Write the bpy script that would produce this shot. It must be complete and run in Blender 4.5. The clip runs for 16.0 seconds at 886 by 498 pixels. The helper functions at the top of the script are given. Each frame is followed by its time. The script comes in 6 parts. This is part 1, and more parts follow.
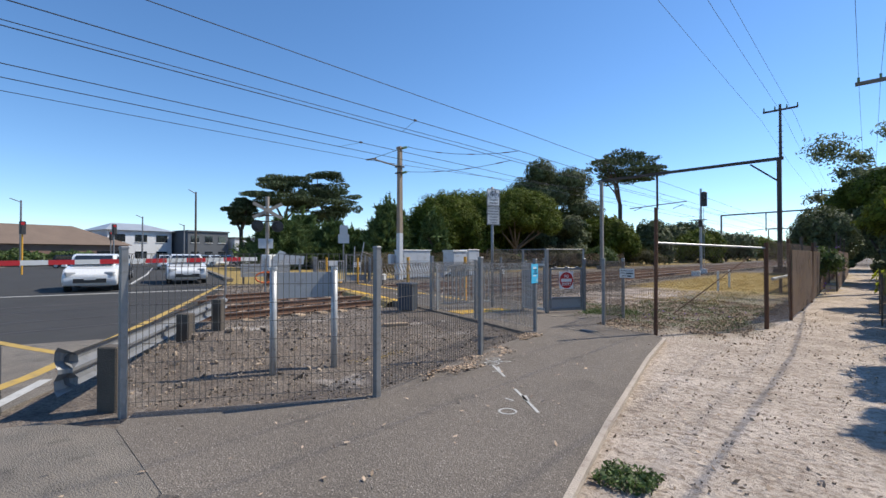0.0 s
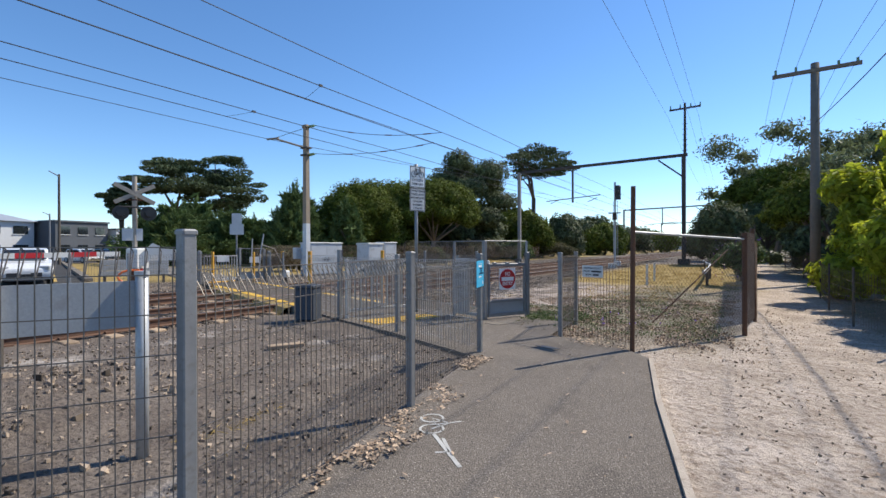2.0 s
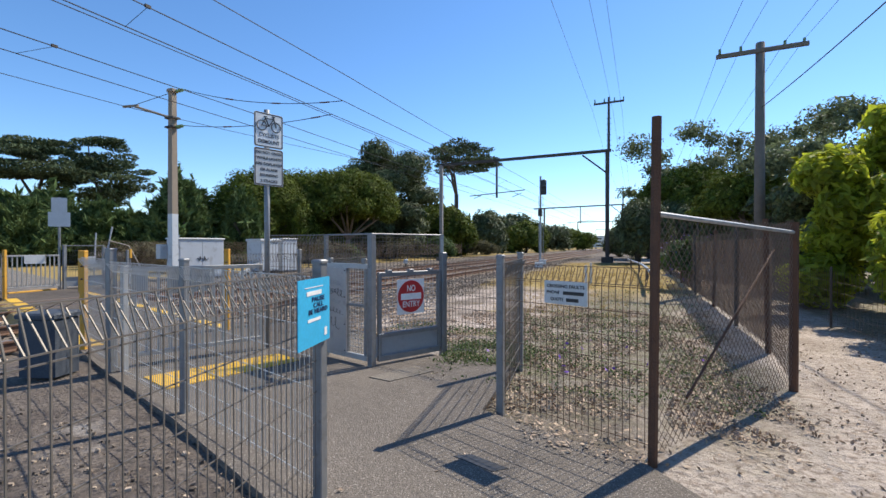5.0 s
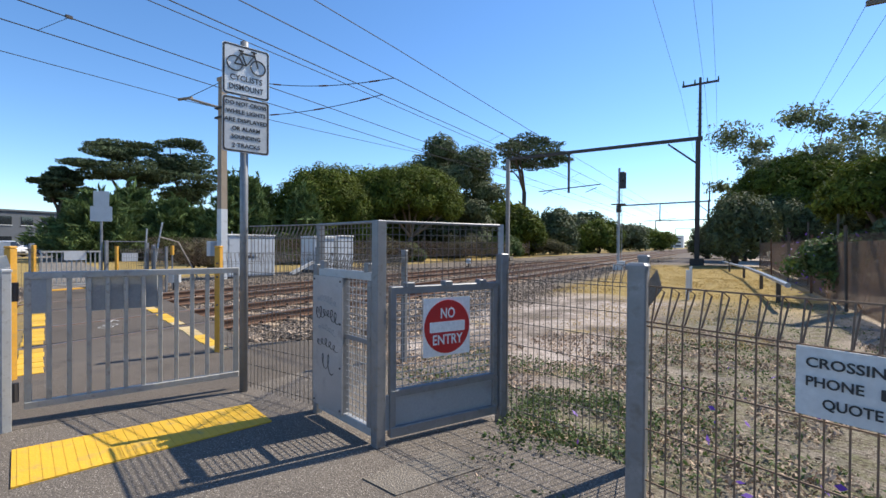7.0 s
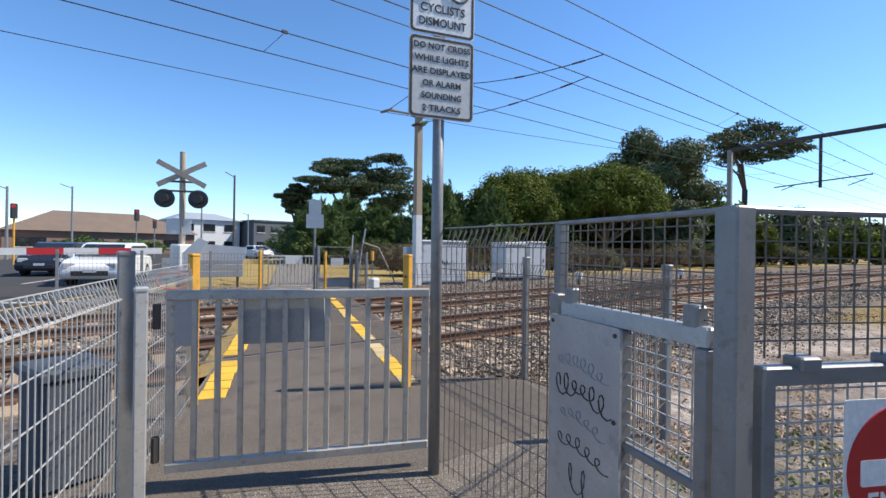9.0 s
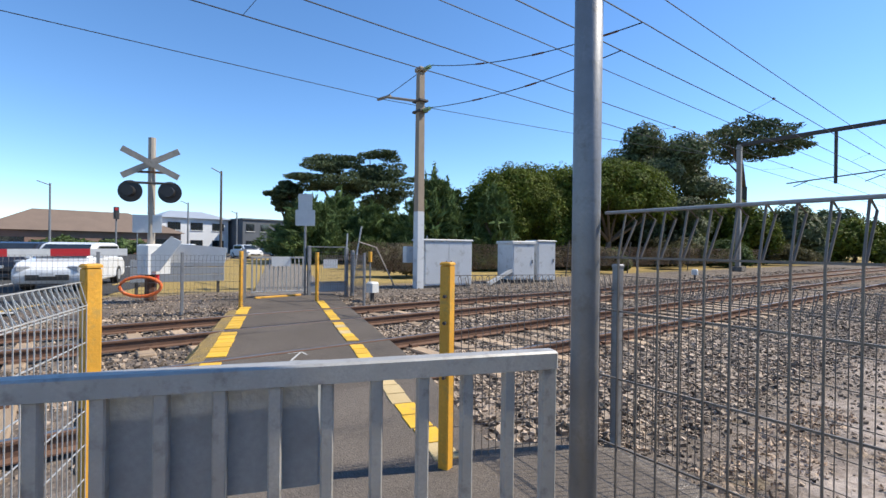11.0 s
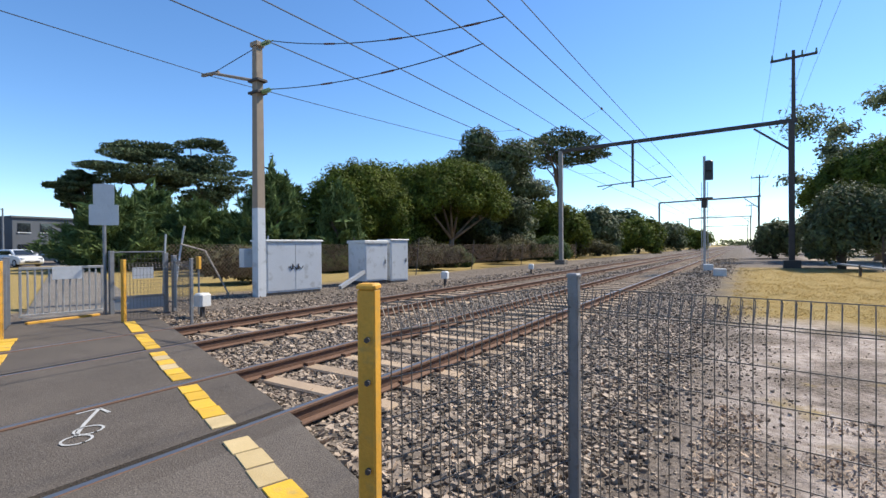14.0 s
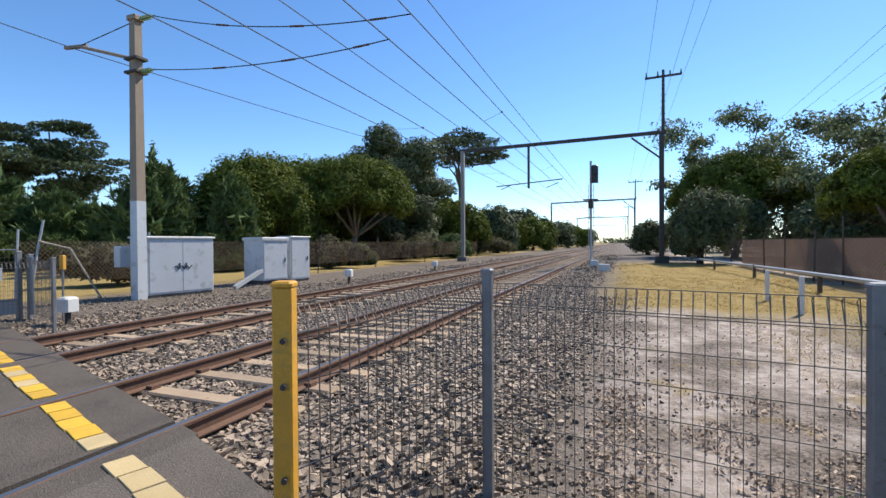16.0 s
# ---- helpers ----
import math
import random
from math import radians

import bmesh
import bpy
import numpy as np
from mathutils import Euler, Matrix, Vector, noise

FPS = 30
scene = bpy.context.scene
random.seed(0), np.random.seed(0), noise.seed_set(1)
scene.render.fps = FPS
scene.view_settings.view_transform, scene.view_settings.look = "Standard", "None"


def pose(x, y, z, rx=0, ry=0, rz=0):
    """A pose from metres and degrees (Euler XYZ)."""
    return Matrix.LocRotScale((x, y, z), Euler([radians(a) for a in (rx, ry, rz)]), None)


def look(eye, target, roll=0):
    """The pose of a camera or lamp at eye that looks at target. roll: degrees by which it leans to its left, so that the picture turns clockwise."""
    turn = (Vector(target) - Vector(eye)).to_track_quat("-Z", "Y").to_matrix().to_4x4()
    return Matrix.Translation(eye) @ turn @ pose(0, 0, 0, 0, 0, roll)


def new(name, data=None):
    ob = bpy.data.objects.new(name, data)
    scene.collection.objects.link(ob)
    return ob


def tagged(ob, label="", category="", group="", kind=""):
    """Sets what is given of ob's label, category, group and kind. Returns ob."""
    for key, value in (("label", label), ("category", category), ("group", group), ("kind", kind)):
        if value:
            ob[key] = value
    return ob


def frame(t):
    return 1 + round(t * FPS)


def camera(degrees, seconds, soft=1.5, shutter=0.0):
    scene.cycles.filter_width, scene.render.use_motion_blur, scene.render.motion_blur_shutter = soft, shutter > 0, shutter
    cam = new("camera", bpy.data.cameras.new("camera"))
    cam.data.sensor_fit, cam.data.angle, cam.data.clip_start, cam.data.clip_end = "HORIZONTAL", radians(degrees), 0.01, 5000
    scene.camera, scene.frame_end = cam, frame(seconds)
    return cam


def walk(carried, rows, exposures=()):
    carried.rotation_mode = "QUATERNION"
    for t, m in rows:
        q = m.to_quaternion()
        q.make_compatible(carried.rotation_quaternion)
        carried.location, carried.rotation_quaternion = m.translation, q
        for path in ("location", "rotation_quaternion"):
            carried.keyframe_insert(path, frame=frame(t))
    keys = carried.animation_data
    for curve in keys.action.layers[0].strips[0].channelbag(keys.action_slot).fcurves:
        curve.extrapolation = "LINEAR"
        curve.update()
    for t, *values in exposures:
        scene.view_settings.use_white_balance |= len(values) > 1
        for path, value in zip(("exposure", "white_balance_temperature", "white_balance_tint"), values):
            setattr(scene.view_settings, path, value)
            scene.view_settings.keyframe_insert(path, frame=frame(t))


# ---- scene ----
cam = camera(86.3, 16.0)
PATH = [
    (0, (-0.377, 0.513, 1.374), (-1.717, 1.998, 1.402), -0.01),
    (0.5, (-0.819, 0.996, 1.361), (-2.103, 2.529, 1.381), -0.02),
    (1, (-1.251, 1.438, 1.376), (-2.473, 3.021, 1.386), -0.08),
    (1.5, (-1.623, 1.901, 1.383), (-2.759, 3.547, 1.389), -0.12),
    (2, (-1.971, 2.383, 1.382), (-3.026, 4.082, 1.380), -0.16),
    (2.5, (-2.240, 2.954, 1.378), (-3.205, 4.706, 1.372), -0.23),
    (3, (-2.476, 3.508, 1.380), (-3.361, 5.302, 1.368), -0.22),
    (3.5, (-2.668, 4.089, 1.380), (-3.492, 5.912, 1.371), -0.28),
    (4, (-2.870, 4.675, 1.392), (-3.631, 6.525, 1.379), -0.06),
    (6.5, (-3.855, 7.536, 1.385), (-4.753, 9.323, 1.359), 0.32),
    (7, (-4.095, 8.020, 1.374), (-5.116, 9.740, 1.355), 0.38),
    (7.5, (-4.399, 8.419, 1.390), (-5.570, 10.040, 1.384), 0.60),
    (8, (-4.767, 8.712, 1.434), (-6.127, 10.178, 1.434), 0.61),
    (8.5, (-5.147, 8.921, 1.435), (-6.667, 10.221, 1.437), 0.80),
    (9, (-5.534, 9.085, 1.405), (-7.127, 10.294, 1.403), 0.82),
    (11.5, (-7.509, 9.893, 1.451), (-9.061, 11.154, 1.439), 0.61),
    (12, (-7.794, 9.975, 1.469), (-9.288, 11.304, 1.454), 0.21),
    (12.5, (-7.987, 10.060, 1.484), (-9.405, 11.470, 1.463), -0.03),
    (13, (-8.136, 10.194, 1.489), (-9.442, 11.708, 1.466), -0.22),
    (13.5, (-8.212, 10.257, 1.491), (-9.400, 11.866, 1.471), -0.27),
    (14, (-8.268, 10.244, 1.488), (-9.346, 11.929, 1.476), -0.38),
    (14.5, (-8.285, 10.216, 1.498), (-9.254, 11.966, 1.486), -0.32),
    (15, (-8.294, 10.208, 1.497), (-9.155, 12.013, 1.483), -0.34),
    (15.5, (-8.314, 10.212, 1.501), (-9.087, 12.056, 1.482), -0.34),
    (16, (-8.347, 10.231, 1.480), (-9.060, 12.099, 1.455), -0.37),
]
walk(cam, [(t, look(eye, target, roll)) for t, eye, target, roll in PATH], [(0.0, 0.30), (3.5, 0.43), (7.0, 0.54), (9.0, 0.58), (12.5, 0.59), (16.0, 0.49)])

# ---- world and sun ----
SUN_AZ, SUN_EL = radians(27.5), radians(47.5)
world = bpy.data.worlds.new("sky_world")
scene.world = world
world.use_nodes = True
wn = world.node_tree.nodes
sky = wn.new("ShaderNodeTexSky")
sky.sky_type = "NISHITA"
sky.sun_disc = False
sky.sun_elevation, sky.sun_rotation = SUN_EL, SUN_AZ
sky.air_density, sky.dust_density, sky.ozone_density = 0.9, 0.1, 4.2
sky.altitude = 600
deep = wn.new("ShaderNodeHueSaturation")
deep.inputs["Saturation"].default_value = 1.13
world.node_tree.links.new(sky.outputs[0], deep.inputs["Color"])
world.node_tree.links.new(deep.outputs[0], wn["Background"].inputs[0])
wn["Background"].inputs[1].default_value = 0.15
sun = new("sun", bpy.data.lights.new("sun", "SUN"))
sun.data.energy, sun.data.angle, sun.data.color = 4.5, radians(0.53), (1.0, 0.925, 0.80)
sdir = Vector((math.sin(SUN_AZ) * math.cos(SUN_EL), math.cos(SUN_AZ) * math.cos(SUN_EL), math.sin(SUN_EL)))
sun.matrix_world = look(sdir * 100, (0, 0, 0))


# ---- materials ----
def ramp_mix(nt, fac, c1, c2):
    m = nt.nodes.new("ShaderNodeMix")
    m.data_type = "RGBA"
    nt.links.new(fac, m.inputs[0])
    for i, c in ((6, c1), (7, c2)):
        if isinstance(c, tuple):
            m.inputs[i].default_value = (*c, 1)
        else:
            nt.links.new(c, m.inputs[i])
    return m.outputs[2]


def noise_fac(nt, scale, lo, hi, detail=4.0, coord=None, rough=0.6):
    n = nt.nodes.new("ShaderNodeTexNoise")
    n.inputs["Scale"].default_value, n.inputs["Detail"].default_value = scale, detail
    n.inputs["Roughness"].default_value = rough
    if coord is not None:
        nt.links.new(coord, n.inputs["Vector"])
    r = nt.nodes.new("ShaderNodeMapRange")
    r.inputs[1].default_value, r.inputs[2].default_value = lo, hi
    nt.links.new(n.outputs[0], r.inputs[0])
    return r.outputs[0]


def mat(name, c1, c2=None, rough=0.7, metal=0.0, scale=6.0, fine=60.0, bump=0.15, vary=0.0, dirt=None, island=0.0, spec=None, trans=0.0, speck=None, grit=0.8):
    """Two-scale procedural surface: broad stains from c1 to c2, fine grain, bump; vary: change from object to object."""
    m = bpy.data.materials.new(name)
    m.use_nodes = True
    nt = m.node_tree
    b = nt.nodes["Principled BSDF"]
    c2 = c2 or tuple(v * 0.75 for v in c1)
    geo = nt.nodes.new("ShaderNodeNewGeometry")
    pos = geo.outputs["Position"]
    col = ramp_mix(nt, noise_fac(nt, scale, 0.35, 0.68, coord=pos), c1, c2)
    grain = noise_fac(nt, fine, 0.3, 0.7, 3.0, coord=pos)
    col = ramp_mix(nt, grain, col, tuple(v * grit for v in c1))
    if dirt:
        col = ramp_mix(nt, noise_fac(nt, scale * 2.3, 0.55, 0.75, 6.0, coord=pos), col, dirt)
    if speck:
        col = ramp_mix(nt, noise_fac(nt, fine * 1.6, 0.58, 0.70, 3.0, coord=pos), col, speck)
        col = ramp_mix(nt, noise_fac(nt, fine * 1.1, 0.58, 0.68, 3.0, coord=pos), col, tuple(v * 0.4 for v in c2))
    src = None
    if vary:
        oi = nt.nodes.new("ShaderNodeObjectInfo")
        src, amount = oi.outputs["Random"], vary
    if island:
        src, amount = geo.outputs["Random Per Island"], island
    if src is not None:
        h = nt.nodes.new("ShaderNodeHueSaturation")
        r = nt.nodes.new("ShaderNodeMapRange")
        r.inputs[3].default_value, r.inputs[4].default_value = 1 - amount, 1 + amount
        nt.links.new(src, r.inputs[0])
        nt.links.new(r.outputs[0], h.inputs["Value"])
        nt.links.new(col, h.inputs["Color"])
        col = h.outputs[0]
    nt.links.new(col, b.inputs["Base Color"])
    b.inputs["Roughness"].default_value, b.inputs["Metallic"].default_value = rough, metal
    if spec is not None:
        b.inputs["Specular IOR Level"].default_value = spec
    if bump:
        bp = nt.nodes.new("ShaderNodeBump")
        bp.inputs["Strength"].default_value, bp.inputs["Distance"].default_value = bump, 0.02
        nt.links.new(grain, bp.inputs["Height"])
        nt.links.new(bp.outputs[0], b.inputs["Normal"])
    if trans:
        out = nt.nodes["Material Output"]
        tr = nt.nodes.new("ShaderNodeBsdfTranslucent")
        nt.links.new(col, tr.inputs[0])
        mx = nt.nodes.new("ShaderNodeMixShader")
        mx.inputs[0].default_value = trans
        nt.links.new(b.outputs[0], mx.inputs[1])
        nt.links.new(tr.outputs[0], mx.inputs[2])
        nt.links.new(mx.outputs[0], out.inputs[0])
    return m


def band(nt, sep, axis, a, b, soft, wob):
    """1 between a and b along an axis, with wobbling soft edges."""
    add = nt.nodes.new("ShaderNodeMath")
    add.operation = "ADD"
    nt.links.new(sep.outputs[axis], add.inputs[0])
    nt.links.new(wob, add.inputs[1])
    outs = []
    for edge, s in ((a, 1), (b, -1)):
        r = nt.nodes.new("ShaderNodeMapRange")
        r.inputs[1].default_value, r.inputs[2].default_value = edge - s * soft, edge + s * soft
        nt.links.new(add.outputs[0], r.inputs[0])
        outs.append(r.outputs[0])
    mul = nt.nodes.new("ShaderNodeMath")
    mul.operation = "MULTIPLY"
    nt.links.new(outs[0], mul.inputs[0])
    nt.links.new(outs[1], mul.inputs[1])
    return mul.outputs[0]


def mul(nt, a, b):
    m = nt.nodes.new("ShaderNodeMath")
    m.operation = "MULTIPLY"
    nt.links.new(a, m.inputs[0])
    nt.links.new(b, m.inputs[1])
    return m.outputs[0]


def ground_material():
    m = bpy.data.materials.new("ground_soil")
    m.use_nodes = True
    nt = m.node_tree
    b = nt.nodes["Principled BSDF"]
    geo = nt.nodes.new("ShaderNodeNewGeometry")
    pos = geo.outputs["Position"]
    sep = nt.nodes.new("ShaderNodeSeparateXYZ")
    nt.links.new(pos, sep.inputs[0])
    wn_ = nt.nodes.new("ShaderNodeTexNoise")
    wn_.inputs["Scale"].default_value, wn_.inputs["Detail"].default_value = 0.6, 5
    nt.links.new(pos, wn_.inputs["Vector"])
    w = nt.nodes.new("ShaderNodeMapRange")
    w.inputs[3].default_value, w.inputs[4].default_value = -1.4, 1.4
    nt.links.new(wn_.outputs[0], w.inputs[0])
    wob = w.outputs[0]
    wob2 = nt.nodes.new("ShaderNodeMath")
    wob2.operation = "MULTIPLY"
    wob2.inputs[1].default_value = 0.3
    nt.links.new(wob, wob2.inputs[0])
    dirt = ramp_mix(nt, noise_fac(nt, 2.2, 0.35, 0.65, 6, pos), (0.15, 0.12, 0.099), (0.25, 0.207, 0.17))
    dirt = ramp_mix(nt, noise_fac(nt, 30, 0.45, 0.7, 4, pos), dirt, (0.085, 0.07, 0.06))
    dirt = ramp_mix(nt, noise_fac(nt, 0.9, 0.60, 0.72, 7, pos), dirt, (0.46, 0.41, 0.36))
    sand = ramp_mix(nt, noise_fac(nt, 1.3, 0.35, 0.65, 6, pos), (0.61, 0.515, 0.435), (0.42, 0.345, 0.28))
    sand = ramp_mix(nt, noise_fac(nt, 16, 0.48, 0.68, 7, pos), sand, (0.28, 0.215, 0.165))
    sand = ramp_mix(nt, noise_fac(nt, 75, 0.58, 0.68, 3, pos), sand, (0.15, 0.11, 0.08))
    gold = ramp_mix(nt, noise_fac(nt, 1.8, 0.35, 0.65, 6, pos), (0.42, 0.29, 0.10), (0.33, 0.245, 0.085))
    gold = ramp_mix(nt, noise_fac(nt, 40, 0.4, 0.7, 4, pos), gold, (0.27, 0.20, 0.085))
    weed = ramp_mix(nt, noise_fac(nt, 5, 0.4, 0.62, 6, pos), (0.31, 0.265, 0.21), (0.20, 0.19, 0.10))
    weed = ramp_mix(nt, noise_fac(nt, 28, 0.46, 0.62, 7, pos), weed, (0.10, 0.075, 0.055))
    weed = ramp_mix(nt, noise_fac(nt, 60, 0.58, 0.68, 4, pos), weed, (0.52, 0.44, 0.35))
    chips = ramp_mix(nt, noise_fac(nt, 34, 0.40, 0.62, 6, pos), (0.24, 0.195, 0.153), (0.068, 0.054, 0.044))
    verge = ramp_mix(nt, noise_fac(nt, 0.75, 0.46, 0.60, 9, pos), ramp_mix(nt, noise_fac(nt, 7, 0.40, 0.64, 8, pos), (0.54, 0.45, 0.385), (0.33, 0.265, 0.215)), ramp_mix(nt, noise_fac(nt, 26, 0.40, 0.62, 5, pos), (0.28, 0.225, 0.18), (0.09, 0.07, 0.055)))
    verge = ramp_mix(nt, noise_fac(nt, 1.1, 0.60, 0.70, 6, pos), verge, gold)
    col = ramp_mix(nt, mul(nt, band(nt, sep, 0, -3.2, 0.35, 0.25, mul(nt, wob, wob)), band(nt, sep, 1, -60, 75, 8, wob)), dirt, sand)
    col = ramp_mix(nt, mul(nt, band(nt, sep, 0, -5.6, -2.1, 0.3, wob), band(nt, sep, 1, 10.2, 20, 1.5, wob)), col, weed)
    col = ramp_mix(nt, mul(nt, band(nt, sep, 0, -9.2, -1.6, 0.6, wob), band(nt, sep, 1, 20.5, 47, 2.0, wob)), col, gold)
    col = ramp_mix(nt, mul(nt, band(nt, sep, 0, -9.0, -5.0, 0.5, wob), band(nt, sep, 1, 12.8, 21.5, 1.0, wob)), col, verge)
    col = ramp_mix(nt, band(nt, sep, 0, -60, -23.0, 0.6, wob), col, gold)
    col = ramp_mix(nt, band(nt, sep, 0, 0.2, 400, 0.4, wob), col, weed)
    col = ramp_mix(nt, mul(nt, band(nt, sep, 0, -22.6, -8.6, 0.8, wob2.outputs[0]), band(nt, sep, 1, 12.7, 600, 0.3, wob2.outputs[0])), col, chips)
    nt.links.new(col, b.inputs["Base Color"])
    b.inputs["Roughness"].default_value = 0.95
    b.inputs["Specular IOR Level"].default_value = 0.2
    bp = nt.nodes.new("ShaderNodeBump")
    bp.inputs["Strength"].default_value, bp.inputs["Distance"].default_value = 0.75, 0.05
    nt.links.new(noise_fac(nt, 9.0, 0.3, 0.7, 12, pos, 0.66), bp.inputs["Height"])
    nt.links.new(bp.outputs[0], b.inputs["Normal"])
    return m


M_GROUND = ground_material()
M_ASPHALT = mat("path_asphalt", (0.235, 0.20, 0.168), (0.175, 0.149, 0.126), 0.92, 0, 0.7, 82, 0.45, dirt=(0.115, 0.098, 0.083), speck=(0.62, 0.55, 0.47), grit=0.5, spec=0.2)
M_DECK = mat("deck_asphalt", (0.16, 0.133, 0.11), (0.105, 0.088, 0.074), 0.92, 0, 0.9, 80, 0.4, dirt=(0.075, 0.064, 0.055), speck=(0.26, 0.225, 0.19), spec=0.2, grit=0.55)
# deck asphalt by the gate, with low-angle glare put in as a lighter colour
M_LANDING = mat("glare_lightened_asphalt", (0.19, 0.16, 0.134), (0.13, 0.11, 0.093), 0.92, 0, 0.9, 80, 0.4, dirt=(0.08, 0.068, 0.058), speck=(0.29, 0.25, 0.21), spec=0.2, grit=0.55)
M_EDGING = mat("pale_dusty_timber", (0.52, 0.44, 0.36), (0.38, 0.31, 0.25), 0.9, 0, 3, 60, 0.4, dirt=(0.24, 0.19, 0.15))
M_GATE = mat("sunlit_gate_steel", (0.46, 0.445, 0.42), (0.34, 0.33, 0.31), 0.5, 0.25, 9, 120, 0.05, dirt=(0.22, 0.205, 0.19))
M_WEATHERED = mat("weathered_post_paint", (0.46, 0.40, 0.33), (0.34, 0.29, 0.235), 0.8, 0.05, 4, 60, 0.1, dirt=(0.22, 0.18, 0.14))
M_ROAD = mat("road_asphalt", (0.06, 0.06, 0.061), (0.085, 0.083, 0.081), 0.92, 0, 0.4, 120, 0.3, spec=0.15)
M_APRON = mat("apron_concrete", (0.31, 0.265, 0.215), (0.155, 0.135, 0.115), 0.9, 0, 1.6, 80, 0.6, dirt=(0.075, 0.065, 0.056), speck=(0.48, 0.43, 0.36), grit=0.5)
M_GALV = mat("galvanised_steel", (0.27, 0.275, 0.285), (0.19, 0.195, 0.205), 0.5, 0.35, 9, 120, 0.05, dirt=(0.17, 0.16, 0.15))
M_GALV_L = mat("pale_galvanised_steel", (0.50, 0.51, 0.52), (0.40, 0.41, 0.42), 0.5, 0.35, 9, 120, 0.05, dirt=(0.28, 0.27, 0.26))
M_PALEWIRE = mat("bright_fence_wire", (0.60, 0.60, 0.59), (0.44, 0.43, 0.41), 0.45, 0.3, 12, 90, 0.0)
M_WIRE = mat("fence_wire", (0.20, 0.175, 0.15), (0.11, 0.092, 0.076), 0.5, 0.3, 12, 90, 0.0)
M_RUSTWIRE = mat("rusty_wire", (0.24, 0.165, 0.115), (0.15, 0.10, 0.07), 0.8, 0.3, 12, 90, 0.0)
M_RUST = mat("rusty_steel", (0.17, 0.085, 0.05), (0.095, 0.055, 0.04), 0.85, 0.25, 8, 70, 0.3)
M_RAILSIDE = mat("rail_rust", (0.19, 0.105, 0.068), (0.11, 0.065, 0.046), 0.8, 0.2, 8, 70, 0.2)
M_RAILTOP = mat("rail_polished_top", (0.30, 0.29, 0.28), (0.20, 0.18, 0.165), 0.38, 0.8, 5, 60, 0.0)
M_SLEEPER = mat("sleeper_concrete", (0.43, 0.315, 0.21), (0.30, 0.215, 0.145), 0.9, 0, 3, 60, 0.3, vary=0.25)
M_STONE = mat("ballast_stone", (0.35, 0.27, 0.198), (0.145, 0.112, 0.086), 0.85, 0, 3, 40, 0.2, island=0.8)
M_BALLAST = mat("ballast_bed", (0.14, 0.118, 0.10), (0.08, 0.067, 0.058), 0.95, 0, 1.2, 28, 1.0)
M_YELLOW = mat("yellow_paint", (0.74, 0.375, 0.04), (0.60, 0.29, 0.03), 0.6, 0, 5, 60, 0.1, dirt=(0.42, 0.27, 0.07))
M_KERBYEL = mat("chipped_yellow_kerb", (0.50, 0.33, 0.09), (0.30, 0.225, 0.13), 0.85, 0, 3, 50, 0.8, dirt=(0.13, 0.11, 0.09), grit=0.55)
M_TILE = mat("yellow_tactile", (0.80, 0.47, 0.035), (0.66, 0.37, 0.03), 0.65, 0, 4, 70, 0.15, vary=0.14, dirt=(0.45, 0.30, 0.09))
M_TILEPALE = mat("worn_pale_tactile", (0.62, 0.47, 0.24), (0.52, 0.37, 0.16), 0.75, 0, 4, 70, 0.15, vary=0.12)
M_ROADYEL = mat("road_yellow_line", (0.55, 0.36, 0.08), (0.38, 0.26, 0.09), 0.8, 0, 6, 60, 0.1, dirt=(0.20, 0.17, 0.12))
M_WHITE = mat("white_paint", (0.72, 0.72, 0.70), (0.60, 0.60, 0.58), 0.6, 0, 5, 60, 0.05)
M_ROADWHITE = mat("road_white_line", (0.55, 0.54, 0.51), (0.38, 0.37, 0.35), 0.8, 0, 6, 60, 0.1, dirt=(0.20, 0.19, 0.18))
M_SIGNW = mat("sign_white", (0.88, 0.88, 0.87), (0.82, 0.82, 0.81), 0.45, 0, 3, 50, 0.0)
M_SIGNG = mat("sign_faded_white", (0.68, 0.68, 0.67), (0.60, 0.60, 0.59), 0.5, 0, 4, 50, 0.0, dirt=(0.52, 0.52, 0.50))
M_BLACK = mat("black_paint", (0.025, 0.025, 0.027), (0.04, 0.04, 0.042), 0.5, 0, 5, 50, 0.0)
M_RED = mat("sign_red", (0.55, 0.025, 0.03), (0.45, 0.02, 0.025), 0.4, 0, 4, 50, 0.0)
M_BLUE = mat("sign_sky_blue", (0.045, 0.46, 0.76), (0.04, 0.42, 0.70), 0.45, 0, 3, 50, 0.0)
M_NAVY = mat("sign_navy", (0.012, 0.03, 0.10), (0.015, 0.04, 0.12), 0.5, 0, 3, 50, 0.0)
M_CABINET = mat("cabinet_grey_paint", (0.60, 0.625, 0.65), (0.53, 0.555, 0.58), 0.45, 0.0, 1.6, 60, 0.03, dirt=(0.33, 0.33, 0.32))
M_CABTOP = mat("cabinet_pale_roof", (0.62, 0.63, 0.62), (0.52, 0.52, 0.50), 0.5, 0, 3, 60, 0.03, dirt=(0.36, 0.22, 0.14))
M_CONC = mat("mast_concrete", (0.34, 0.27, 0.20), (0.26, 0.20, 0.15), 0.85, 0, 2.5, 60, 0.2)
M_TIMBER = mat("weathered_timber", (0.12, 0.10, 0.08), (0.08, 0.066, 0.055), 0.9, 0, 5, 60, 0.4)
M_POLE = mat("silvered_pole_timber", (0.22, 0.19, 0.16), (0.15, 0.128, 0.107), 0.9, 0, 4, 60, 0.4)
M_DARKSTEEL = mat("dark_gantry_steel", (0.085, 0.075, 0.07), (0.06, 0.052, 0.05), 0.75, 0.2, 4, 60, 0.1)
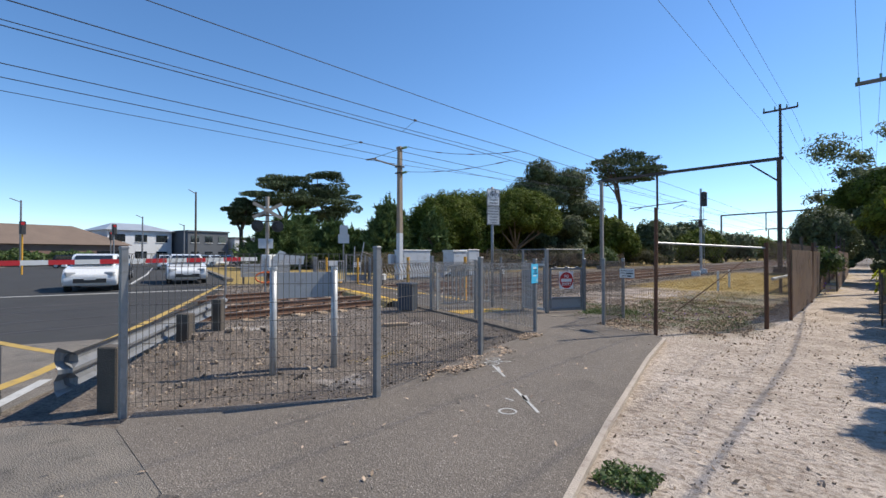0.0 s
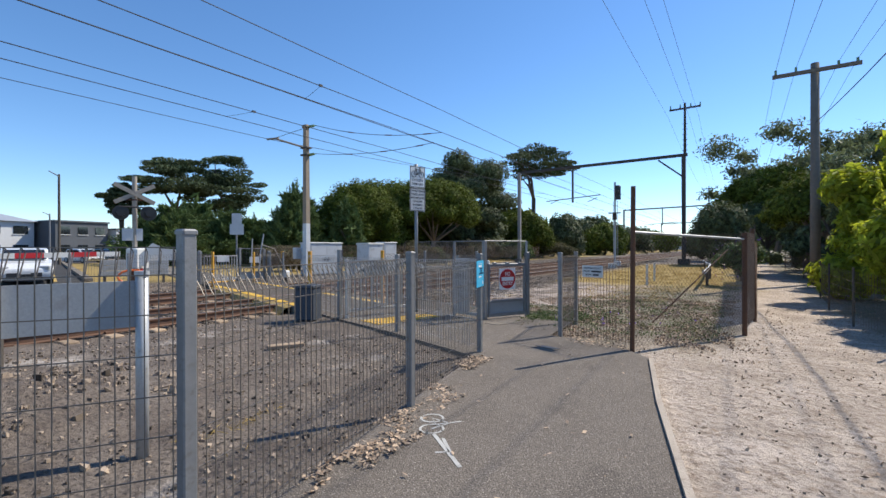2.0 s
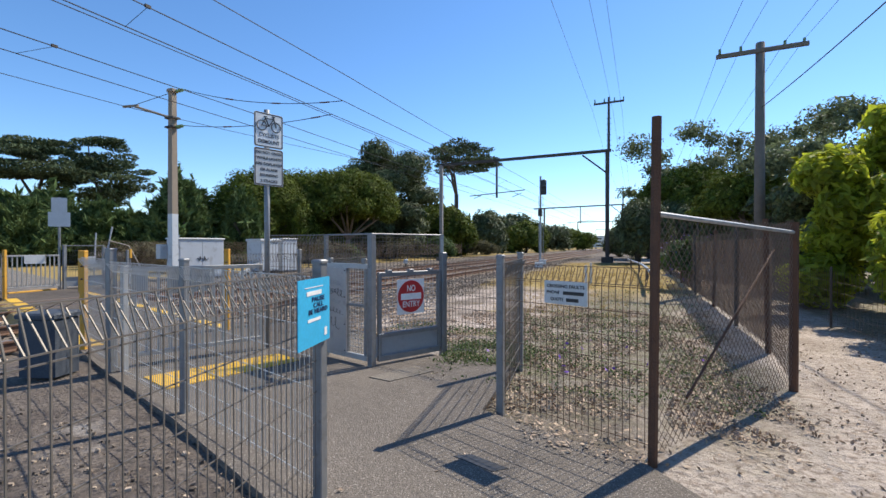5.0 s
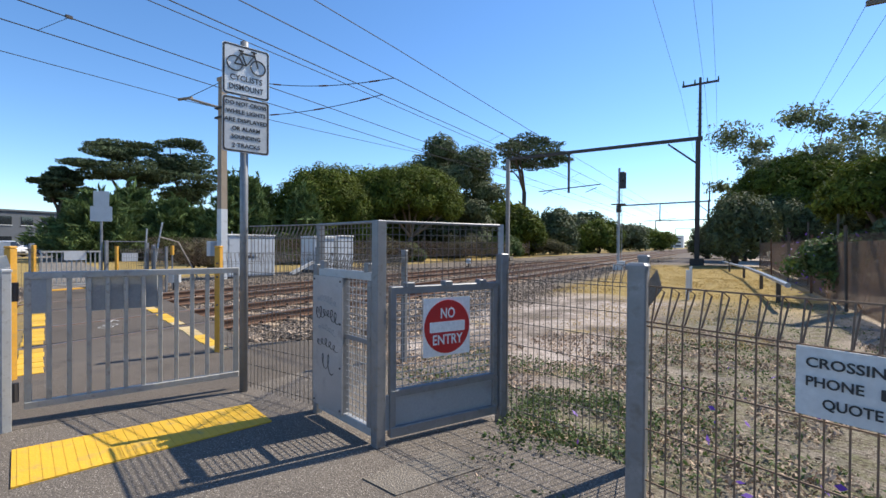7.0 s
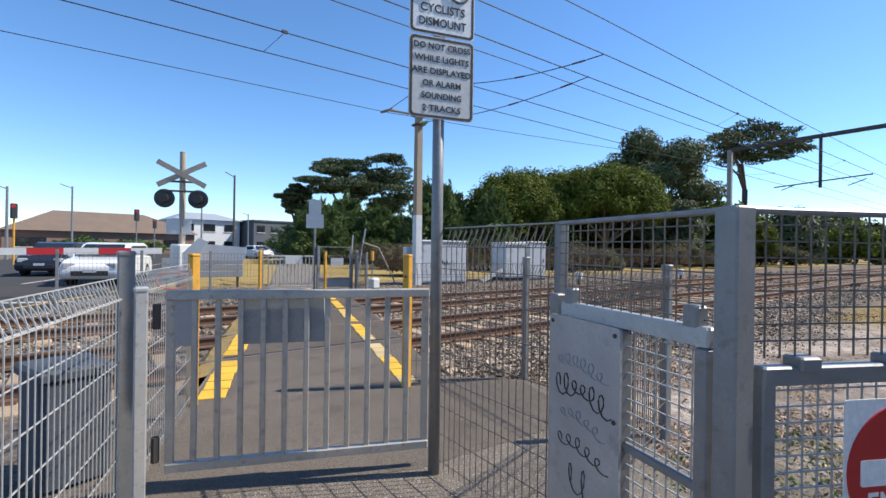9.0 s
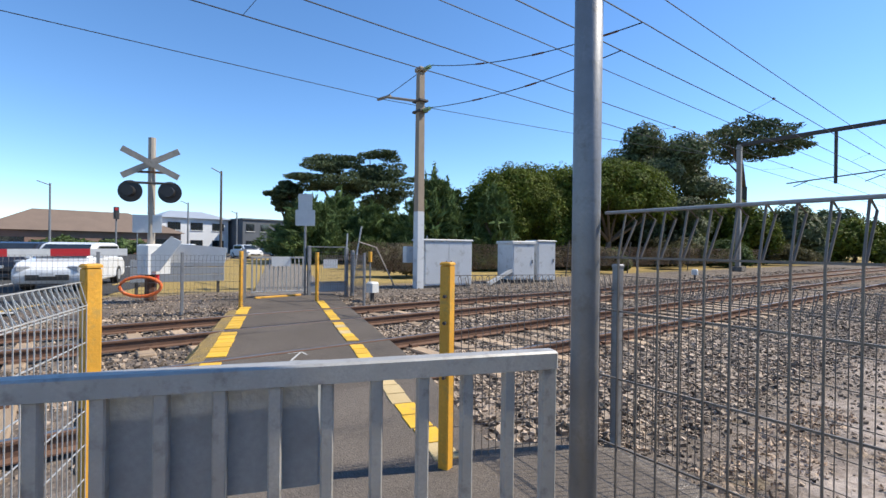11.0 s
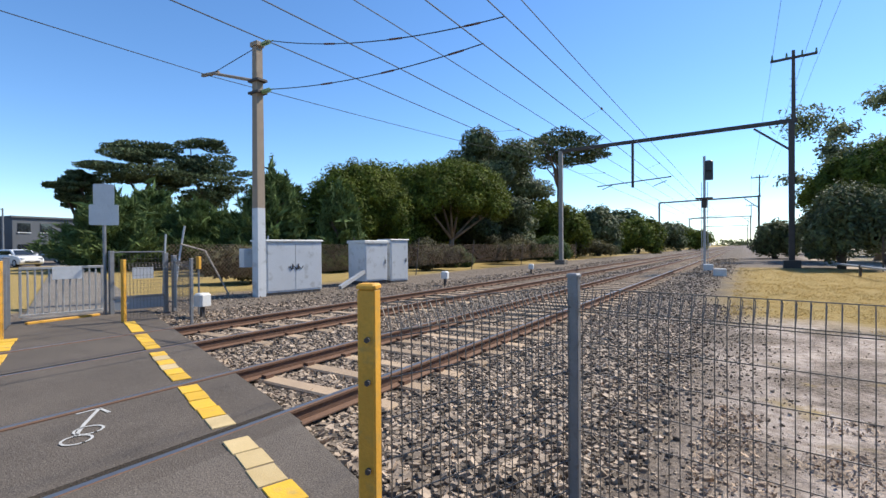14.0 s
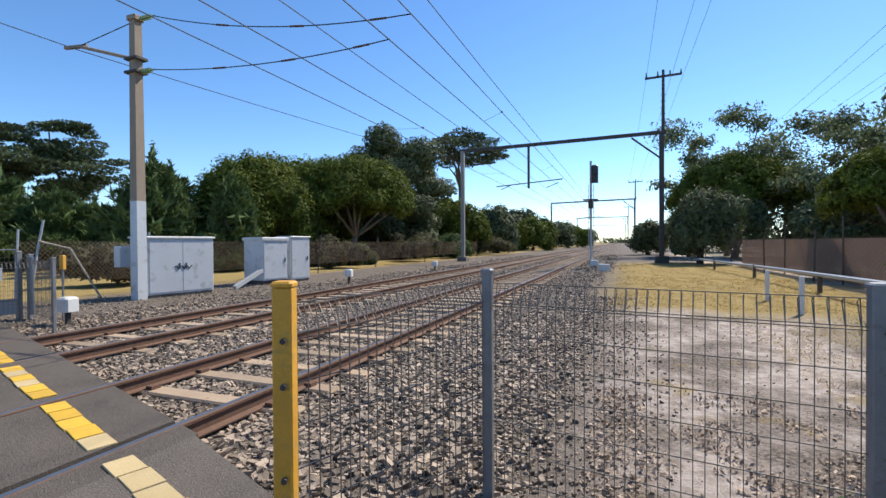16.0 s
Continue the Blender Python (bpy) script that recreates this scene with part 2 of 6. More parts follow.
M_GANTRYPOST = mat("pale_gantry_post", (0.33, 0.31, 0.29), (0.25, 0.23, 0.21), 0.7, 0.2, 4, 60, 0.1)
M_CABLE = mat("cable_black", (0.03, 0.03, 0.032), (0.045, 0.045, 0.045), 0.6, 0.2, 5, 50, 0.0)
M_ORANGE = mat("orange_hose", (0.75, 0.15, 0.03), (0.65, 0.12, 0.02), 0.5, 0, 5, 50, 0.0)
M_INSUL = mat("green_insulator", (0.16, 0.26, 0.12), (0.10, 0.17, 0.08), 0.35, 0, 9, 50, 0.0)
M_BARK = mat("tree_bark", (0.115, 0.09, 0.07), (0.075, 0.058, 0.045), 0.95, 0, 3, 40, 0.6)
M_GUMBARK = mat("pale_gum_bark", (0.27, 0.22, 0.18), (0.17, 0.135, 0.105), 0.9, 0, 2, 40, 0.4)
M_CYPRESS = mat("cypress_foliage", (0.13, 0.185, 0.062), (0.075, 0.12, 0.043), 0.75, 0, 0.7, 9, 0.0, island=0.45, trans=0.15, spec=0.2)
M_PINE = mat("pine_foliage", (0.095, 0.125, 0.06), (0.06, 0.085, 0.042), 0.75, 0, 0.7, 9, 0.0, island=0.45, trans=0.15, spec=0.2)
M_OLIVE = mat("tea_tree_foliage", (0.135, 0.165, 0.022), (0.07, 0.095, 0.018), 0.75, 0, 0.5, 9, 0.0, island=0.5, trans=0.18, spec=0.2)
M_DARKLEAF = mat("dark_broad_foliage", (0.125, 0.15, 0.058), (0.07, 0.094, 0.038), 0.7, 0, 0.6, 9, 0.0, island=0.5, trans=0.15)
M_GUM = mat("gum_foliage", (0.17, 0.20, 0.095), (0.11, 0.14, 0.07), 0.65, 0, 0.6, 9, 0.0, island=0.5, trans=0.35)
M_WATTLE = mat("bright_shrub_foliage", (0.46, 0.50, 0.04), (0.27, 0.32, 0.035), 0.65, 0, 0.8, 9, 0.0, island=0.45, trans=0.58)
M_SCRUB = mat("dry_scrub_foliage", (0.12, 0.11, 0.05), (0.08, 0.08, 0.04), 0.8, 0, 0.8, 9, 0.0, island=0.5, trans=0.4)
M_WEED = mat("weed_leaves", (0.10, 0.15, 0.04), (0.07, 0.11, 0.03), 0.7, 0, 3, 20, 0.0, island=0.5, trans=0.3)
M_LITTER = mat("dry_leaf_litter", (0.50, 0.37, 0.26), (0.30, 0.20, 0.13), 0.85, 0, 3, 20, 0.0, island=0.55)
M_DRYGRASS = mat("dry_gold_grass", (0.50, 0.35, 0.12), (0.40, 0.28, 0.10), 0.8, 0, 3, 20, 0.0, island=0.4, trans=0.3)
M_PURPLE = mat("purple_flower", (0.22, 0.08, 0.50), (0.18, 0.06, 0.42), 0.6, 0, 3, 20, 0.0)
M_SHADECLOTH = mat("brown_shade_cloth", (0.42, 0.31, 0.25), (0.32, 0.235, 0.185), 0.95, 0, 1.5, 60, 0.2, trans=0.5)
M_MESHCLOTH = mat("open_weave_brown_cloth", (0.36, 0.26, 0.20), (0.26, 0.185, 0.14), 0.95, 0, 1.5, 60, 0.2, trans=0.5)
for _cloth, _open in ((M_MESHCLOTH, 0.42), (M_SHADECLOTH, 0.3)):
    _nt = _cloth.node_tree
    _see, _mixed = _nt.nodes.new("ShaderNodeBsdfTransparent"), _nt.nodes.new("ShaderNodeMixShader")
    _nt.links.new(_nt.nodes["Material Output"].inputs[0].links[0].from_socket, _mixed.inputs[1])
    _nt.links.new(_see.outputs[0], _mixed.inputs[2])
    _mixed.inputs[0].default_value = _open
    _nt.links.new(_mixed.outputs[0], _nt.nodes["Material Output"].inputs[0])
M_CARWHITE = mat("car_white", (0.78, 0.79, 0.80), (0.74, 0.75, 0.76), 0.2, 0, 1, 20, 0.0)
M_CARRED = mat("car_dark", (0.035, 0.04, 0.055), (0.03, 0.035, 0.05), 0.2, 0.3, 1, 20, 0.0)
M_CARSILVER = mat("car_silver", (0.42, 0.44, 0.46), (0.38, 0.40, 0.42), 0.25, 0.6, 1, 20, 0.0)
M_TYRE = mat("tyre_rubber", (0.02, 0.02, 0.02), (0.03, 0.03, 0.03), 0.85, 0, 5, 60, 0.0)
M_GLASS = mat("car_glass", (0.02, 0.025, 0.03), (0.03, 0.035, 0.04), 0.05, 0, 1, 5, 0.0, spec=0.9)
M_HOUSEW = mat("house_white_render", (0.72, 0.73, 0.74), (0.64, 0.65, 0.66), 0.8, 0, 0.4, 10, 0.05)
M_HOUSEG = mat("house_dark_cladding", (0.12, 0.13, 0.145), (0.09, 0.10, 0.11), 0.8, 0, 0.4, 10, 0.05)
M_HOUSEB = mat("house_brick", (0.27, 0.17, 0.13), (0.21, 0.13, 0.10), 0.9, 0, 0.6, 12, 0.1)
M_ROOFB = mat("roof_brown_tiles", (0.20, 0.145, 0.11), (0.15, 0.11, 0.085), 0.9, 0, 0.6, 6, 0.2)
M_ROOFG = mat("roof_pale_metal", (0.52, 0.54, 0.56), (0.44, 0.46, 0.48), 0.4, 0.3, 0.5, 6, 0.0)
M_GREYBOARD = mat("grey_board", (0.35, 0.37, 0.39), (0.29, 0.31, 0.33), 0.6, 0.1, 2, 60, 0.05, dirt=(0.24, 0.24, 0.24))
M_GRAFF = mat("scratched_plate", (0.47, 0.455, 0.45), (0.33, 0.315, 0.315), 0.5, 0.1, 3, 60, 0.05, dirt=(0.24, 0.225, 0.23))
M_BIN = mat("dark_plastic_box", (0.05, 0.062, 0.085), (0.07, 0.085, 0.105), 0.75, 0, 4, 50, 0.0)


# ---- mesh helpers ----
class Shape:
    """Collects vertices and faces of one mesh."""

    def __init__(self):
        self.v, self.f, self.mi = [], [], []

    def add(self, vs, fs, mi=0):
        k = len(self.v)
        self.v += [tuple(p) for p in vs]
        self.f += [tuple(i + k for i in f) for f in fs]
        self.mi += [mi] * len(fs)
        return self

    def box(self, c, s, rz=0.0, mi=0, cham=0.0):
        """A box, centre and size, turned rz degrees about z; cham: chamfered upright edges and top."""
        hx, hy, hz = s[0] / 2, s[1] / 2, s[2] / 2
        ca, sa = math.cos(radians(rz)), math.sin(radians(rz))
        def P(x, y, z):
            return (c[0] + x * ca - y * sa, c[1] + x * sa + y * ca, c[2] + z)
        if cham <= 0:
            vs = [P(x, y, z) for z in (-hz, hz) for x, y in ((-hx, -hy), (hx, -hy), (hx, hy), (-hx, hy))]
            return self.add(vs, [(3, 2, 1, 0), (4, 5, 6, 7), (0, 1, 5, 4), (1, 2, 6, 5), (2, 3, 7, 6), (3, 0, 4, 7)], mi)
        k = cham
        ring = [(-hx + k, -hy), (hx - k, -hy), (hx, -hy + k), (hx, hy - k), (hx - k, hy), (-hx + k, hy), (-hx, hy - k), (-hx, -hy + k)]
        inner = [(x * (1 - k / hx), y * (1 - k / hy)) for x, y in ring]
        vs = [P(x, y, -hz) for x, y in ring] + [P(x, y, hz - k) for x, y in ring] + [P(x, y, hz) for x, y in inner]
        fs = [tuple(range(7, -1, -1)), tuple(range(16, 24))]
        for a in (0, 8):
            fs += [(a + i, a + (i + 1) % 8, a + 8 + (i + 1) % 8, a + 8 + i) for i in range(8)]
        return self.add(vs, fs, mi)

    def tube(self, pts, r, n=8, r2=None, mi=0, caps=True):
        """A round or square bar along points, radius r to r2."""
        pts = [Vector(p) for p in pts]
        r2 = r if r2 is None else r2
        vs, fs = [], []
        for i, p in enumerate(pts):
            d = (pts[min(i + 1, len(pts) - 1)] - pts[max(i - 1, 0)])
            d = d.normalized() if d.length > 1e-9 else Vector((0, 0, 1))
            u = d.cross(Vector((0, 0, 1)))
            u = Vector((1, 0, 0)) if u.length < 1e-3 else u.normalized()
            w = d.cross(u)
            rr = r + (r2 - r) * i / max(1, len(pts) - 1)
            vs += [p + (u * math.cos(math.tau * (j + 0.5) / n) + w * math.sin(math.tau * (j + 0.5) / n)) * rr for j in range(n)]
        for i in range(len(pts) - 1):
            fs += [(i * n + j, i * n + (j + 1) % n, (i + 1) * n + (j + 1) % n, (i + 1) * n + j) for j in range(n)]
        if caps:
            fs += [tuple(range(n - 1, -1, -1)), tuple(range((len(pts) - 1) * n, len(pts) * n))]
        return self.add(vs, fs, mi)

    def prism(self, outline, z0, z1, mi=0):
        """An upright prism over an outline in plan, given counter-clockwise."""
        n = len(outline)
        vs = [(x, y, z0) for x, y in outline] + [(x, y, z1) for x, y in outline]
        return self.add(vs, [tuple(range(n - 1, -1, -1)), tuple(range(n, 2 * n))] + [(i, (i + 1) % n, n + (i + 1) % n, n + i) for i in range(n)], mi)

    def slab(self, outline, frame_m, depth, mi=0):
        """A plate: outline in a pose's x and z, thickened along its y."""
        n = len(outline)
        vs = [frame_m @ Vector((x, -depth / 2, z)) for x, z in outline] + [frame_m @ Vector((x, depth / 2, z)) for x, z in outline]
        return self.add(vs, [tuple(range(n)), tuple(range(2 * n - 1, n - 1, -1))] + [(i, n + i, n + (i + 1) % n, (i + 1) % n) for i in range(n)], mi)

    def mesh(self, name):
        me = bpy.data.meshes.new(name)
        me.from_pydata(self.v, [], self.f)
        if any(self.mi):
            me.polygons.foreach_set("material_index", self.mi)
        me.update()
        return me


def part(name, shape, material, parent=None, label="", smooth=False, bevel=0.0):
    """Links a shape as one mesh object, under a thing or a part."""
    me = shape.mesh(name)
    for m in (material if isinstance(material, (list, tuple)) else [material]):
        me.materials.append(m)
    if smooth:
        me.polygons.foreach_set("use_smooth", [True] * len(me.polygons))
    ob = new(name, me)
    ob.parent = parent
    if bevel:
        b = ob.modifiers.new("bevel", "BEVEL")
        b.width, b.segments, b.limit_method = bevel, 2, "ANGLE"
    if label:
        ob["label"] = label
    return ob


def thing(name, label, category, group="", at=(0, 0, 0), kind=""):
    """An empty at the thing's base, to hold its parts in world places."""
    return tagged(new(name), label, category, group, kind)


def rounded(w, h, r, n=4):
    pts = []
    for cx, cz, a0 in ((w / 2 - r, h / 2 - r, 0), (-w / 2 + r, h / 2 - r, 90), (-w / 2 + r, -h / 2 + r, 180), (w / 2 - r, -h / 2 + r, 270)):
        pts += [(cx + r * math.cos(radians(a0 + 90 * i / n)), cz + r * math.sin(radians(a0 + 90 * i / n))) for i in range(n + 1)]
    return pts


def circle(r, n=32, cx=0.0, cz=0.0):
    return [(cx + r * math.cos(math.tau * i / n), cz + r * math.sin(math.tau * i / n)) for i in range(n)]


def lettering(text, size, m, material, parent, name="lettering", width=0.0):
    """A line of raised letters, centred in the pose m's x and z, facing its -y."""
    cu = bpy.data.curves.new(name, "FONT")
    cu.body, cu.size, cu.align_x, cu.align_y, cu.extrude, cu.resolution_u = text, size, "CENTER", "CENTER", 0.001, 3
    cu.offset = size * 0.014
    ob = bpy.data.objects.new(name, cu)
    scene.collection.objects.link(ob)
    bpy.context.view_layer.update()
    me = bpy.data.meshes.new_from_object(ob.evaluated_get(bpy.context.evaluated_depsgraph_get()))
    bpy.data.objects.remove(ob)
    k = 1.0
    if width:
        xs = [v.co.x for v in me.vertices]
        k = width / max(1e-6, max(xs) - min(xs))
    me.transform(m @ pose(0, 0, 0, 90) @ Matrix.Diagonal((k, 1, 1, 1)))
    me.materials.clear()
    me.materials.append(material)
    o = new(name, me)
    o.parent = parent
    return o


def facing(x, y, z, nx, ny):
    """A pose whose -y looks along (nx, ny): for plates and signs."""
    return pose(x, y, z, 0, 0, math.degrees(math.atan2(nx, -ny)))

# ---- ground, road, path ----
RAILS = (-11.77, -13.45, -15.58, -17.25)


def ground_z(x, y):
    """Height of the soil: a shallow bed under the tracks, small unevenness elsewhere."""
    z = -0.035
    if y > 4.0:
        k = min(1.0, max(0.0, (y - 4.0) / 2.0))
        bed = min(1.0, max(0.0, (-9.6 - x) / 1.6)) * min(1.0, max(0.0, (x + 20.2) / 1.6))
        z -= 0.16 * bed * k
    if -60 < x < 20 and -20 < y < 60:
        z += 0.028 * (noise.noise(Vector((x * 0.8, y * 0.8, 3.1))) - 0.25) + 0.012 * noise.noise(Vector((x * 3.1, y * 3.1, 7.7)))
    m = math.exp(-((x + 7.2) ** 2 / 0.9 + (y - 3.6) ** 2 / 1.6))
    return z + 0.3 * m * (1 + 0.6 * noise.noise(Vector((x * 3, y * 3, 0))))


def grid_lines(lo, hi, step, far):
    mid = [lo + i * step for i in range(int(round((hi - lo) / step)) + 1)]
    return [lo - f for f in reversed(far)] + mid + [hi + f for f in far]


gx = grid_lines(-26, 5, 0.22, (4, 10, 25, 60, 150, 500, 1500, 4000))
gy = grid_lines(-4, 36, 0.25, (4, 10, 25, 60, 150, 500, 1500, 4000))
gs = Shape()
gs.v = [(x, y, ground_z(x, y)) for y in gy for x in gx]
nx_ = len(gx)
gs.f = [(j * nx_ + i, j * nx_ + i + 1, (j + 1) * nx_ + i + 1, (j + 1) * nx_ + i) for j in range(len(gy) - 1) for i in range(nx_ - 1)]
gs.mi = [0] * len(gs.f)
tagged(part("ground", gs, M_GROUND, smooth=True), "pale sandy soil with gravel and dry golden grass", "ground", kind="structure")

ROAD_R = [(-2.10, -3.43), (-5.52, 0.38), (-7.51, 1.47), (-15.0, 5.9), (-23.0, 10.3), (-26.0, 11.6), (-60, 22.6), (-90, 32), (-200, 66)]
ROAD_L = [(-260, 30), (-90, 10), (-60, 4), (-30, -4), (-20, -9), (-10, -13), (4, -18)]
road = tagged(part("road", Shape().prism(ROAD_R[::-1] + ROAD_L[::-1], -0.3, -0.012), M_ROAD), "grey asphalt road over the level crossing with worn markings", "road", kind="structure")


def strip(pts, w, z, material, name, parent, label=""):
    """A flat painted line of width w along points."""
    s = Shape()
    P = [Vector((x, y)) for x, y in pts]
    vs = []
    for i, p in enumerate(P):
        d = (P[min(i + 1, len(P) - 1)] - P[max(0, i - 1)]).normalized()
        n = Vector((-d.y, d.x)) * w / 2
        vs += [(p.x + n.x, p.y + n.y, z), (p.x - n.x, p.y - n.y, z)]
    s.add(vs, [(2 * i + 1, 2 * i + 3, 2 * i + 2, 2 * i) for i in range(len(P) - 1)])
    return part(name, s, material, parent, label)


strip([(-5.72, 0.63), (-7.21, 1.48)], 0.12, -0.006, M_ROADWHITE, "edge_line", road)
strip([(-6.72, 0.75), (-7.51, 1.37), (-9.29, 2.43), (-15.2, 5.75), (-22.8, 9.9)], 0.16, -0.006, M_ROADYEL, "yellow_edge_line", road)
strip([(-8.01, 2.14), (-9.68, 1.63), (-12.5, 0.9), (-16, 0.4)], 0.14, -0.006, M_ROADYEL, "yellow_box_line", road)
strip([(-20.1, 8.9), (-21.2, 4.85), (-21.9, 1.8)], 0.3, -0.006, M_ROADWHITE, "stop_line", road)
strip([(-27, 7.4), (-40, 11.8), (-60, 18.0)], 0.14, -0.006, M_ROADWHITE, "lane_line", road)
strip([(-27, 10.9), (-60, 21.6), (-90, 31)], 0.14, -0.006, M_ROADYEL, "far_edge_line", road)
kerb_s = Shape()
for a, b in zip(ROAD_R[5:-1], ROAD_R[6:]):
    d = (Vector(b) - Vector(a)).normalized()
    n = Vector((-d.y, d.x))
    a2, b2 = Vector(a) - n * 0.3, Vector(b) - n * 0.3
    kerb_s.prism([tuple(a2), tuple(b2), b, a], -0.2, 0.13)
tagged(part("road_kerb", kerb_s, M_APRON), "pale concrete kerb beside the road", "kerb", kind="structure")

apron = Shape().prism([(-2.71, -3.02), (-1.74, -0.96), (-3.37, 1.46), (-4.83, 1.57), (-5.46, 1.19), (-5.62, 0.37)], -0.2, 0.0)
tagged(part("apron", apron, M_APRON), "worn concrete ramp with dirt stains beside the asphalt path", "pavement", kind="structure")

gutter = Shape().prism([(-10.25, 1.37), (-9.78, 2.74), (-6.77, 1.53), (-6.10, 1.01)][::-1], -0.2, -0.0095)
tagged(part("road_gutter", gutter, M_APRON), "pale dusty concrete gutter at the road edge", "gutter", kind="structure")

rgc = random.Random(12)
crack = Shape()
cv = []
for i in range(41):
    u = i / 40
    x, y = -3.37 + 1.73 * u, 1.48 - 2.48 * u
    w0, w1 = rgc.uniform(0.02, 0.07), rgc.uniform(0.02, 0.09)
    j = rgc.uniform(-0.02, 0.02)
    cv += [(x - w0 + j, y - w0 * 0.7, 0.009), (x + w1 + j, y + w1 * 0.7, 0.009)]
crack.add(cv, [(2 * i, 2 * i + 2, 2 * i + 3, 2 * i + 1) for i in range(40)])
tagged(part("joint_dirt", crack, M_BALLAST), "dark soil in the joint between concrete and asphalt", "joint", kind="structure")

PATH_OUT = [(-1.74, -0.96), (-3.37, 1.46), (-4.83, 1.57), (-5.16, 1.79), (-4.05, 3.43), (-4.47, 5.72), (-4.80, 7.73), (-6.72, 8.52), (-8.57, 9.18), (-10.2, 9.82), (-11.38, 10.26), (-11.38, 12.89), (-9.71, 12.21), (-8.98, 12.94),
            (-7.50, 12.48), (-6.03, 11.42), (-5.53, 11.34), (-4.57, 11.13), (-4.49, 9.67), (-3.21, 9.11), (-2.91, 8.77), (-2.58, 6.97), (-1.67, 3.00), (-0.55, -1.3)]
path = tagged(part("path", Shape().prism(PATH_OUT[::-1], -0.3, 0.004), M_ASPHALT), "grey asphalt shared path with white survey paint marks", "path", kind="structure")


def y_left(x):
    return 10.53 - 0.352 * (x + 11.7)


def y_right(x):
    return 12.62 - 0.336 * (x + 10.39)


# asphalt panels between the rails, with the flange groove on the inner side of each rail
edges = [(-11.45, RAILS[0] + 0.036), (RAILS[0] - 0.105, RAILS[1] + 0.105), (RAILS[1] - 0.036, RAILS[2] + 0.036), (RAILS[2] - 0.105, RAILS[3] + 0.105), (RAILS[3] - 0.036, -20.9)]
deck_ob = thing("crossing_deck", "dark asphalt walkway crossing the two railway tracks", "path", kind="structure")
for i, (a, b) in enumerate(edges):
    part("deck_panel", Shape().prism([(a, y_left(a) - 0.14), (b, y_left(b) - 0.14), (b, y_right(b)), (a, y_right(a))][::-1], -0.22, 0.002 + 0.003 * (i % 2)), M_DECK, deck_ob)
part("deck_panel", Shape().prism([(-8.55, 9.27), (-8.0, 10.8), (-7.95, 12.45), (-9.0, 12.8), (-9.7, 12.2), (-11.44, 12.94), (-11.44, 10.3), (-10.2, 9.86)][::-1], -0.02, 0.0068), M_LANDING, deck_ob)
groove = Shape()
groove.prism([(-11.5, y_left(-11.5)), (-18, y_left(-18)), (-18, y_right(-18)), (-11.5, y_right(-11.5))][::-1], -0.3, -0.06)
part("groove_floor", groove, M_BALLAST, deck_ob)
# far landing beyond the tracks
tagged(part("far_path", Shape().prism([(-20.9, y_right(-20.9)), (-20.9, y_left(-20.9)), (-60, 27), (-60, 29.5)], -0.2, 0.0), M_APRON), "pale concrete path through the park", "path", kind="structure")

# broken yellow kerb on the left edge of the crossing deck
kb = Shape()
xs_ = [-11.1 - 0.22 * i for i in range(33)]
vs = []
for x in xs_:
    w = 0.30 + 0.09 * noise.noise(Vector((x * 2.2, 1, 0)))
    y0 = y_left(x) - 0.11
    vs += [(x, y0, 0.008), (x - 0.05, y0 - w * 0.7, -0.02 + 0.03 * noise.noise(Vector((x * 5, 3, 0)))), (x - 0.08, y0 - w - 0.1, -0.22)]
kb.add(vs, [(3 * i + j, 3 * i + j + 1, 3 * i + j + 4, 3 * i + j + 3) for i in range(32) for j in range(2)])
tagged(part("deck_edge_kerb", kb, M_KERBYEL), "chipped yellow-painted concrete edge of the crossing", "kerb", kind="structure")

# tactile tiles along both edges of the crossing walkway
tiles = thing("edge_tiles", "yellow edge tiles along the walkway over the tracks", "tiles", kind="structure")
tile_me = {}
for pale in (0, 1):
    s = Shape().box((0, 0, 0.004), (0.275, 0.235, 0.012), cham=0.004)
    me = s.mesh("tile")
    me.materials.append(M_TILEPALE if pale else M_TILE)
    tile_me[pale] = me
rng = random.Random(5)
for side in (0, 1):
    x = -10.35 if side == 0 else -9.75
    while x > -18.6:
        if min(abs(x - r) for r in RAILS) > 0.13:
            t = new("tile", tile_me[1 if side and rng.random() < 0.42 else 0])
            t.parent = tiles
            y = y_left(x) if side == 0 else y_right(x) - 0.585
            t.matrix_basis = pose(x + rng.uniform(-0.006, 0.006), y + rng.uniform(-0.008, 0.008), 0.006, 0, 0, -18.6 + rng.uniform(-1.5, 1.5)) @ Matrix.Diagonal((1, 0.8 if side else 1, 1, 1))
        x -= 0.285

# timber edging between path and sand
edging = Shape()
for a, b in zip([(-0.55, -1.3), (-1.67, 3.00), (-1.98, 4.26), (-2.58, 6.97), (-2.89, 8.67)][:-1], [(-1.67, 3.00), (-1.98, 4.26), (-2.58, 6.97), (-2.89, 8.67)]):
    edging.tube([(a[0] + 0.02, a[1], 0.006), (b[0] + 0.02, b[1], 0.006)], 0.034, 4)
tagged(part("path_edging", edging, M_EDGING), "pale worn timber edging strip beside the sand", "edging", kind="structure")

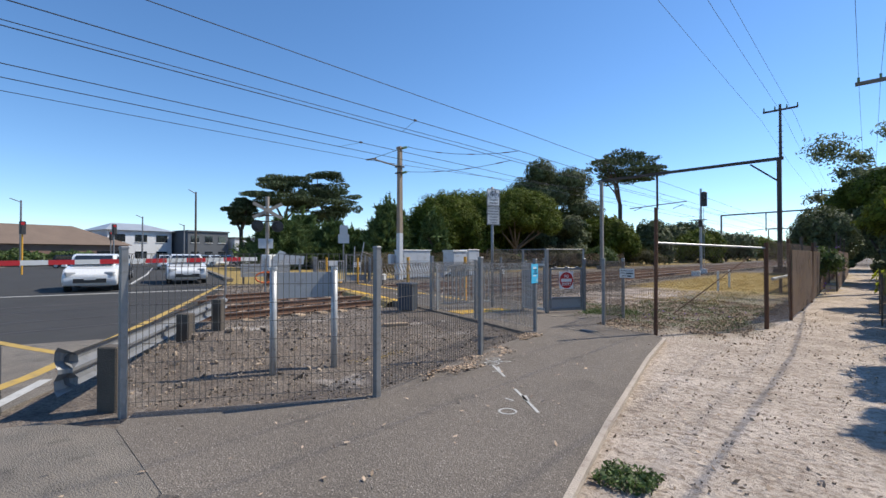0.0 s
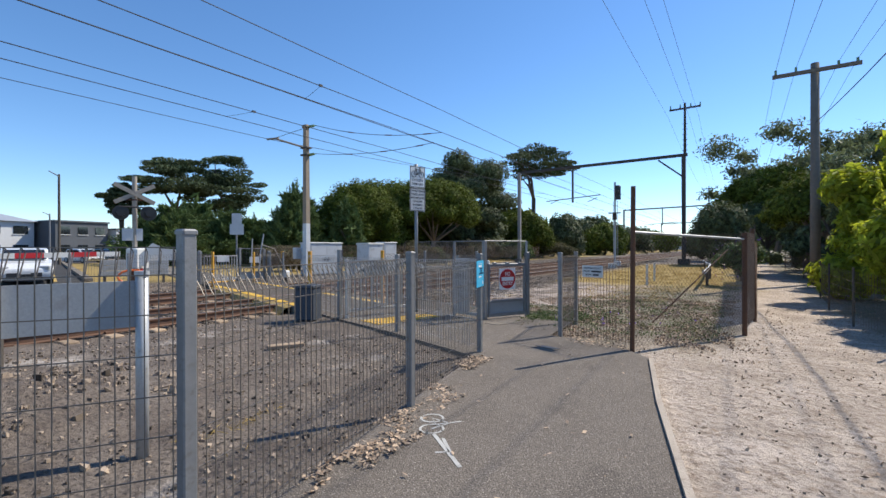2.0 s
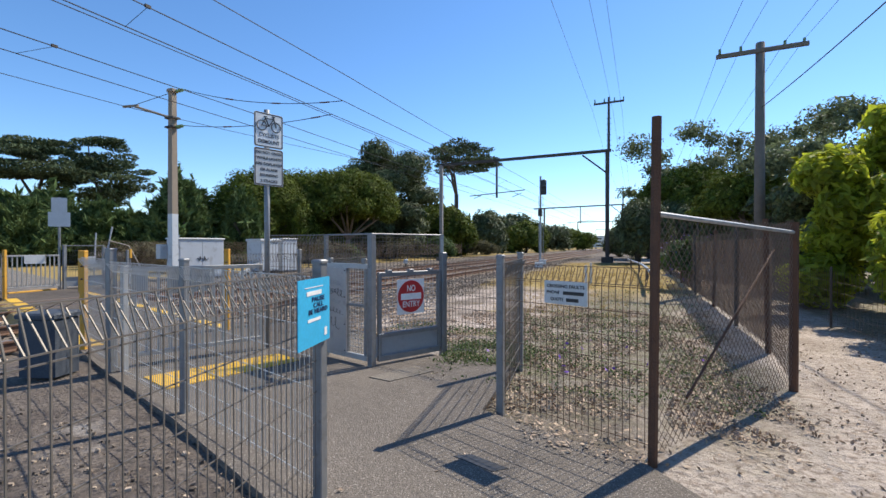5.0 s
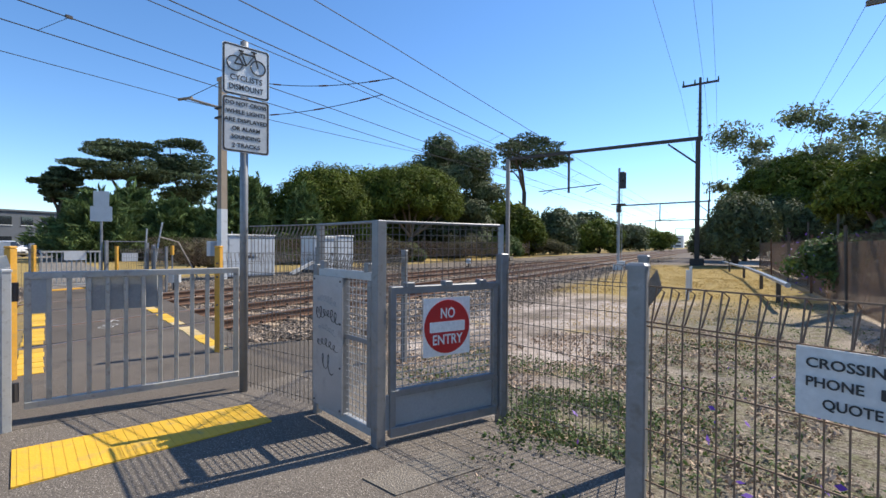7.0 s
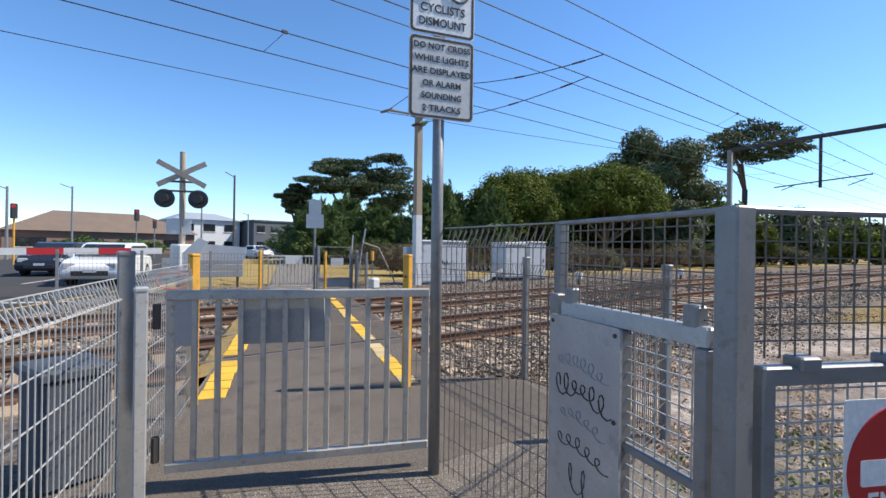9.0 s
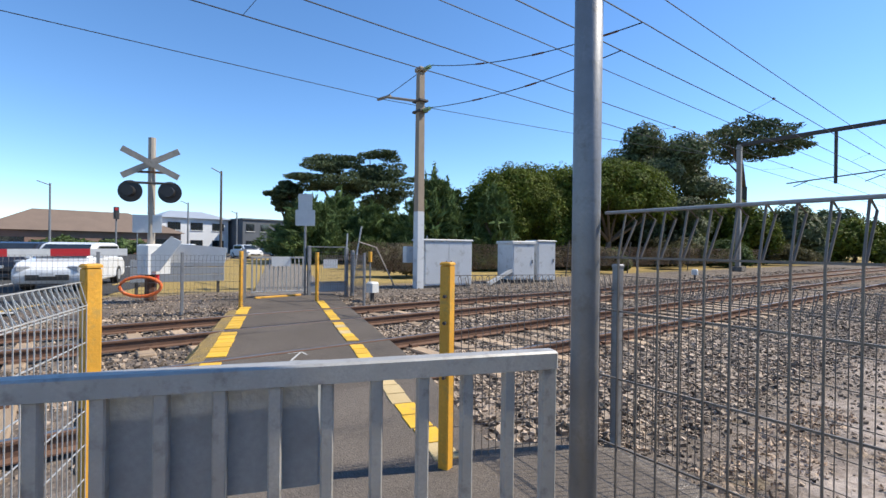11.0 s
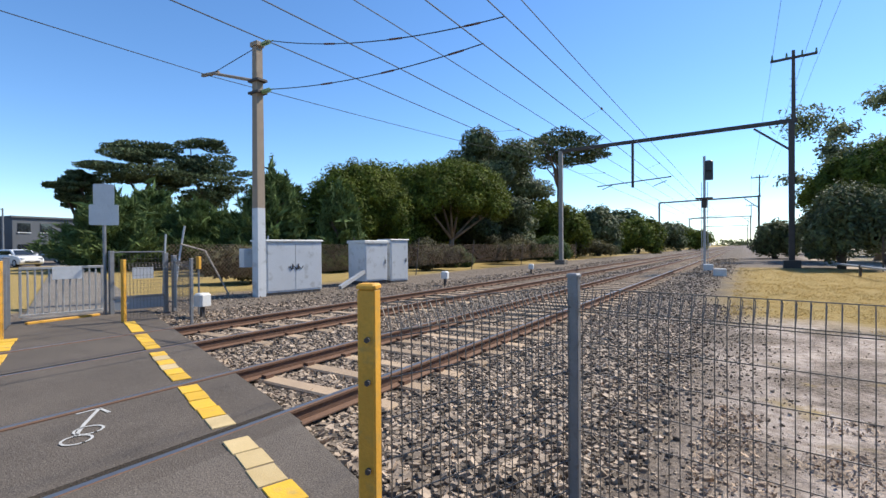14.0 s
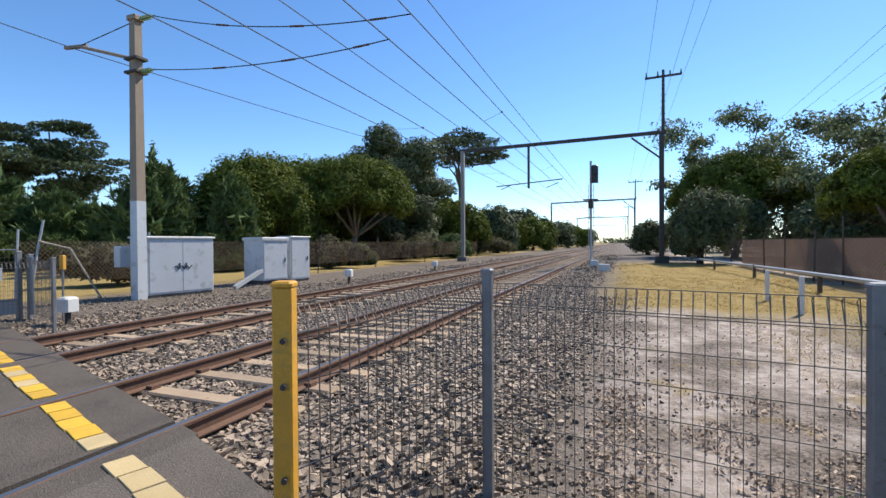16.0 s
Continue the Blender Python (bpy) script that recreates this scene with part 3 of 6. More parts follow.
# yellow tactile pad before the gate, and the concrete service cover
pad = thing("tactile_pad", "yellow tactile paving pad on the asphalt before the gate", "tactile paving", kind="structure")
pm = facing(-7.55, 9.95, 0.0, 0, -1)
pad_s = Shape().prism([(-8.08, 9.23), (-7.47, 9.04), (-7.06, 10.46), (-7.54, 10.62)], 0.0, 0.014)
part("pad", pad_s, M_TILE, pad)
rib = Shape()
for i in range(26):
    u = (i + 0.5) / 26
    a, b = Vector((-8.08, 9.23)).lerp(Vector((-7.54, 10.62)), u), Vector((-7.47, 9.04)).lerp(Vector((-7.06, 10.46)), u)
    rib.tube([(a.x, a.y, 0.012), (b.x, b.y, 0.012)], 0.006, 4)
part("ribs", rib, M_TILE, pad)
cover = thing("service_cover", "pale concrete service pit cover set in the asphalt", "pit cover", kind="structure")
part("lid", Shape().prism([(-5.89, 10.14), (-5.61, 10.09), (-5.35, 10.63), (-5.67, 10.74)], -0.05, 0.012), M_APRON, cover)
part("drain_grate", Shape().prism([(-4.39, 8.75), (-4.09, 8.64), (-4.01, 8.72), (-4.29, 8.82)], 0.0, 0.008), M_BLACK, cover)


# white survey paint on the asphalt
def paint(points, w, z=0.008):
    strip(points, w, z, M_ROADWHITE, "paint_mark", path)


paint([(-3.09, 4.62), (-2.84, 4.41), (-2.53, 4.14)], 0.028)
paint([(-2.90, 4.49), (-2.78, 4.36)], 0.05)
paint([(-3.88, 5.32), (-3.45, 4.96)], 0.03)
paint([(-3.78, 5.29), (-3.62, 5.12), (-3.70, 5.06)], 0.025)
paint([(-2.75 + 0.075 * math.cos(a * 0.5), 3.99 + 0.075 * math.sin(a * 0.5)) for a in range(14)], 0.02)
paint([(-2.98, 4.29), (-2.88, 4.28)], 0.02)
for cx, cy in ((-3.95, 5.40), (-4.07, 5.59)):
    paint([(cx + 0.09 * math.cos(a * 0.5), cy + 0.09 * math.sin(a * 0.5)) for a in range(14)], 0.02)
paint([(-3.95, 5.40), (-3.89, 5.57), (-4.07, 5.59), (-3.97, 5.49), (-3.83, 5.65)], 0.02)
for cx, cy in ((-12.62, 11.78), (-12.78, 11.92)):
    paint([(cx + 0.1 * math.cos(a * 0.5), cy + 0.1 * math.sin(a * 0.5)) for a in range(14)], 0.02, 0.012)
paint([(-12.7, 11.8), (-12.95, 11.95), (-13.3, 12.2)], 0.03, 0.012)
paint([(-13.1, 12.2), (-13.3, 12.2), (-13.3, 12.02)], 0.03, 0.012)

# ---- railway tracks ----
RAIL_PROFILE = [(-0.07, -0.155), (0.07, -0.155), (0.07, -0.142), (0.012, -0.125), (0.012, -0.035), (0.035, -0.028), (0.036, -0.004), (0.026, 0.008), (-0.026, 0.008), (-0.036, -0.004), (-0.035, -0.028), (-0.012, -0.035), (-0.012, -0.125), (-0.07, -0.142)]


def road_edge(x):
    """Where the near edge of the road crosses a line of constant x."""
    for (xa, ya), (xb, yb) in zip(ROAD_R[:-1], ROAD_R[1:]):
        if xb <= x <= xa:
            return ya + (yb - ya) * (x - xa) / (xb - xa)
    return 0.0


def rail(x, parent):
    s = Shape()
    ys = [road_edge(x) - 0.25, 20, 60, 200, 700]
    n = len(RAIL_PROFILE)
    vs = [(x + a, y, b) for y in ys for a, b in RAIL_PROFILE]
    fs, mi = [], []
    for i in range(len(ys) - 1):
        for j in range(n):
            fs.append((i * n + j, i * n + (j + 1) % n, (i + 1) * n + (j + 1) % n, (i + 1) * n + j))
            mi.append(1 if j in (7,) else 0)
    s.v, s.f, s.mi = vs, fs, mi
    return part("rail", s, [M_RAILSIDE, M_RAILTOP], parent)


sl_me = Shape().box((0, 0, -0.215), (2.55, 0.24, 0.12), cham=0.02).mesh("sleeper")
sl_me.materials.append(M_SLEEPER)
clip_s = Shape()
for sx in (-0.835, 0.835):
    for k in (-1, 1):
        clip_s.box((sx + k * 0.1, 0, -0.135), (0.09, 0.12, 0.045))
clip_me = clip_s.mesh("rail_clip")
clip_me.materials.append(M_RAILSIDE)
for x in RAILS:
    strip([(x, -14.0), (x, road_edge(x) - 0.2)], 0.13, -0.008, M_DARKSTEEL, "flangeway", road)
for name, a, b in (("near", 0, 1), ("far", 2, 3)):
    tr = thing("railway_track", "rusty railway track with shiny rail tops on pale sleepers", "railway track", "tracks", kind="structure")
    rail(RAILS[a], tr), rail(RAILS[b], tr)
    cx = (RAILS[a] + RAILS[b]) / 2
    rg = random.Random(a)
    for i in range(145):
        y = 4.4 + i * 0.69
        if y_left(cx) - 0.6 < y < y_right(cx) + 0.5:
            continue
        o = new("sleeper", sl_me)
        o.parent = tr
        o.matrix_basis = pose(cx + rg.uniform(-0.03, 0.03), y + rg.uniform(-0.03, 0.03), rg.uniform(-0.012, 0.008), 0, 0, rg.uniform(-0.8, 0.8))
        if y < 40:
            c = new("rail_clips", clip_me)
            c.parent = tr
            c.matrix_basis = o.matrix_basis.copy()

# ballast stones, thick near the path
def stones(name, boxes, label, material, flat=1.0, seed=3):
    rs = np.random.RandomState(seed)
    base = np.array([(a, b, c) for a in (-1, 1) for b in (-1, 1) for c in (-1, 1)], float) * 0.66
    tri = np.array([(0, 1, 3), (0, 3, 2), (4, 6, 7), (4, 7, 5), (0, 4, 5), (0, 5, 1), (2, 3, 7), (2, 7, 6), (0, 2, 6), (0, 6, 4), (1, 5, 7), (1, 7, 3)])
    V, F, k = [], [], 0
    for x0, x1, y0, y1, count, r0, r1, zf in boxes:
        n = int(count)
        u = rs.rand(n)
        px_, py_ = x0 + (x1 - x0) * rs.rand(n) + 0.22 * rs.randn(n), y0 + (y1 - y0) * u
        keep = ~((py_ > 10.52 - 0.345 * (px_ + 11.7) - 0.15) & (py_ < 12.62 - 0.336 * (px_ + 10.39) + 0.04) & (px_ < -9.9))
        for r in RAILS:
            keep &= np.abs(px_ - r) > 0.085
        px_, py_ = px_[keep], py_[keep]
        n = len(px_)
        pz = np.array([zf(a, b) for a, b in zip(px_, py_)])
        size = r0 + (r1 - r0) * rs.rand(n) ** 1.6
        b = base[None] * size[:, None, None] * (0.6 + 0.6 * rs.rand(n, 1, 3)) * (0.75 + 0.5 * rs.rand(n, 8, 1)) + 0.12 * size[:, None, None] * rs.randn(n, 8, 3)
        ang = rs.rand(n) * 6.283
        ca, sa = np.cos(ang)[:, None], np.sin(ang)[:, None]
        b = np.stack([b[:, :, 0] * ca - b[:, :, 1] * sa, b[:, :, 0] * sa + b[:, :, 1] * ca, b[:, :, 2] + 0.35 * b[:, :, 0] * rs.randn(n)[:, None]], 2)
        b[:, :, 2] *= flat
        b[:, :, 2] += pz[:, None] + size[:, None] * 0.25
        b[:, :, 0] += px_[:, None]
        b[:, :, 1] += py_[:, None]
        V.append(b.reshape(-1, 3))
        F.append((tri[None] + (np.arange(n) * 8)[:, None, None] + k).reshape(-1, 3))
        k += n * 8
    V, F = np.concatenate(V), np.concatenate(F)
    me = bpy.data.meshes.new(name)
    me.from_pydata(V.tolist(), [], F.tolist())
    me.materials.append(material)
    return tagged(new(name, me), label, "ballast" if "ballast" in name else "litter", kind="stuff")


def bed_z(x, y):
    d = min(abs(x - (RAILS[0] + RAILS[1]) / 2), abs(x - (RAILS[2] + RAILS[3]) / 2))
    return -0.212 if d < 1.45 else ground_z(x, y) - 0.005


stones("ballast", [(-19.3, -9.6, 12.3, 20, 50000, 0.018, 0.046, bed_z), (-19.6, -9.4, 20, 34, 20000, 0.018, 0.045, bed_z), (-19.6, -9.0, 34, 70, 9000, 0.03, 0.06, bed_z),
                   (-19.3, -11.5, 5.0, 14.5, 13000, 0.018, 0.046, bed_z), (-9.8, -9.0, 12.9, 24, 9000, 0.01, 0.034, ground_z), (-9.3, -8.1, 12.9, 24, 3600, 0.005, 0.022, ground_z), (-8.8, -5.5, 13, 21, 1500, 0.003, 0.014, ground_z)],
       "grey and brown crushed ballast stones between the rails", M_STONE)
stones("gravel_and_rubble", [(-10.5, -4.2, 1.8, 8.3, 5000, 0.006, 0.022, ground_z), (-8.8, -5.3, 2.4, 5.4, 170, 0.012, 0.05, ground_z), (-2.0, 0.6, -1.5, 14, 2200, 0.003, 0.012, ground_z), (-22.4, -18.6, 9.0, 26, 5000, 0.01, 0.03, ground_z)],
       "loose gravel and rubble on bare soil", M_STONE, seed=9)
bed = Shape()
for y0, y1 in ((14.0, 700), (4.5, 10.0)):
    bed.prism([(-19.4, y0), (-10.9, y0), (-10.9, y1), (-19.4, y1)], -0.4, -0.212)
tagged(part("ballast_bed", bed, M_BALLAST), "dark compacted bed of crushed stone under the tracks", "ground", kind="structure")

# ---- fences ----
def post(parent, x, y, h, w=0.06, material=None, cap=True, rz=0.0, lab=""):
    s = Shape().box((x, y, h / 2 - 0.1), (w, w, h + 0.2 - 0.012), rz, cham=0.006)
    if cap:
        s.box((x, y, h - 0.004), (w + 0.01, w + 0.01, 0.022), rz, cham=0.008)
    return part("post", s, material or M_GALV, parent, lab)


def weld_mesh(parent, p, q, h, z0=0.05, pitch=0.05, rows=(), roll=True, r=0.0029, material=None):
    """A welded wire panel; roll: the top bent into a triangular roll."""
    p, q = Vector((p[0], p[1], 0)), Vector((q[0], q[1], 0))
    d = (q - p)
    L = d.length
    d.normalize()
    n = Vector((-d.y, d.x, 0))
    rz = math.degrees(math.atan2(d.y, d.x))
    k = max(2, int(L / pitch))
    top = h - (0.11 if roll else 0.0)
    w = Shape()
    if roll:
        w.tube([(0, 0, z0), (0, 0, top), (0, 0.03, h), (0, 0.075, h - 0.02), (0, 0.012, top - 0.005)], r, 4, caps=False)
    else:
        w.tube([(0, 0, z0), (0, 0, h)], r, 4, caps=False)
    me = w.mesh("upright_wire")
    me.materials.append(material or M_WIRE)
    for i in range(1, k):
        b = p + d * (L * i / k)
        o = new("upright_wire", me)
        o.parent = parent
        o.matrix_basis = pose(b.x, b.y, 0, 0, 0, rz)
    zs = list(rows) or [z0 + 0.04 + i * 0.17 for i in range(int((h - 0.15 - z0) / 0.17) + 1)]
    lines = [(z, 0.005) for z in zs] + ([(h, 0.03), (h - 0.115, 0.0)] if roll else [])
    for z, o_ in lines:
        part("cross_wire", Shape().tube([p + Vector((0, 0, z)) + n * o_, q + Vector((0, 0, z)) + n * o_], r * 1.15, 4), material or M_WIRE, parent)


def fence(points, heights, label, roll=True, pitch=0.05, postw=0.06, material=None, wire=None, dh=0.06, ends=(True, True)):
    f = thing("wire_fence", label, "fence", "crossing fences")
    for i, (x, y) in enumerate(points):
        if (i == 0 and not ends[0]) or (i == len(points) - 1 and not ends[1]):
            continue
        post(f, x, y, heights[i], postw, material)
    for (a, b, ha, hb) in zip(points[:-1], points[1:], heights[:-1], heights[1:]):
        weld_mesh(f, a, b, min(ha, hb) - dh, roll=roll, pitch=pitch, material=wire)
    return f


GREYF = "grey galvanised welded-wire fence with a rolled top on square posts"
fence([(-5.21, 1.71), (-3.95, 3.51), (-4.40, 5.75), (-4.88, 7.99)], [1.45, 1.46, 1.35, 1.31], GREYF)
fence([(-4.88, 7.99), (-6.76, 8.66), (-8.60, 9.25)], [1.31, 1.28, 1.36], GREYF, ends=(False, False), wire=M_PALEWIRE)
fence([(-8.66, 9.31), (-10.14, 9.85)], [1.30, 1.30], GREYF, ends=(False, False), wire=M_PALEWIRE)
fence([(-9.55, 11.69), (-9.10, 12.94), (-7.38, 12.65)], [1.31, 1.32, 1.30], GREYF, ends=(False, True))
fence([(-7.38, 12.65), (-6.92, 10.80)], [1.28, 1.28], GREYF, ends=(False, False))
fence([(-5.61, 11.50), (-4.52, 11.19), (-4.34, 9.71)], [1.34, 1.31, 1.31], "grey galvanised welded-wire fence beside the emergency gate", ends=(False, True))
fence([(-4.34, 9.71), (-3.18, 9.20)], [1.33, 1.3], "rust-stained welded-wire fence with a rolled top", ends=(False, False), wire=M_RUSTWIRE)
# tall mesh between the sign pole and the emergency gate
tall = thing("tall_mesh_screen", "tall grey welded-wire screen beside the sign pole", "fence")
weld_mesh(tall, (-7.87, 10.85), (-6.93, 10.80), 1.53, roll=True, pitch=0.05)
part("top_rail", Shape().tube([(-7.87, 10.87, 1.53), (-6.94, 10.82, 1.53)], 0.0045, 6), M_GALV, tall)


# rusted chain-link fence at the corner of the rail reserve
def chain_link(parent, p, q, z0, z1, cell=0.075, r=0.0022, material=None, sag=0.0):
    s = Shape()
    p, q = Vector((p[0], p[1], 0)), Vector((q[0], q[1], 0))
    d = q - p
    L = d.length
    d.normalize()
    H = z1 - z0
    k = int((L + H) / cell)
    for i in range(k):
        for sgn in (1, -1):
            u0 = i * cell - (H if sgn > 0 else 0)
            u1 = u0 + H * sgn if sgn > 0 else i * cell - H
            a, b = (u0, z0), (u0 + H, z1)
            if sgn < 0:
                a, b = (i * cell, z0), (i * cell - H, z1)
            (ua, za), (ub, zb) = a, b
            lo, hi = max(0, min(ua, ub)), min(L, max(ua, ub))
            if hi - lo < 0.01:
                continue
            def zat(u):
                return za + (zb - za) * (u - ua) / (ub - ua)
            s.tube([p + d * lo + Vector((0, 0, zat(lo))), p + d * hi + Vector((0, 0, zat(hi)))], r, 3, caps=False)
    return tagged(part("chain_link", s, material or M_RUSTWIRE, parent), kind="stuff")


cl = thing("chain_link_fence", "rusty chain-link fence with bare steel posts and a pale top pipe", "fence")
part("post", Shape().tube([(-3.18, 9.20, -0.1), (-3.16, 9.20, 2.22)], 0.032, 8), M_RUST, cl)
part("post", Shape().tube([(-1.86, 11.47, -0.1), (-1.86, 11.47, 1.62)], 0.04, 8), M_RUST, cl)
part("top_pipe", Shape().tube([(-3.18, 9.20, 1.6), (-1.86, 11.47, 1.52)], 0.018, 8), M_GALV_L, cl)
part("brace", Shape().tube([(-2.96, 9.48, 0.35), (-2.09, 11.19, 1.35)], 0.01, 6), M_RUST, cl)
chain_link(cl, (-3.18, 9.20), (-1.86, 11.47), 0.03, 1.6)

long_fence = thing("long_chain_link_fence", "old brown chain-link fence with weathered posts along the sandy path", "fence")
LF = [(-1.86, 11.47), (-1.67, 13.36), (-1.67, 15.65), (-1.68, 18.4), (-1.75, 21.5), (-1.8, 26), (-1.9, 31), (-2.0, 37), (-2.1, 44)]
for i, (x, y) in enumerate(LF[1:]):
    part("post", Shape().tube([(x, y, -0.1), (x + 0.04 * (i % 3 - 1), y, 1.75 + 0.1 * (i % 2))], 0.035, 7), M_TIMBER if i % 2 else M_RUST, long_fence)
for a, b in zip(LF[:4], LF[1:5]):
    chain_link(long_fence, a, b, 0.03, 1.65, cell=0.08, r=0.0026)
for a, b in zip(LF[4:-1], LF[5:]):
    chain_link(long_fence, a, b, 0.03, 1.6, cell=0.16, r=0.004)
for a, b in zip(LF[1:5], LF[2:6]):
    part("cloth", Shape().prism([(a[0] + 0.03, a[1]), (a[0] + 0.04, a[1]), (b[0] + 0.04, b[1]), (b[0] + 0.03, b[1])], 0.04, 1.5), M_MESHCLOTH, long_fence, "torn open-weave brown cloth")
right_fence = thing("low_wire_fence", "low wire fence with thin posts below the shrubs", "fence")
RF = [(0.25, 8.6), (-0.05, 11.0), (-0.2, 13.4), (-0.2, 16), (0.0, 19), (0.5, 23), (0.6, 29), (0.7, 40)]
for x, y in RF:
    part("post", Shape().tube([(x, y, -0.1), (x, y, 1.02)], 0.02, 6), M_TIMBER, right_fence)
for a, b in zip(RF[:-1], RF[1:]):
    weld_mesh(right_fence, a, b, 0.95, roll=False, pitch=0.14, r=0.0025, material=M_RUSTWIRE)
# shade-cloth fence behind the grass verge
sc = thing("shade_cloth_fence", "brown shade-cloth fence with thin posts", "fence")
SC = [(-1.3, 25), (-1.35, 30), (-1.4, 36), (-1.5, 44)]
for a, b in zip(SC[:-1], SC[1:]):
    part("cloth", Shape().prism([(a[0], a[1]), (a[0] + 0.02, a[1]), (b[0] + 0.02, b[1]), (b[0], b[1])], 0.05, 1.55), M_SHADECLOTH, sc)
    part("post", Shape().tube([(a[0] - 0.05, a[1], -0.1), (a[0] - 0.05, a[1], 2.3)], 0.03, 6), M_TIMBER, sc)

# ---- pedestrian gate with upright bars ----
def bar_gate(p, q, h, bars, label, z0=0.12, w=0.045, mid=None):
    g = thing("pedestrian_gate", label, "gate")
    P, Q = Vector((*p, 0)), Vector((*q, 0))
    d = (Q - P).normalized()
    rz = math.degrees(math.atan2(d.y, d.x))
    L = (Q - P).length
    C = (P + Q) / 2
    part("top_rail", Shape().box((C.x, C.y, h - 0.025), (L, 0.05, 0.05), rz, cham=0.006), M_GATE, g)
    part("bottom_rail", Shape().box((C.x, C.y, z0 + 0.025), (L, 0.05, 0.05), rz, cham=0.006), M_GATE, g)
    for i in range(bars):
        c = P + d * (0.022 + (L - 0.044) * i / (bars - 1))
        part("bar", Shape().box((c.x, c.y, (h + z0) / 2), (w if i in (0, bars - 1) else 0.032, 0.03, h - z0 - 0.1), rz, cham=0.004), M_GATE, g)
    return g, P, d, rz, L


g1, gP, gd, grz, gL = bar_gate((-8.60, 9.46), (-8.03, 10.87), 1.145, 13, "closed grey steel pedestrian gate with upright bars")
c = gP + gd * 0.62
nrm = Vector((-gd.y, gd.x, 0))
part("latch_plate", Shape().box((c.x + nrm.x * 0.045, c.y + nrm.y * 0.045, 0.98), (0.5, 0.02, 0.32), grz, cham=0.008), M_GREYBOARD, g1, "flat grey plate behind the bars")
part("hinge_plate", Shape().box((gP.x + gd.x * 0.09, gP.y + gd.y * 0.09, 0.98), (0.12, 0.025, 0.3), grz, cham=0.006), M_GREYBOARD, g1)
for z in (0.25, 1.0):
    part("hinge", Shape().tube([(gP.x - gd.x * 0.05, gP.y - gd.y * 0.05, z - 0.07), (gP.x - gd.x * 0.05, gP.y - gd.y * 0.05, z + 0.07)], 0.022, 8), M_DARKSTEEL, g1)
hp = thing("gate_post", "grey square steel gate post with hinge brackets", "post")
post(hp, -8.53, 9.33, 1.17, 0.06, M_GALV_L)
post(hp, -8.66, 9.27, 1.36, 0.08)

# ---- emergency gate bay ----
eg = thing("emergency_gate", "grey steel emergency gate bay with wire mesh and an infill plate", "gate")


def seg_box(p, q, z, w, h, name, parent, material=None, lab=""):
    P, Q = Vector(p), Vector(q)
    d = Q - P
    return part(name, Shape().box(((p[0] + q[0]) / 2, (p[1] + q[1]) / 2, z), (d.length, w, h), math.degrees(math.atan2(d.y, d.x)), cham=0.006), material or M_GALV, parent, lab)


A, B, C3 = (-6.92, 10.80), (-6.10, 10.55), (-5.61, 11.50)
ang2 = math.degrees(math.atan2(C3[1] - B[1], C3[0] - B[0]))
ang1 = math.degrees(math.atan2(B[1] - A[1], B[0] - A[0]))
part("corner_post", Shape().box((B[0], B[1], 0.75), (0.075, 0.075, 1.7), ang1, cham=0.006), M_GALV, eg)
part("side_post", Shape().box((A[0], A[1], 0.58), (0.06, 0.06, 1.36), ang1, cham=0.006), M_GALV, eg)
part("side_post", Shape().box((A[0] - 0.03, A[1] + 0.05, 0.75), (0.05, 0.05, 1.7), ang1, cham=0.006), M_GALV, eg)
part("end_post", Shape().box((C3[0], C3[1], 0.63), (0.08, 0.08, 1.46), ang2, cham=0.008), M_GALV, eg)


def lerp2(p, q, u):
    return (p[0] + (q[0] - p[0]) * u, p[1] + (q[1] - p[1]) * u)


def off(p, a, dist):
    return (p[0] - math.sin(radians(a)) * dist, p[1] + math.cos(radians(a)) * dist)


# leaf with the sign
b1, c1 = lerp2(B, C3, 0.075), lerp2(B, C3, 0.94)
seg_box(b1, c1, 1.10, 0.05, 0.055, "top_rail", eg)
seg_box(b1, c1, 0.36, 0.05, 0.05, "middle_rail", eg)
seg_box(b1, c1, 0.085, 0.06, 0.07, "bottom_rail", eg)
part("kick_plate", Shape().slab([(-0.5, 0.1), (0.5, 0.1), (0.5, 0.35), (-0.5, 0.35)], pose((b1[0] + c1[0]) / 2, (b1[1] + c1[1]) / 2, 0, 0, 0, ang2), 0.008), M_GREYBOARD, eg)
for u in (0.095, 0.925):
    x, y = lerp2(B, C3, u)
    part("stile", Shape().box((x, y, 0.6), (0.045, 0.045, 1.02), ang2, cham=0.005), M_GALV, eg)
weld_mesh(eg, b1, c1, 1.08, 0.37, 0.05, rows=[0.40 + 0.05 * i for i in range(14)], roll=False, material=M_GALV_L)
for u in (0.16, 0.5, 0.84):
    x, y = lerp2(b1, c1, u)
    part("latch", Shape().box((x, y, 1.135), (0.07, 0.07, 0.04), ang2, cham=0.006), M_GALV, eg)
# upper mesh screens
for p, q in ((B, C3), (A, B)):
    weld_mesh(eg, p, q, 1.58, 1.15, 0.05, rows=[1.2 + 0.05 * i for i in range(8)], roll=False)
    part("top_bar", Shape().tube([(p[0], p[1], 1.59), (q[0], q[1], 1.59)], 0.011, 8), M_GALV, eg)
x, y = lerp2(B, C3, 0.985)
part("screen_post", Shape().box((x, y, 1.42), (0.03, 0.03, 0.36), ang2), M_GALV_L, eg)
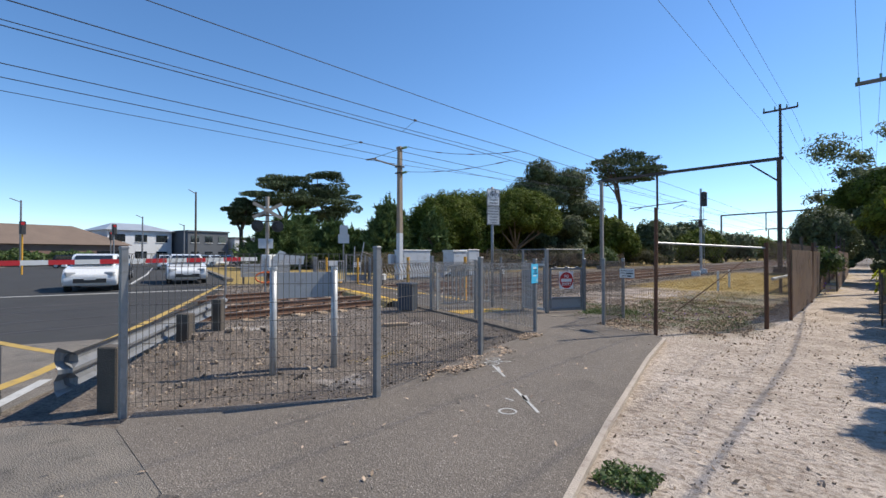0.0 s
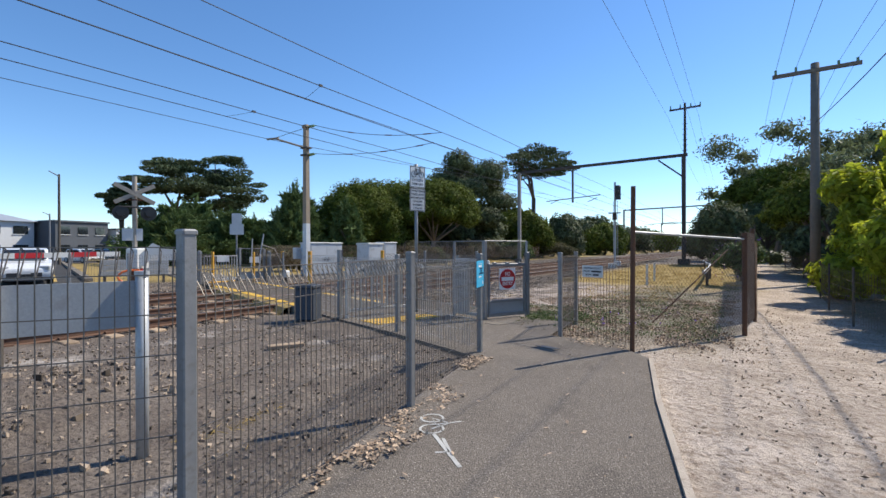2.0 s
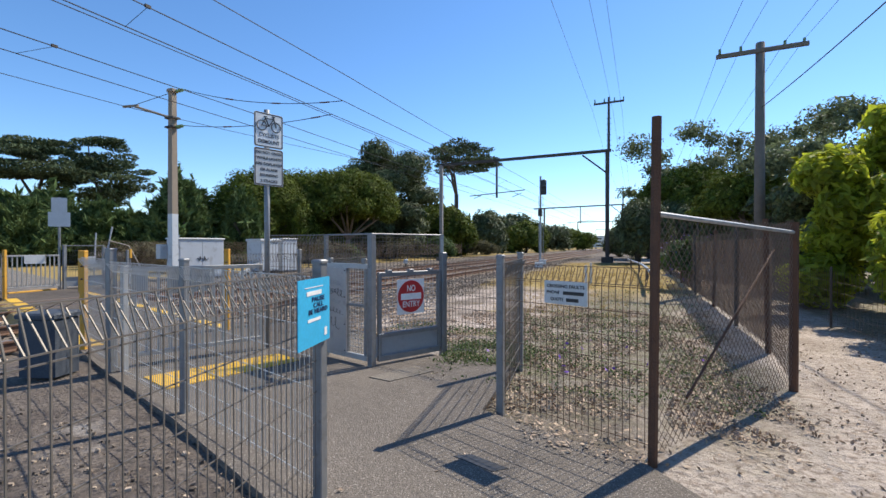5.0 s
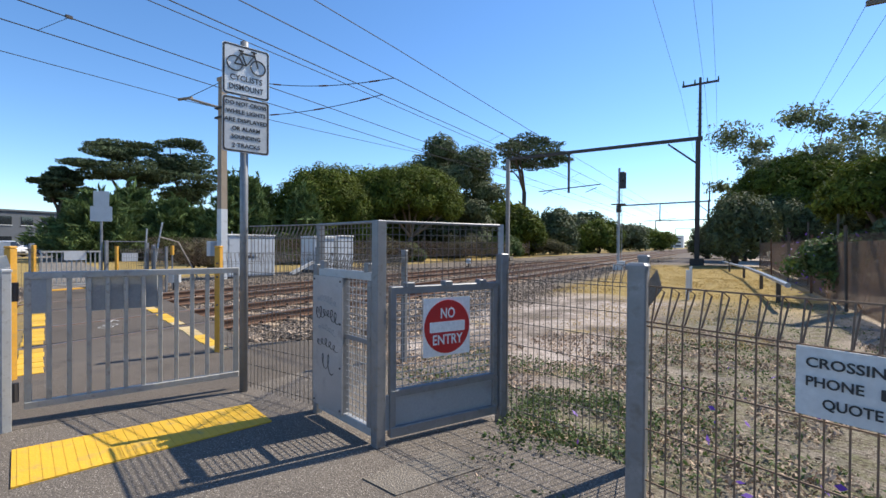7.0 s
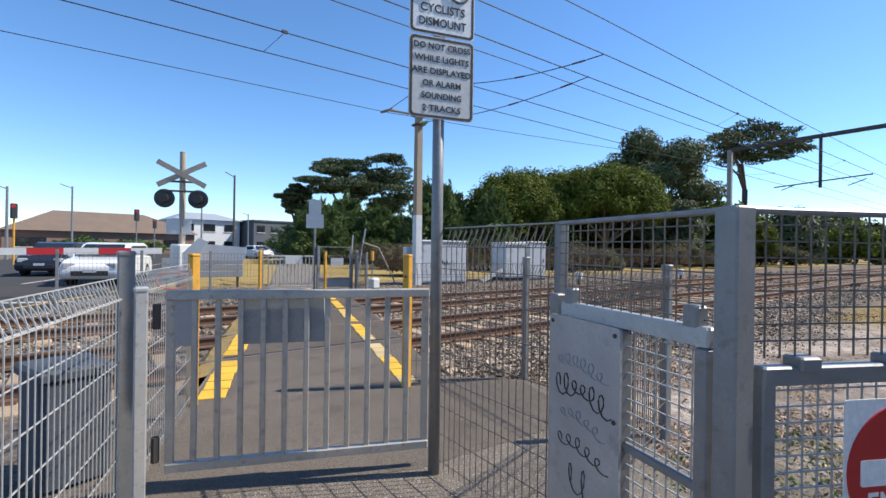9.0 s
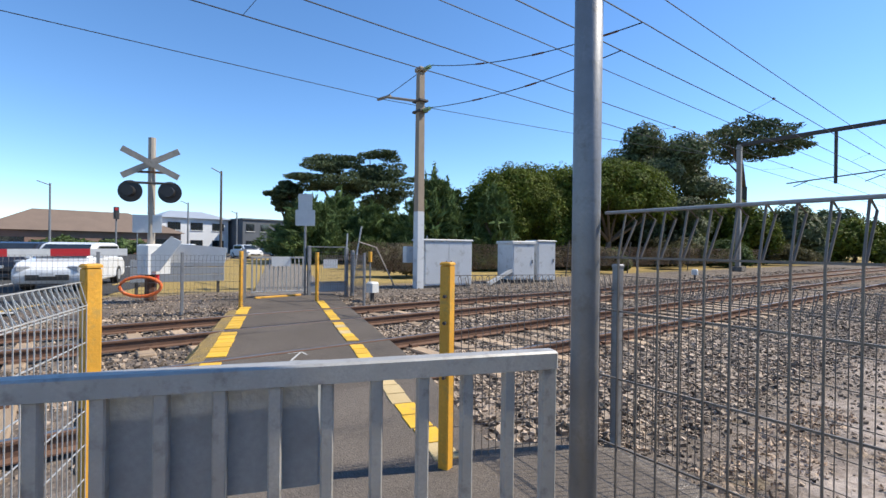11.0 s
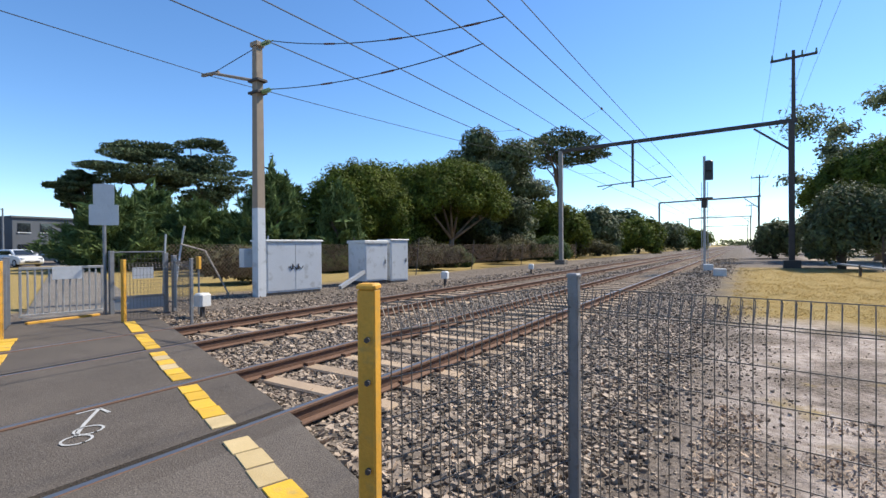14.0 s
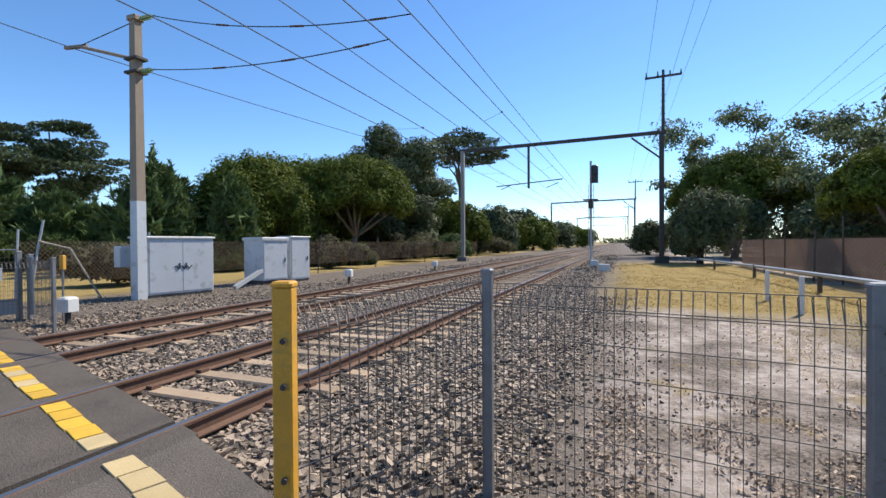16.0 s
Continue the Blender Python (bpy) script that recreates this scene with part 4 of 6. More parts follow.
# side leaf with the plate
a1, bb1 = lerp2(A, B, 0.06), lerp2(A, B, 0.93)
seg_box(a1, bb1, 1.2, 0.05, 0.06, "side_top_rail", eg, M_GALV_L)
seg_box(a1, bb1, 0.09, 0.05, 0.06, "side_bottom_rail", eg, M_GALV_L)
for u in (0.48, 0.9):
    x, y = lerp2(A, B, u)
    part("side_stile", Shape().box((x, y, 0.64), (0.05, 0.05, 1.05), ang1, cham=0.005), M_GALV, eg)
seg_box(lerp2(A, B, 0.5), lerp2(A, B, 0.9), 0.72, 0.03, 0.03, "side_mid_rail", eg)
weld_mesh(eg, lerp2(A, B, 0.5), lerp2(A, B, 0.9), 1.18, 0.12, 0.045, rows=[0.15 + 0.05 * i for i in range(21)], roll=False, material=M_GALV_L)
for u in (0.12, 0.85):
    x, y = lerp2(A, B, u)
    part("closer_bracket", Shape().box((x, y, 1.26), (0.06, 0.05, 0.07), ang1, cham=0.008), M_GALV, eg)
pc = lerp2(A, B, 0.265)
pc = off(pc, ang1, -0.04)
plate_m = pose(pc[0], pc[1], 0.64, 0, 0, ang1)
plate = part("infill_plate", Shape().slab(rounded(0.45, 1.06, 0.012, 2), plate_m, 0.012), M_GRAFF, eg, "scuffed steel plate covered with scribbled marks")


def scribble(cx, cz, w, h, loops, rad, seed, material):
    """A looping pen line across the plate."""
    rg = random.Random(seed)
    pts, amp = [], 1.0
    for i in range(loops * 9):
        u = i / (loops * 9 - 1)
        if i % 9 == 0:
            amp = rg.uniform(0.45, 1.0)
        a = i * math.tau / 9
        pts.append(plate_m @ Vector((cx - w / 2 + w * u + 0.028 * math.cos(a), -0.0075, cz + h * 0.5 * amp * math.sin(a) + 0.02 * math.sin(4 * u))))
    part("scribble", Shape().tube(pts, rad, 4), material, plate)


for cz, w, h, n_, r_, seed, m_ in ((0.33, 0.30, 0.07, 6, 0.0028, 3, M_GREYBOARD), (0.22, 0.33, 0.10, 6, 0.0042, 2, M_BLACK), (0.10, 0.26, 0.06, 5, 0.0025, 7, M_GREYBOARD), (-0.02, 0.30, 0.09, 5, 0.0034, 4, M_DARKSTEEL), (-0.17, 0.16, 0.16, 2, 0.0036, 5, M_DARKSTEEL)):
    scribble(0.0, cz, w, h, n_, r_ * 0.75, seed, m_)
for x_, z_ in ((-0.2, 0.5), (0.2, 0.5), (-0.2, -0.5), (0.2, -0.5), (0.2, 0.17), (0.2, -0.17)):
    part("rivet", Shape().tube([plate_m @ Vector((x_, -0.005, z_)), plate_m @ Vector((x_, -0.011, z_))], 0.009, 8), M_DARKSTEEL, plate)
eg.scale.z = 0.96

# ---- signs ----
def sign_plate(parent, w, h, m, face, rim=None, name="plate", r=0.03, t=0.004):
    p = part(name, Shape().slab(rounded(w, h, r), m, t), face, parent)
    if rim:
        s = Shape()
        o, i = rounded(w - 0.012, h - 0.012, r * 0.9), rounded(w - 0.044, h - 0.044, r * 0.7)
        n = len(o)
        vs = [m @ Vector((x, -t / 2 - 0.001, z)) for x, z in o + i]
        s.add(vs, [(k, (k + 1) % n, n + (k + 1) % n, n + k) for k in range(n)])
        part("border", s, rim, p)
    return p


sp = thing("crossing_sign", "two black-on-white crossing signs on a tall galvanised pole", "sign")
part("pole", Shape().tube([(-7.905, 10.835, -0.1), (-7.905, 10.835, 3.22)], 0.036, 14), M_GALV, sp, smooth=True)
nd = Vector((0.955, -0.29)).normalized()
sx, sy = -7.905 + nd.x * 0.05, 10.835 + nd.y * 0.05
m1, m2 = facing(sx, sy, 2.935, nd.x, nd.y) @ Matrix.Diagonal((0.96, 1, 0.94, 1)), facing(sx, sy, 2.445, nd.x, nd.y) @ Matrix.Diagonal((0.96, 1, 0.94, 1))
p1 = sign_plate(sp, 0.44, 0.49, m1, M_SIGNW, M_BLACK)
p2 = sign_plate(sp, 0.44, 0.53, m2, M_SIGNG, M_DARKSTEEL)


def on(m, x, z):
    return m @ Matrix.Translation((x, -0.004, z))


def bicycle(parent, m):
    s = Shape()
    for cx in (-0.075, 0.075):
        ring = [m @ Vector((cx + 0.048 * math.cos(a * math.tau / 20), -0.003, 0.048 * math.sin(a * math.tau / 20))) for a in range(21)]
        s.tube(ring, 0.006, 4)
    for a, b in (((-0.075, 0), (-0.035, 0.075)), ((-0.035, 0.075), (0.05, 0.075)), ((-0.035, 0.075), (0.0, 0)), ((0.0, 0), (0.05, 0.075)), ((0.075, 0), (0.045, 0.1)), ((-0.075, 0), (0.0, 0)), ((0.03, 0.1), (0.065, 0.1)), ((-0.05, 0.09), (-0.02, 0.09)), ((-0.035, 0.075), (-0.038, 0.09))):
        s.tube([m @ Vector((a[0], -0.003, a[1])), m @ Vector((b[0], -0.003, b[1]))], 0.0065, 4)
    return part("bicycle_symbol", s, M_BLACK, parent)


bicycle(p1, on(m1, 0, 0.06) @ Matrix.Diagonal((1.45, 1, 1.45, 1)))
lettering("CYCLISTS", 0.075, on(m1, 0, -0.075), M_BLACK, p1, width=0.30)
lettering("DISMOUNT", 0.075, on(m1, 0, -0.165), M_BLACK, p1, width=0.32)
for i, (tx, wd) in enumerate((("DO NOT CROSS", 0.38), ("WHILE LIGHTS", 0.37), ("ARE DISPLAYED", 0.40), ("OR ALARM", 0.26), ("SOUNDING", 0.27), ("2 TRACKS", 0.26))):
    lettering(tx, 0.056, on(m2, 0, 0.2 - 0.08 * i), M_BLACK, p2, width=wd)

ne = thing("no_entry_sign", "red round no entry sign on a white square plate", "sign")
nx2, ny2 = math.cos(radians(ang2)), math.sin(radians(ang2))
nq = lerp2(B, C3, 0.485)
nm = facing(nq[0] + ny2 * 0.05, nq[1] - nx2 * 0.05, 0.78, ny2, -nx2)
np_ = sign_plate(ne, 0.4, 0.42, nm, M_SIGNW, None, r=0.008)
part("disc", Shape().slab(circle(0.193, 40), nm @ Matrix.Translation((0, -0.004, 0)), 0.004), M_RED, np_)
part("bar", Shape().slab(rounded(0.30, 0.075, 0.006, 2), nm @ Matrix.Translation((0, -0.007, 0)), 0.003), M_SIGNW, np_)
lettering("NO", 0.105, nm @ Matrix.Translation((0, -0.008, 0.095)), M_SIGNW, np_, width=0.12)
lettering("ENTRY", 0.10, nm @ Matrix.Translation((0, -0.008, -0.095)), M_SIGNW, np_, width=0.255)

bl = thing("blue_help_sign", "bright blue help sign with navy lettering on a fence post", "sign")
bu = Vector((-0.61, 2.47)).normalized()
bn = Vector((bu.y, -bu.x))
bm_ = facing(-4.88 - bu.x * 0.176 + bn.x * 0.05, 7.99 - bu.y * 0.176 + bn.y * 0.05, 1.055, bn.x, bn.y)
bp_ = sign_plate(bl, 0.38, 0.34, bm_, M_BLUE, None, r=0.006)
bm_ = bm_ @ Matrix.Diagonal((1.1, 1, 0.85, 1))
for i, (tx, w) in enumerate((("PAUSE", 0.14), ("CALL", 0.11), ("BE HEARD", 0.21))):
    lettering(tx, 0.04, on(bm_, 0.035, 0.075 - 0.036 * i), M_NAVY, bp_, width=w)
for z, w, h in ((0.115, 0.16, 0.026), (0.15, 0.2, 0.005), (-0.045, 0.14, 0.018)):
    part("text_bar", Shape().slab(rounded(w, h, 0.002, 1), on(bm_, -0.01, z), 0.001), M_SIGNW, bp_)
part("code_patch", Shape().slab(rounded(0.03, 0.05, 0.002, 1), on(bm_, 0.12, -0.14), 0.001), M_SIGNW, bp_)

cf = thing("fault_sign", "white crossing fault sign wired to the mesh fence", "sign")
fd = Vector((1.16, -0.51)).normalized()
fx, fy = lerp2((-4.34, 9.71), (-3.18, 9.20), 0.5)
fm = facing(fx + fd.y * 0.02 - 0.0, fy - fd.x * 0.02, 1.04, fd.y, -fd.x) @ Matrix.Diagonal((0.86, 1, 0.86, 1))
fp = sign_plate(cf, 0.42, 0.20, fm, M_SIGNG, None, r=0.004)
lettering("CROSSING FAULTS", 0.04, on(fm, 0, 0.055), M_BLACK, fp, width=0.37)
lettering("PHONE", 0.04, on(fm, -0.12, 0.0), M_BLACK, fp, width=0.13)
part("text_bar", Shape().slab(rounded(0.2, 0.03, 0.002, 1), on(fm, 0.08, 0.0), 0.001), M_BLACK, fp)
lettering("QUOTE", 0.04, on(fm, -0.08, -0.058), M_BLACK, fp, width=0.13)
part("text_bar", Shape().slab(rounded(0.12, 0.03, 0.002, 1), on(fm, 0.07, -0.058), 0.001), M_BLACK, fp)

# yellow marker posts at the walkway corners
for x, y, h in ((-9.55, 11.69, 1.33), (-10.14, 9.85, 1.32), (-18.6, 12.85, 1.28), (-18.85, 14.8, 1.25)):
    yp = thing("marker_post", "yellow-painted steel marker post beside the walkway", "post", "yellow posts")
    part("shaft", Shape().box((x, y, h / 2 - 0.1), (0.075, 0.075, h + 0.18), 20, cham=0.008), M_YELLOW, yp)
    part("cap", Shape().box((x, y, h), (0.082, 0.082, 0.02), 20, cham=0.008), M_YELLOW, yp)
    for z in (0.6, 0.95, 1.12):
        if h > 1.26:
            part("bolt", Shape().tube([(x + 0.03, y - 0.05, z), (x + 0.02, y - 0.03, z)], 0.012, 6), M_DARKSTEEL, yp)

# grey board on two posts behind the path fence
bd = thing("back_of_notice_board", "pale grey notice board seen from behind on two steel posts", "sign")
for x, y in ((-5.61, 3.32), (-5.40, 4.03)):
    part("post", Shape().tube([(x, y, -0.1), (x, y, 1.22)], 0.04, 10), M_GALV_L, bd, smooth=True)
    part("cap", Shape().tube([(x, y, 1.2), (x, y, 1.235)], 0.046, 10), M_GALV_L, bd)
bdm = pose(-5.53, 3.68, 0, 0, 0, math.degrees(math.atan2(0.72, 0.22)))
part("board", Shape().slab([(-0.34, 0.86), (0.34, 0.86), (0.34, 1.17), (-0.34, 1.17)], bdm, 0.02), M_GREYBOARD, bd)

# W-beam guard rail with steel posts
gr = thing("guard_rail", "galvanised W-beam guard rail on dark steel posts", "guard rail")
GP = [(-5.66, 1.44), (-6.42, 1.97), (-8.00, 3.02), (-9.97, 4.37), (-11.25, 5.24)]
prof = [(0.0, 0.0), (0.05, 0.03), (0.06, 0.09), (0.0, 0.14), (0.0, 0.17), (0.06, 0.22), (0.05, 0.28), (0.0, 0.31)]
s = Shape()
n = len(prof)
vs = []
for i, (x, y) in enumerate(GP):
    d = (Vector(GP[min(i + 1, len(GP) - 1)]) - Vector(GP[max(i - 1, 0)])).normalized()
    nn = Vector((-d.y, d.x)) * -1
    for t in (0, 0.012):
        vs += [(x - nn.x * (a + t), y - nn.y * (a + t), 0.20 + b) for a, b in prof]
fs = []
for i in range(len(GP) - 1):
    for t in (0, n):
        fs += [(2 * n * i + t + j, 2 * n * i + t + j + 1, 2 * n * (i + 1) + t + j + 1, 2 * n * (i + 1) + t + j) for j in range(n - 1)]
s.add(vs, fs)
part("beam", s, M_GALV, gr)
end = Shape()
ring = []
for i in range(5):
    a = radians(126 + 18 * i)
    ring.append((-5.607 + 0.09 * math.cos(a), 1.367 + 0.09 * math.sin(a), a))
vs = []
for i, (x, y, a) in enumerate(ring):
    grow = 1.05 + 0.09 * i
    vs += [(x + math.cos(a) * q, y + math.sin(a) * q, 0.345 + (b - 0.155) * grow) for q, b in prof]
end.add(vs, [(n * i + j, n * i + j + 1, n * (i + 1) + j + 1, n * (i + 1) + j) for i in range(4) for j in range(n - 1)])
part("end_terminal", end, M_GALV, gr, "curled galvanised end of the beam")
for x, y in ((-5.53, 1.71), (-7.66, 3.08), (-9.57, 4.33)):
    part("post", Shape().box((x, y, 0.19), (0.2, 0.15, 0.72), 35, cham=0.012), M_TIMBER, gr)

# dark storage box near the gate
bx = thing("dark_box", "dark blue-black plastic box standing on the gravel by the gate", "box")
part("body", Shape().box((-9.28, 9.00, 0.3), (0.42, 0.36, 0.64), 18, cham=0.03), M_BIN, bx)
part("lid", Shape().box((-9.28, 9.00, 0.64), (0.46, 0.40, 0.06), 18, cham=0.02), M_BIN, bx)
pl = thing("loose_plank", "pale broken timber plank lying on the gravel", "plank")
part("board", Shape().box((-7.45, 6.94, 0.0), (0.5, 0.14, 0.05), 60, cham=0.008), M_SLEEPER, pl)

# ---- overhead line mast, gantries and wires ----
MX, MY, MH = -20.95, 19.5, 7.68
ms = thing("overhead_line_mast", "tall square concrete mast with a side arm and green insulators", "mast")
part("shaft", Shape().tube([(MX, MY, -0.2), (MX, MY, 2.7)], 0.2, 4, 0.19), M_CABINET, ms, "pale painted lower shaft")
part("upper_shaft", Shape().tube([(MX, MY, 2.7), (MX, MY, MH)], 0.188, 4, 0.15), M_CONC, ms)
part("head", Shape().box((MX, MY, MH + 0.06), (0.34, 0.3, 0.14), 0, cham=0.02), M_CONC, ms)
for z in (6.25, 6.62):
    part("collar", Shape().box((MX, MY, z), (0.5, 0.36, 0.07), 0, cham=0.01), M_DARKSTEEL, ms)
part("outreach_arm", Shape().tube([(MX, MY, 6.62), (MX - 2.75, MY + 0.3, 7.5)], 0.05, 6), M_CONC, ms)
part("arm_end", Shape().box((MX - 3.0, MY + 0.3, 7.54), (0.8, 0.1, 0.09), 10, cham=0.01), M_CONC, ms)
part("arm_stay", Shape().tube([(MX, MY, MH), (MX - 2.7, MY + 0.3, 7.56)], 0.014, 5), M_CABLE, ms)
for z in (MH + 0.02, 6.25):
    s = Shape()
    for i in range(4):
        s.tube([(MX + 0.25 + 0.09 * i, MY, z), (MX + 0.3 + 0.09 * i, MY, z)], 0.07, 8)
    s.tube([(MX, MY, z), (MX + 0.75, MY, z)], 0.02, 6)
    part("insulator", s, M_INSUL, ms)


def cable(pts, r, name, label, sag=0.0, n=14, group="overhead wires", droppers=None):
    """A hanging wire through points, sagging between each pair."""
    P = []
    for a, b in zip(pts[:-1], pts[1:]):
        a, b = Vector(a), Vector(b)
        for i in range(n):
            u = i / n
            p = a.lerp(b, u)
            p.z -= 4 * sag * u * (1 - u)
            P.append(p)
    P.append(Vector(pts[-1]))
    w = thing(name, label, "wire", group)
    part("wire", Shape().tube(P, r, 5, caps=False), M_CABLE, w)
    return w


ANCH = [-60, -8, 19.6, 47.46, 98, 150, 260]
# contact wire, carrier wire and a feeder over each track
for xc, zc, xm, zm, xf, zf in ((-13.15, 5.96, -12.47, 6.26, -12.74, 7.34), (-17.1, 6.02, -15.59, 5.97, -15.67, 7.05)):
    cable([(xc, y, zc) for y in ANCH], 0.013, "contact_wire", "black overhead contact wire above the track")
    mw = cable([(xm, y, zm) for y in ANCH], 0.013, "carrier_wire", "black overhead carrier wire above the track", 0.04)
    for a, b in zip(ANCH[:-3], ANCH[1:-2]):
        for u in (0.27, 0.74):
            y = a + (b - a) * u
            part("dropper", Shape().tube([(xc, y, zc), (xm, y, zm - 0.16 * u * (1 - u))], 0.006, 4, caps=False), M_CABLE, mw)
            part("clamp", Shape().box((xm, y, zm - 0.02), (0.05, 0.12, 0.06)), M_DARKSTEEL, mw)
    cable([(xf, y, zf) for y in ANCH], 0.013, "feeder_wire", "thin black overhead feeder wire", 0.05)
cable([(-23.9, -60, 7.6), (-23.9, 19.8, 7.45), (-21.4, 47.46, 8.2)], 0.014, "feeder_wire", "black feeder wire carried by the mast arm", 0.1)
for za, end, sag in ((MH + 0.02, (-12.5, 19.3, 6.28), 0.28), (6.25, (-13.15, 19.6, 5.98), 0.2)):
    a_ = Vector((MX + 0.7, MY, za))
    cable([a_, end], 0.014, "pull_off_wire", "cross-span wire from the mast to the track wires", sag)
    for u in (0.32, 0.62, 0.9):
        c_ = a_.lerp(Vector(end), u) - Vector((0, 0, 4 * sag * u * (1 - u)))
        d_ = (Vector(end) - a_).normalized() * 0.2 - Vector((0, 0, 0.8 * sag * (1 - 2 * u) * 0.12))
        part("rod_insulator", Shape().tube([c_ - d_, c_ + d_], 0.026, 6), M_RUST, ms)


def gantry(y, xl, xr, hl, hr, top, label, drop=None):
    g = thing("overhead_gantry", label, "gantry", "gantries")
    part("left_post", Shape().box((xl, y, hl / 2), (0.3, 0.3, hl), 0, cham=0.02), M_GANTRYPOST, g)
    part("footing", Shape().box((xl, y, 0.1), (0.8, 0.8, 0.45), 0, cham=0.03), M_APRON, g)
    part("right_post", Shape().box((xr, y, hr / 2), (0.32, 0.32, hr), 0, cham=0.02), M_DARKSTEEL, g)
    part("footing", Shape().box((xr, y, 0.15), (0.9, 0.9, 0.6), 0, cham=0.03), M_DARKSTEEL, g)
    part("beam", Shape().tube([(xl - 0.1, y, hl), (xr + 0.3, y, hr)], 0.17, 4), M_DARKSTEEL, g)
    part("knee_brace", Shape().tube([(xr, y, hr - 1.9), (xr - 2.0, y, hr - 0.25)], 0.07, 5), M_DARKSTEEL, g)
    if top:
        part("mast_extension", Shape().tube([(xr + 0.1, y, hr), (xr + 0.1, y, top)], 0.13, 6, 0.1), M_DARKSTEEL, g)
        part("cross_arm", Shape().box((xr + 0.1, y, top - 0.45), (2.4, 0.12, 0.14), -6, cham=0.01), M_DARKSTEEL, g)
        for k in (-1.1, -0.35, 0.45, 1.15):
            part("insulator", Shape().tube([(xr + 0.1 + k, y, top - 0.4), (xr + 0.1 + k, y, top - 0.08)], 0.07, 7, 0.04), M_INSUL, g)
        for i in range(6):
            part("step", Shape().tube([(xr - 0.1, y, hr + 0.4 + 0.45 * i), (xr + 0.3, y, hr + 0.4 + 0.45 * i)], 0.02, 4), M_DARKSTEEL, g)
    if drop:
        part("drop_tube", Shape().tube([(drop, y, hl + 0.1), (drop, y, 5.75)], 0.1, 6), M_DARKSTEEL, g)
        part("registration_arm", Shape().tube([(drop - 2.6, y, 6.0), (drop + 2.6, y, 6.35)], 0.045, 5), M_DARKSTEEL, g)
        for k in (-2.2, 1.4):
            part("steady_arm", Shape().tube([(drop + k, y, 5.75), (drop + k + 0.9, y, 6.1)], 0.03, 5), M_DARKSTEEL, g)
    return g


gantry(47.46, -20.77, -5.78, 9.05, 9.3, 13.72, "dark steel railway gantry with a drop tube and tall mast", -15.3)
gantry(103, -21.3, -6.4, 9.0, 9.3, 12.8, "distant dark steel railway gantry over the tracks", -14.2)
gantry(165, -22, -7.0, 9.0, 9.2, 12.5, "far railway gantry over the tracks")
gantry(240, -22.5, -7.4, 9.0, 9.2, 12.5, "far railway gantry over the tracks")
for k in (-1.1, 0.45, 1.15):
    cable([(-5.8 + k, -60, 12.6), (-5.8 + k, 47.46, 12.5), (-6.3 + k, 103, 12.4), (-7, 165, 12.1)], 0.009, "power_wire", "thin power wire on the gantry masts", 0.5)

# timber power pole beside the sandy path
pp = thing("power_pole", "weathered timber power pole with a single cross arm", "pole")
part("shaft", Shape().tube([(0.62, 25.5, -0.3), (0.62, 25.5, 8.5)], 0.18, 10, 0.14), M_POLE, pp, smooth=True)
part("cross_arm", Shape().box((0.62, 25.4, 8.2), (2.72, 0.12, 0.14), -4, cham=0.01), M_POLE, pp)
for k in (-1.25, -0.6, 0.7, 1.25):
    part("insulator", Shape().tube([(0.62 + k, 25.4, 8.26), (0.62 + k, 25.4, 8.43)], 0.045, 7), M_INSUL, pp)
    cable([(0.95 + k, -50, 8.3), (0.62 + k, 25.4, 8.4), (0.6 + k, 80, 8.6)], 0.007, "power_wire", "thin power wire over the sandy path", 0.7)
cable([(1.6, -30, 6.3), (1.5, 14, 6.35), (0.62, 25.5, 6.2)], 0.015, "service_cable", "thick black bundled service cable from the power pole", 0.12)

# ---- signal ----
sg = thing("railway_signal", "tall railway colour-light signal on a pale post with a ladder", "signal")
SX, SY = -10.3, 42.15
part("post", Shape().tube([(SX, SY, -0.1), (SX, SY, 6.7)], 0.075, 10), M_GALV_L, sg)
part("lamp_hood", Shape().box((SX + 0.25, SY - 0.1, 5.85), (0.42, 0.3, 1.15), 0, cham=0.08), M_BLACK, sg)
part("visor", Shape().tube([(SX + 0.25, SY - 0.25, 5.9), (SX + 0.25, SY - 0.55, 5.9)], 0.13, 10), M_BLACK, sg)
part("platform", Shape().box((SX, SY - 0.2, 4.2), (0.9, 0.5, 0.06), 0), M_DARKSTEEL, sg)
part("marker_lamp", Shape().box((SX, SY - 0.15, 3.9), (0.3, 0.25, 0.5), 0, cham=0.04), M_DARKSTEEL, sg)
for k in (-0.16, 0.16):
    part("ladder_rail", Shape().tube([(SX + k, SY + 0.28, 0), (SX + k, SY + 0.12, 5.2)], 0.02, 5), M_GALV_L, sg)
for i in range(14):
    part("rung", Shape().tube([(SX - 0.16, SY + 0.27 - 0.011 * i, 0.4 + 0.34 * i), (SX + 0.16, SY + 0.27 - 0.011 * i, 0.4 + 0.34 * i)], 0.014, 4), M_GALV_L, sg)
for x, y, w in ((-9.3, 36.5, 0.55), (-10.1, 42.0, 0.5)):
    tb = thing("track_box", "small white trackside junction box", "junction box")
    part("body", Shape().box((x, y, 0.15), (w, 0.3, 0.35), 10, cham=0.03), M_WHITE, tb)
    part("leg", Shape().box((x, y, -0.05), (0.1, 0.1, 0.2)), M_DARKSTEEL, tb)
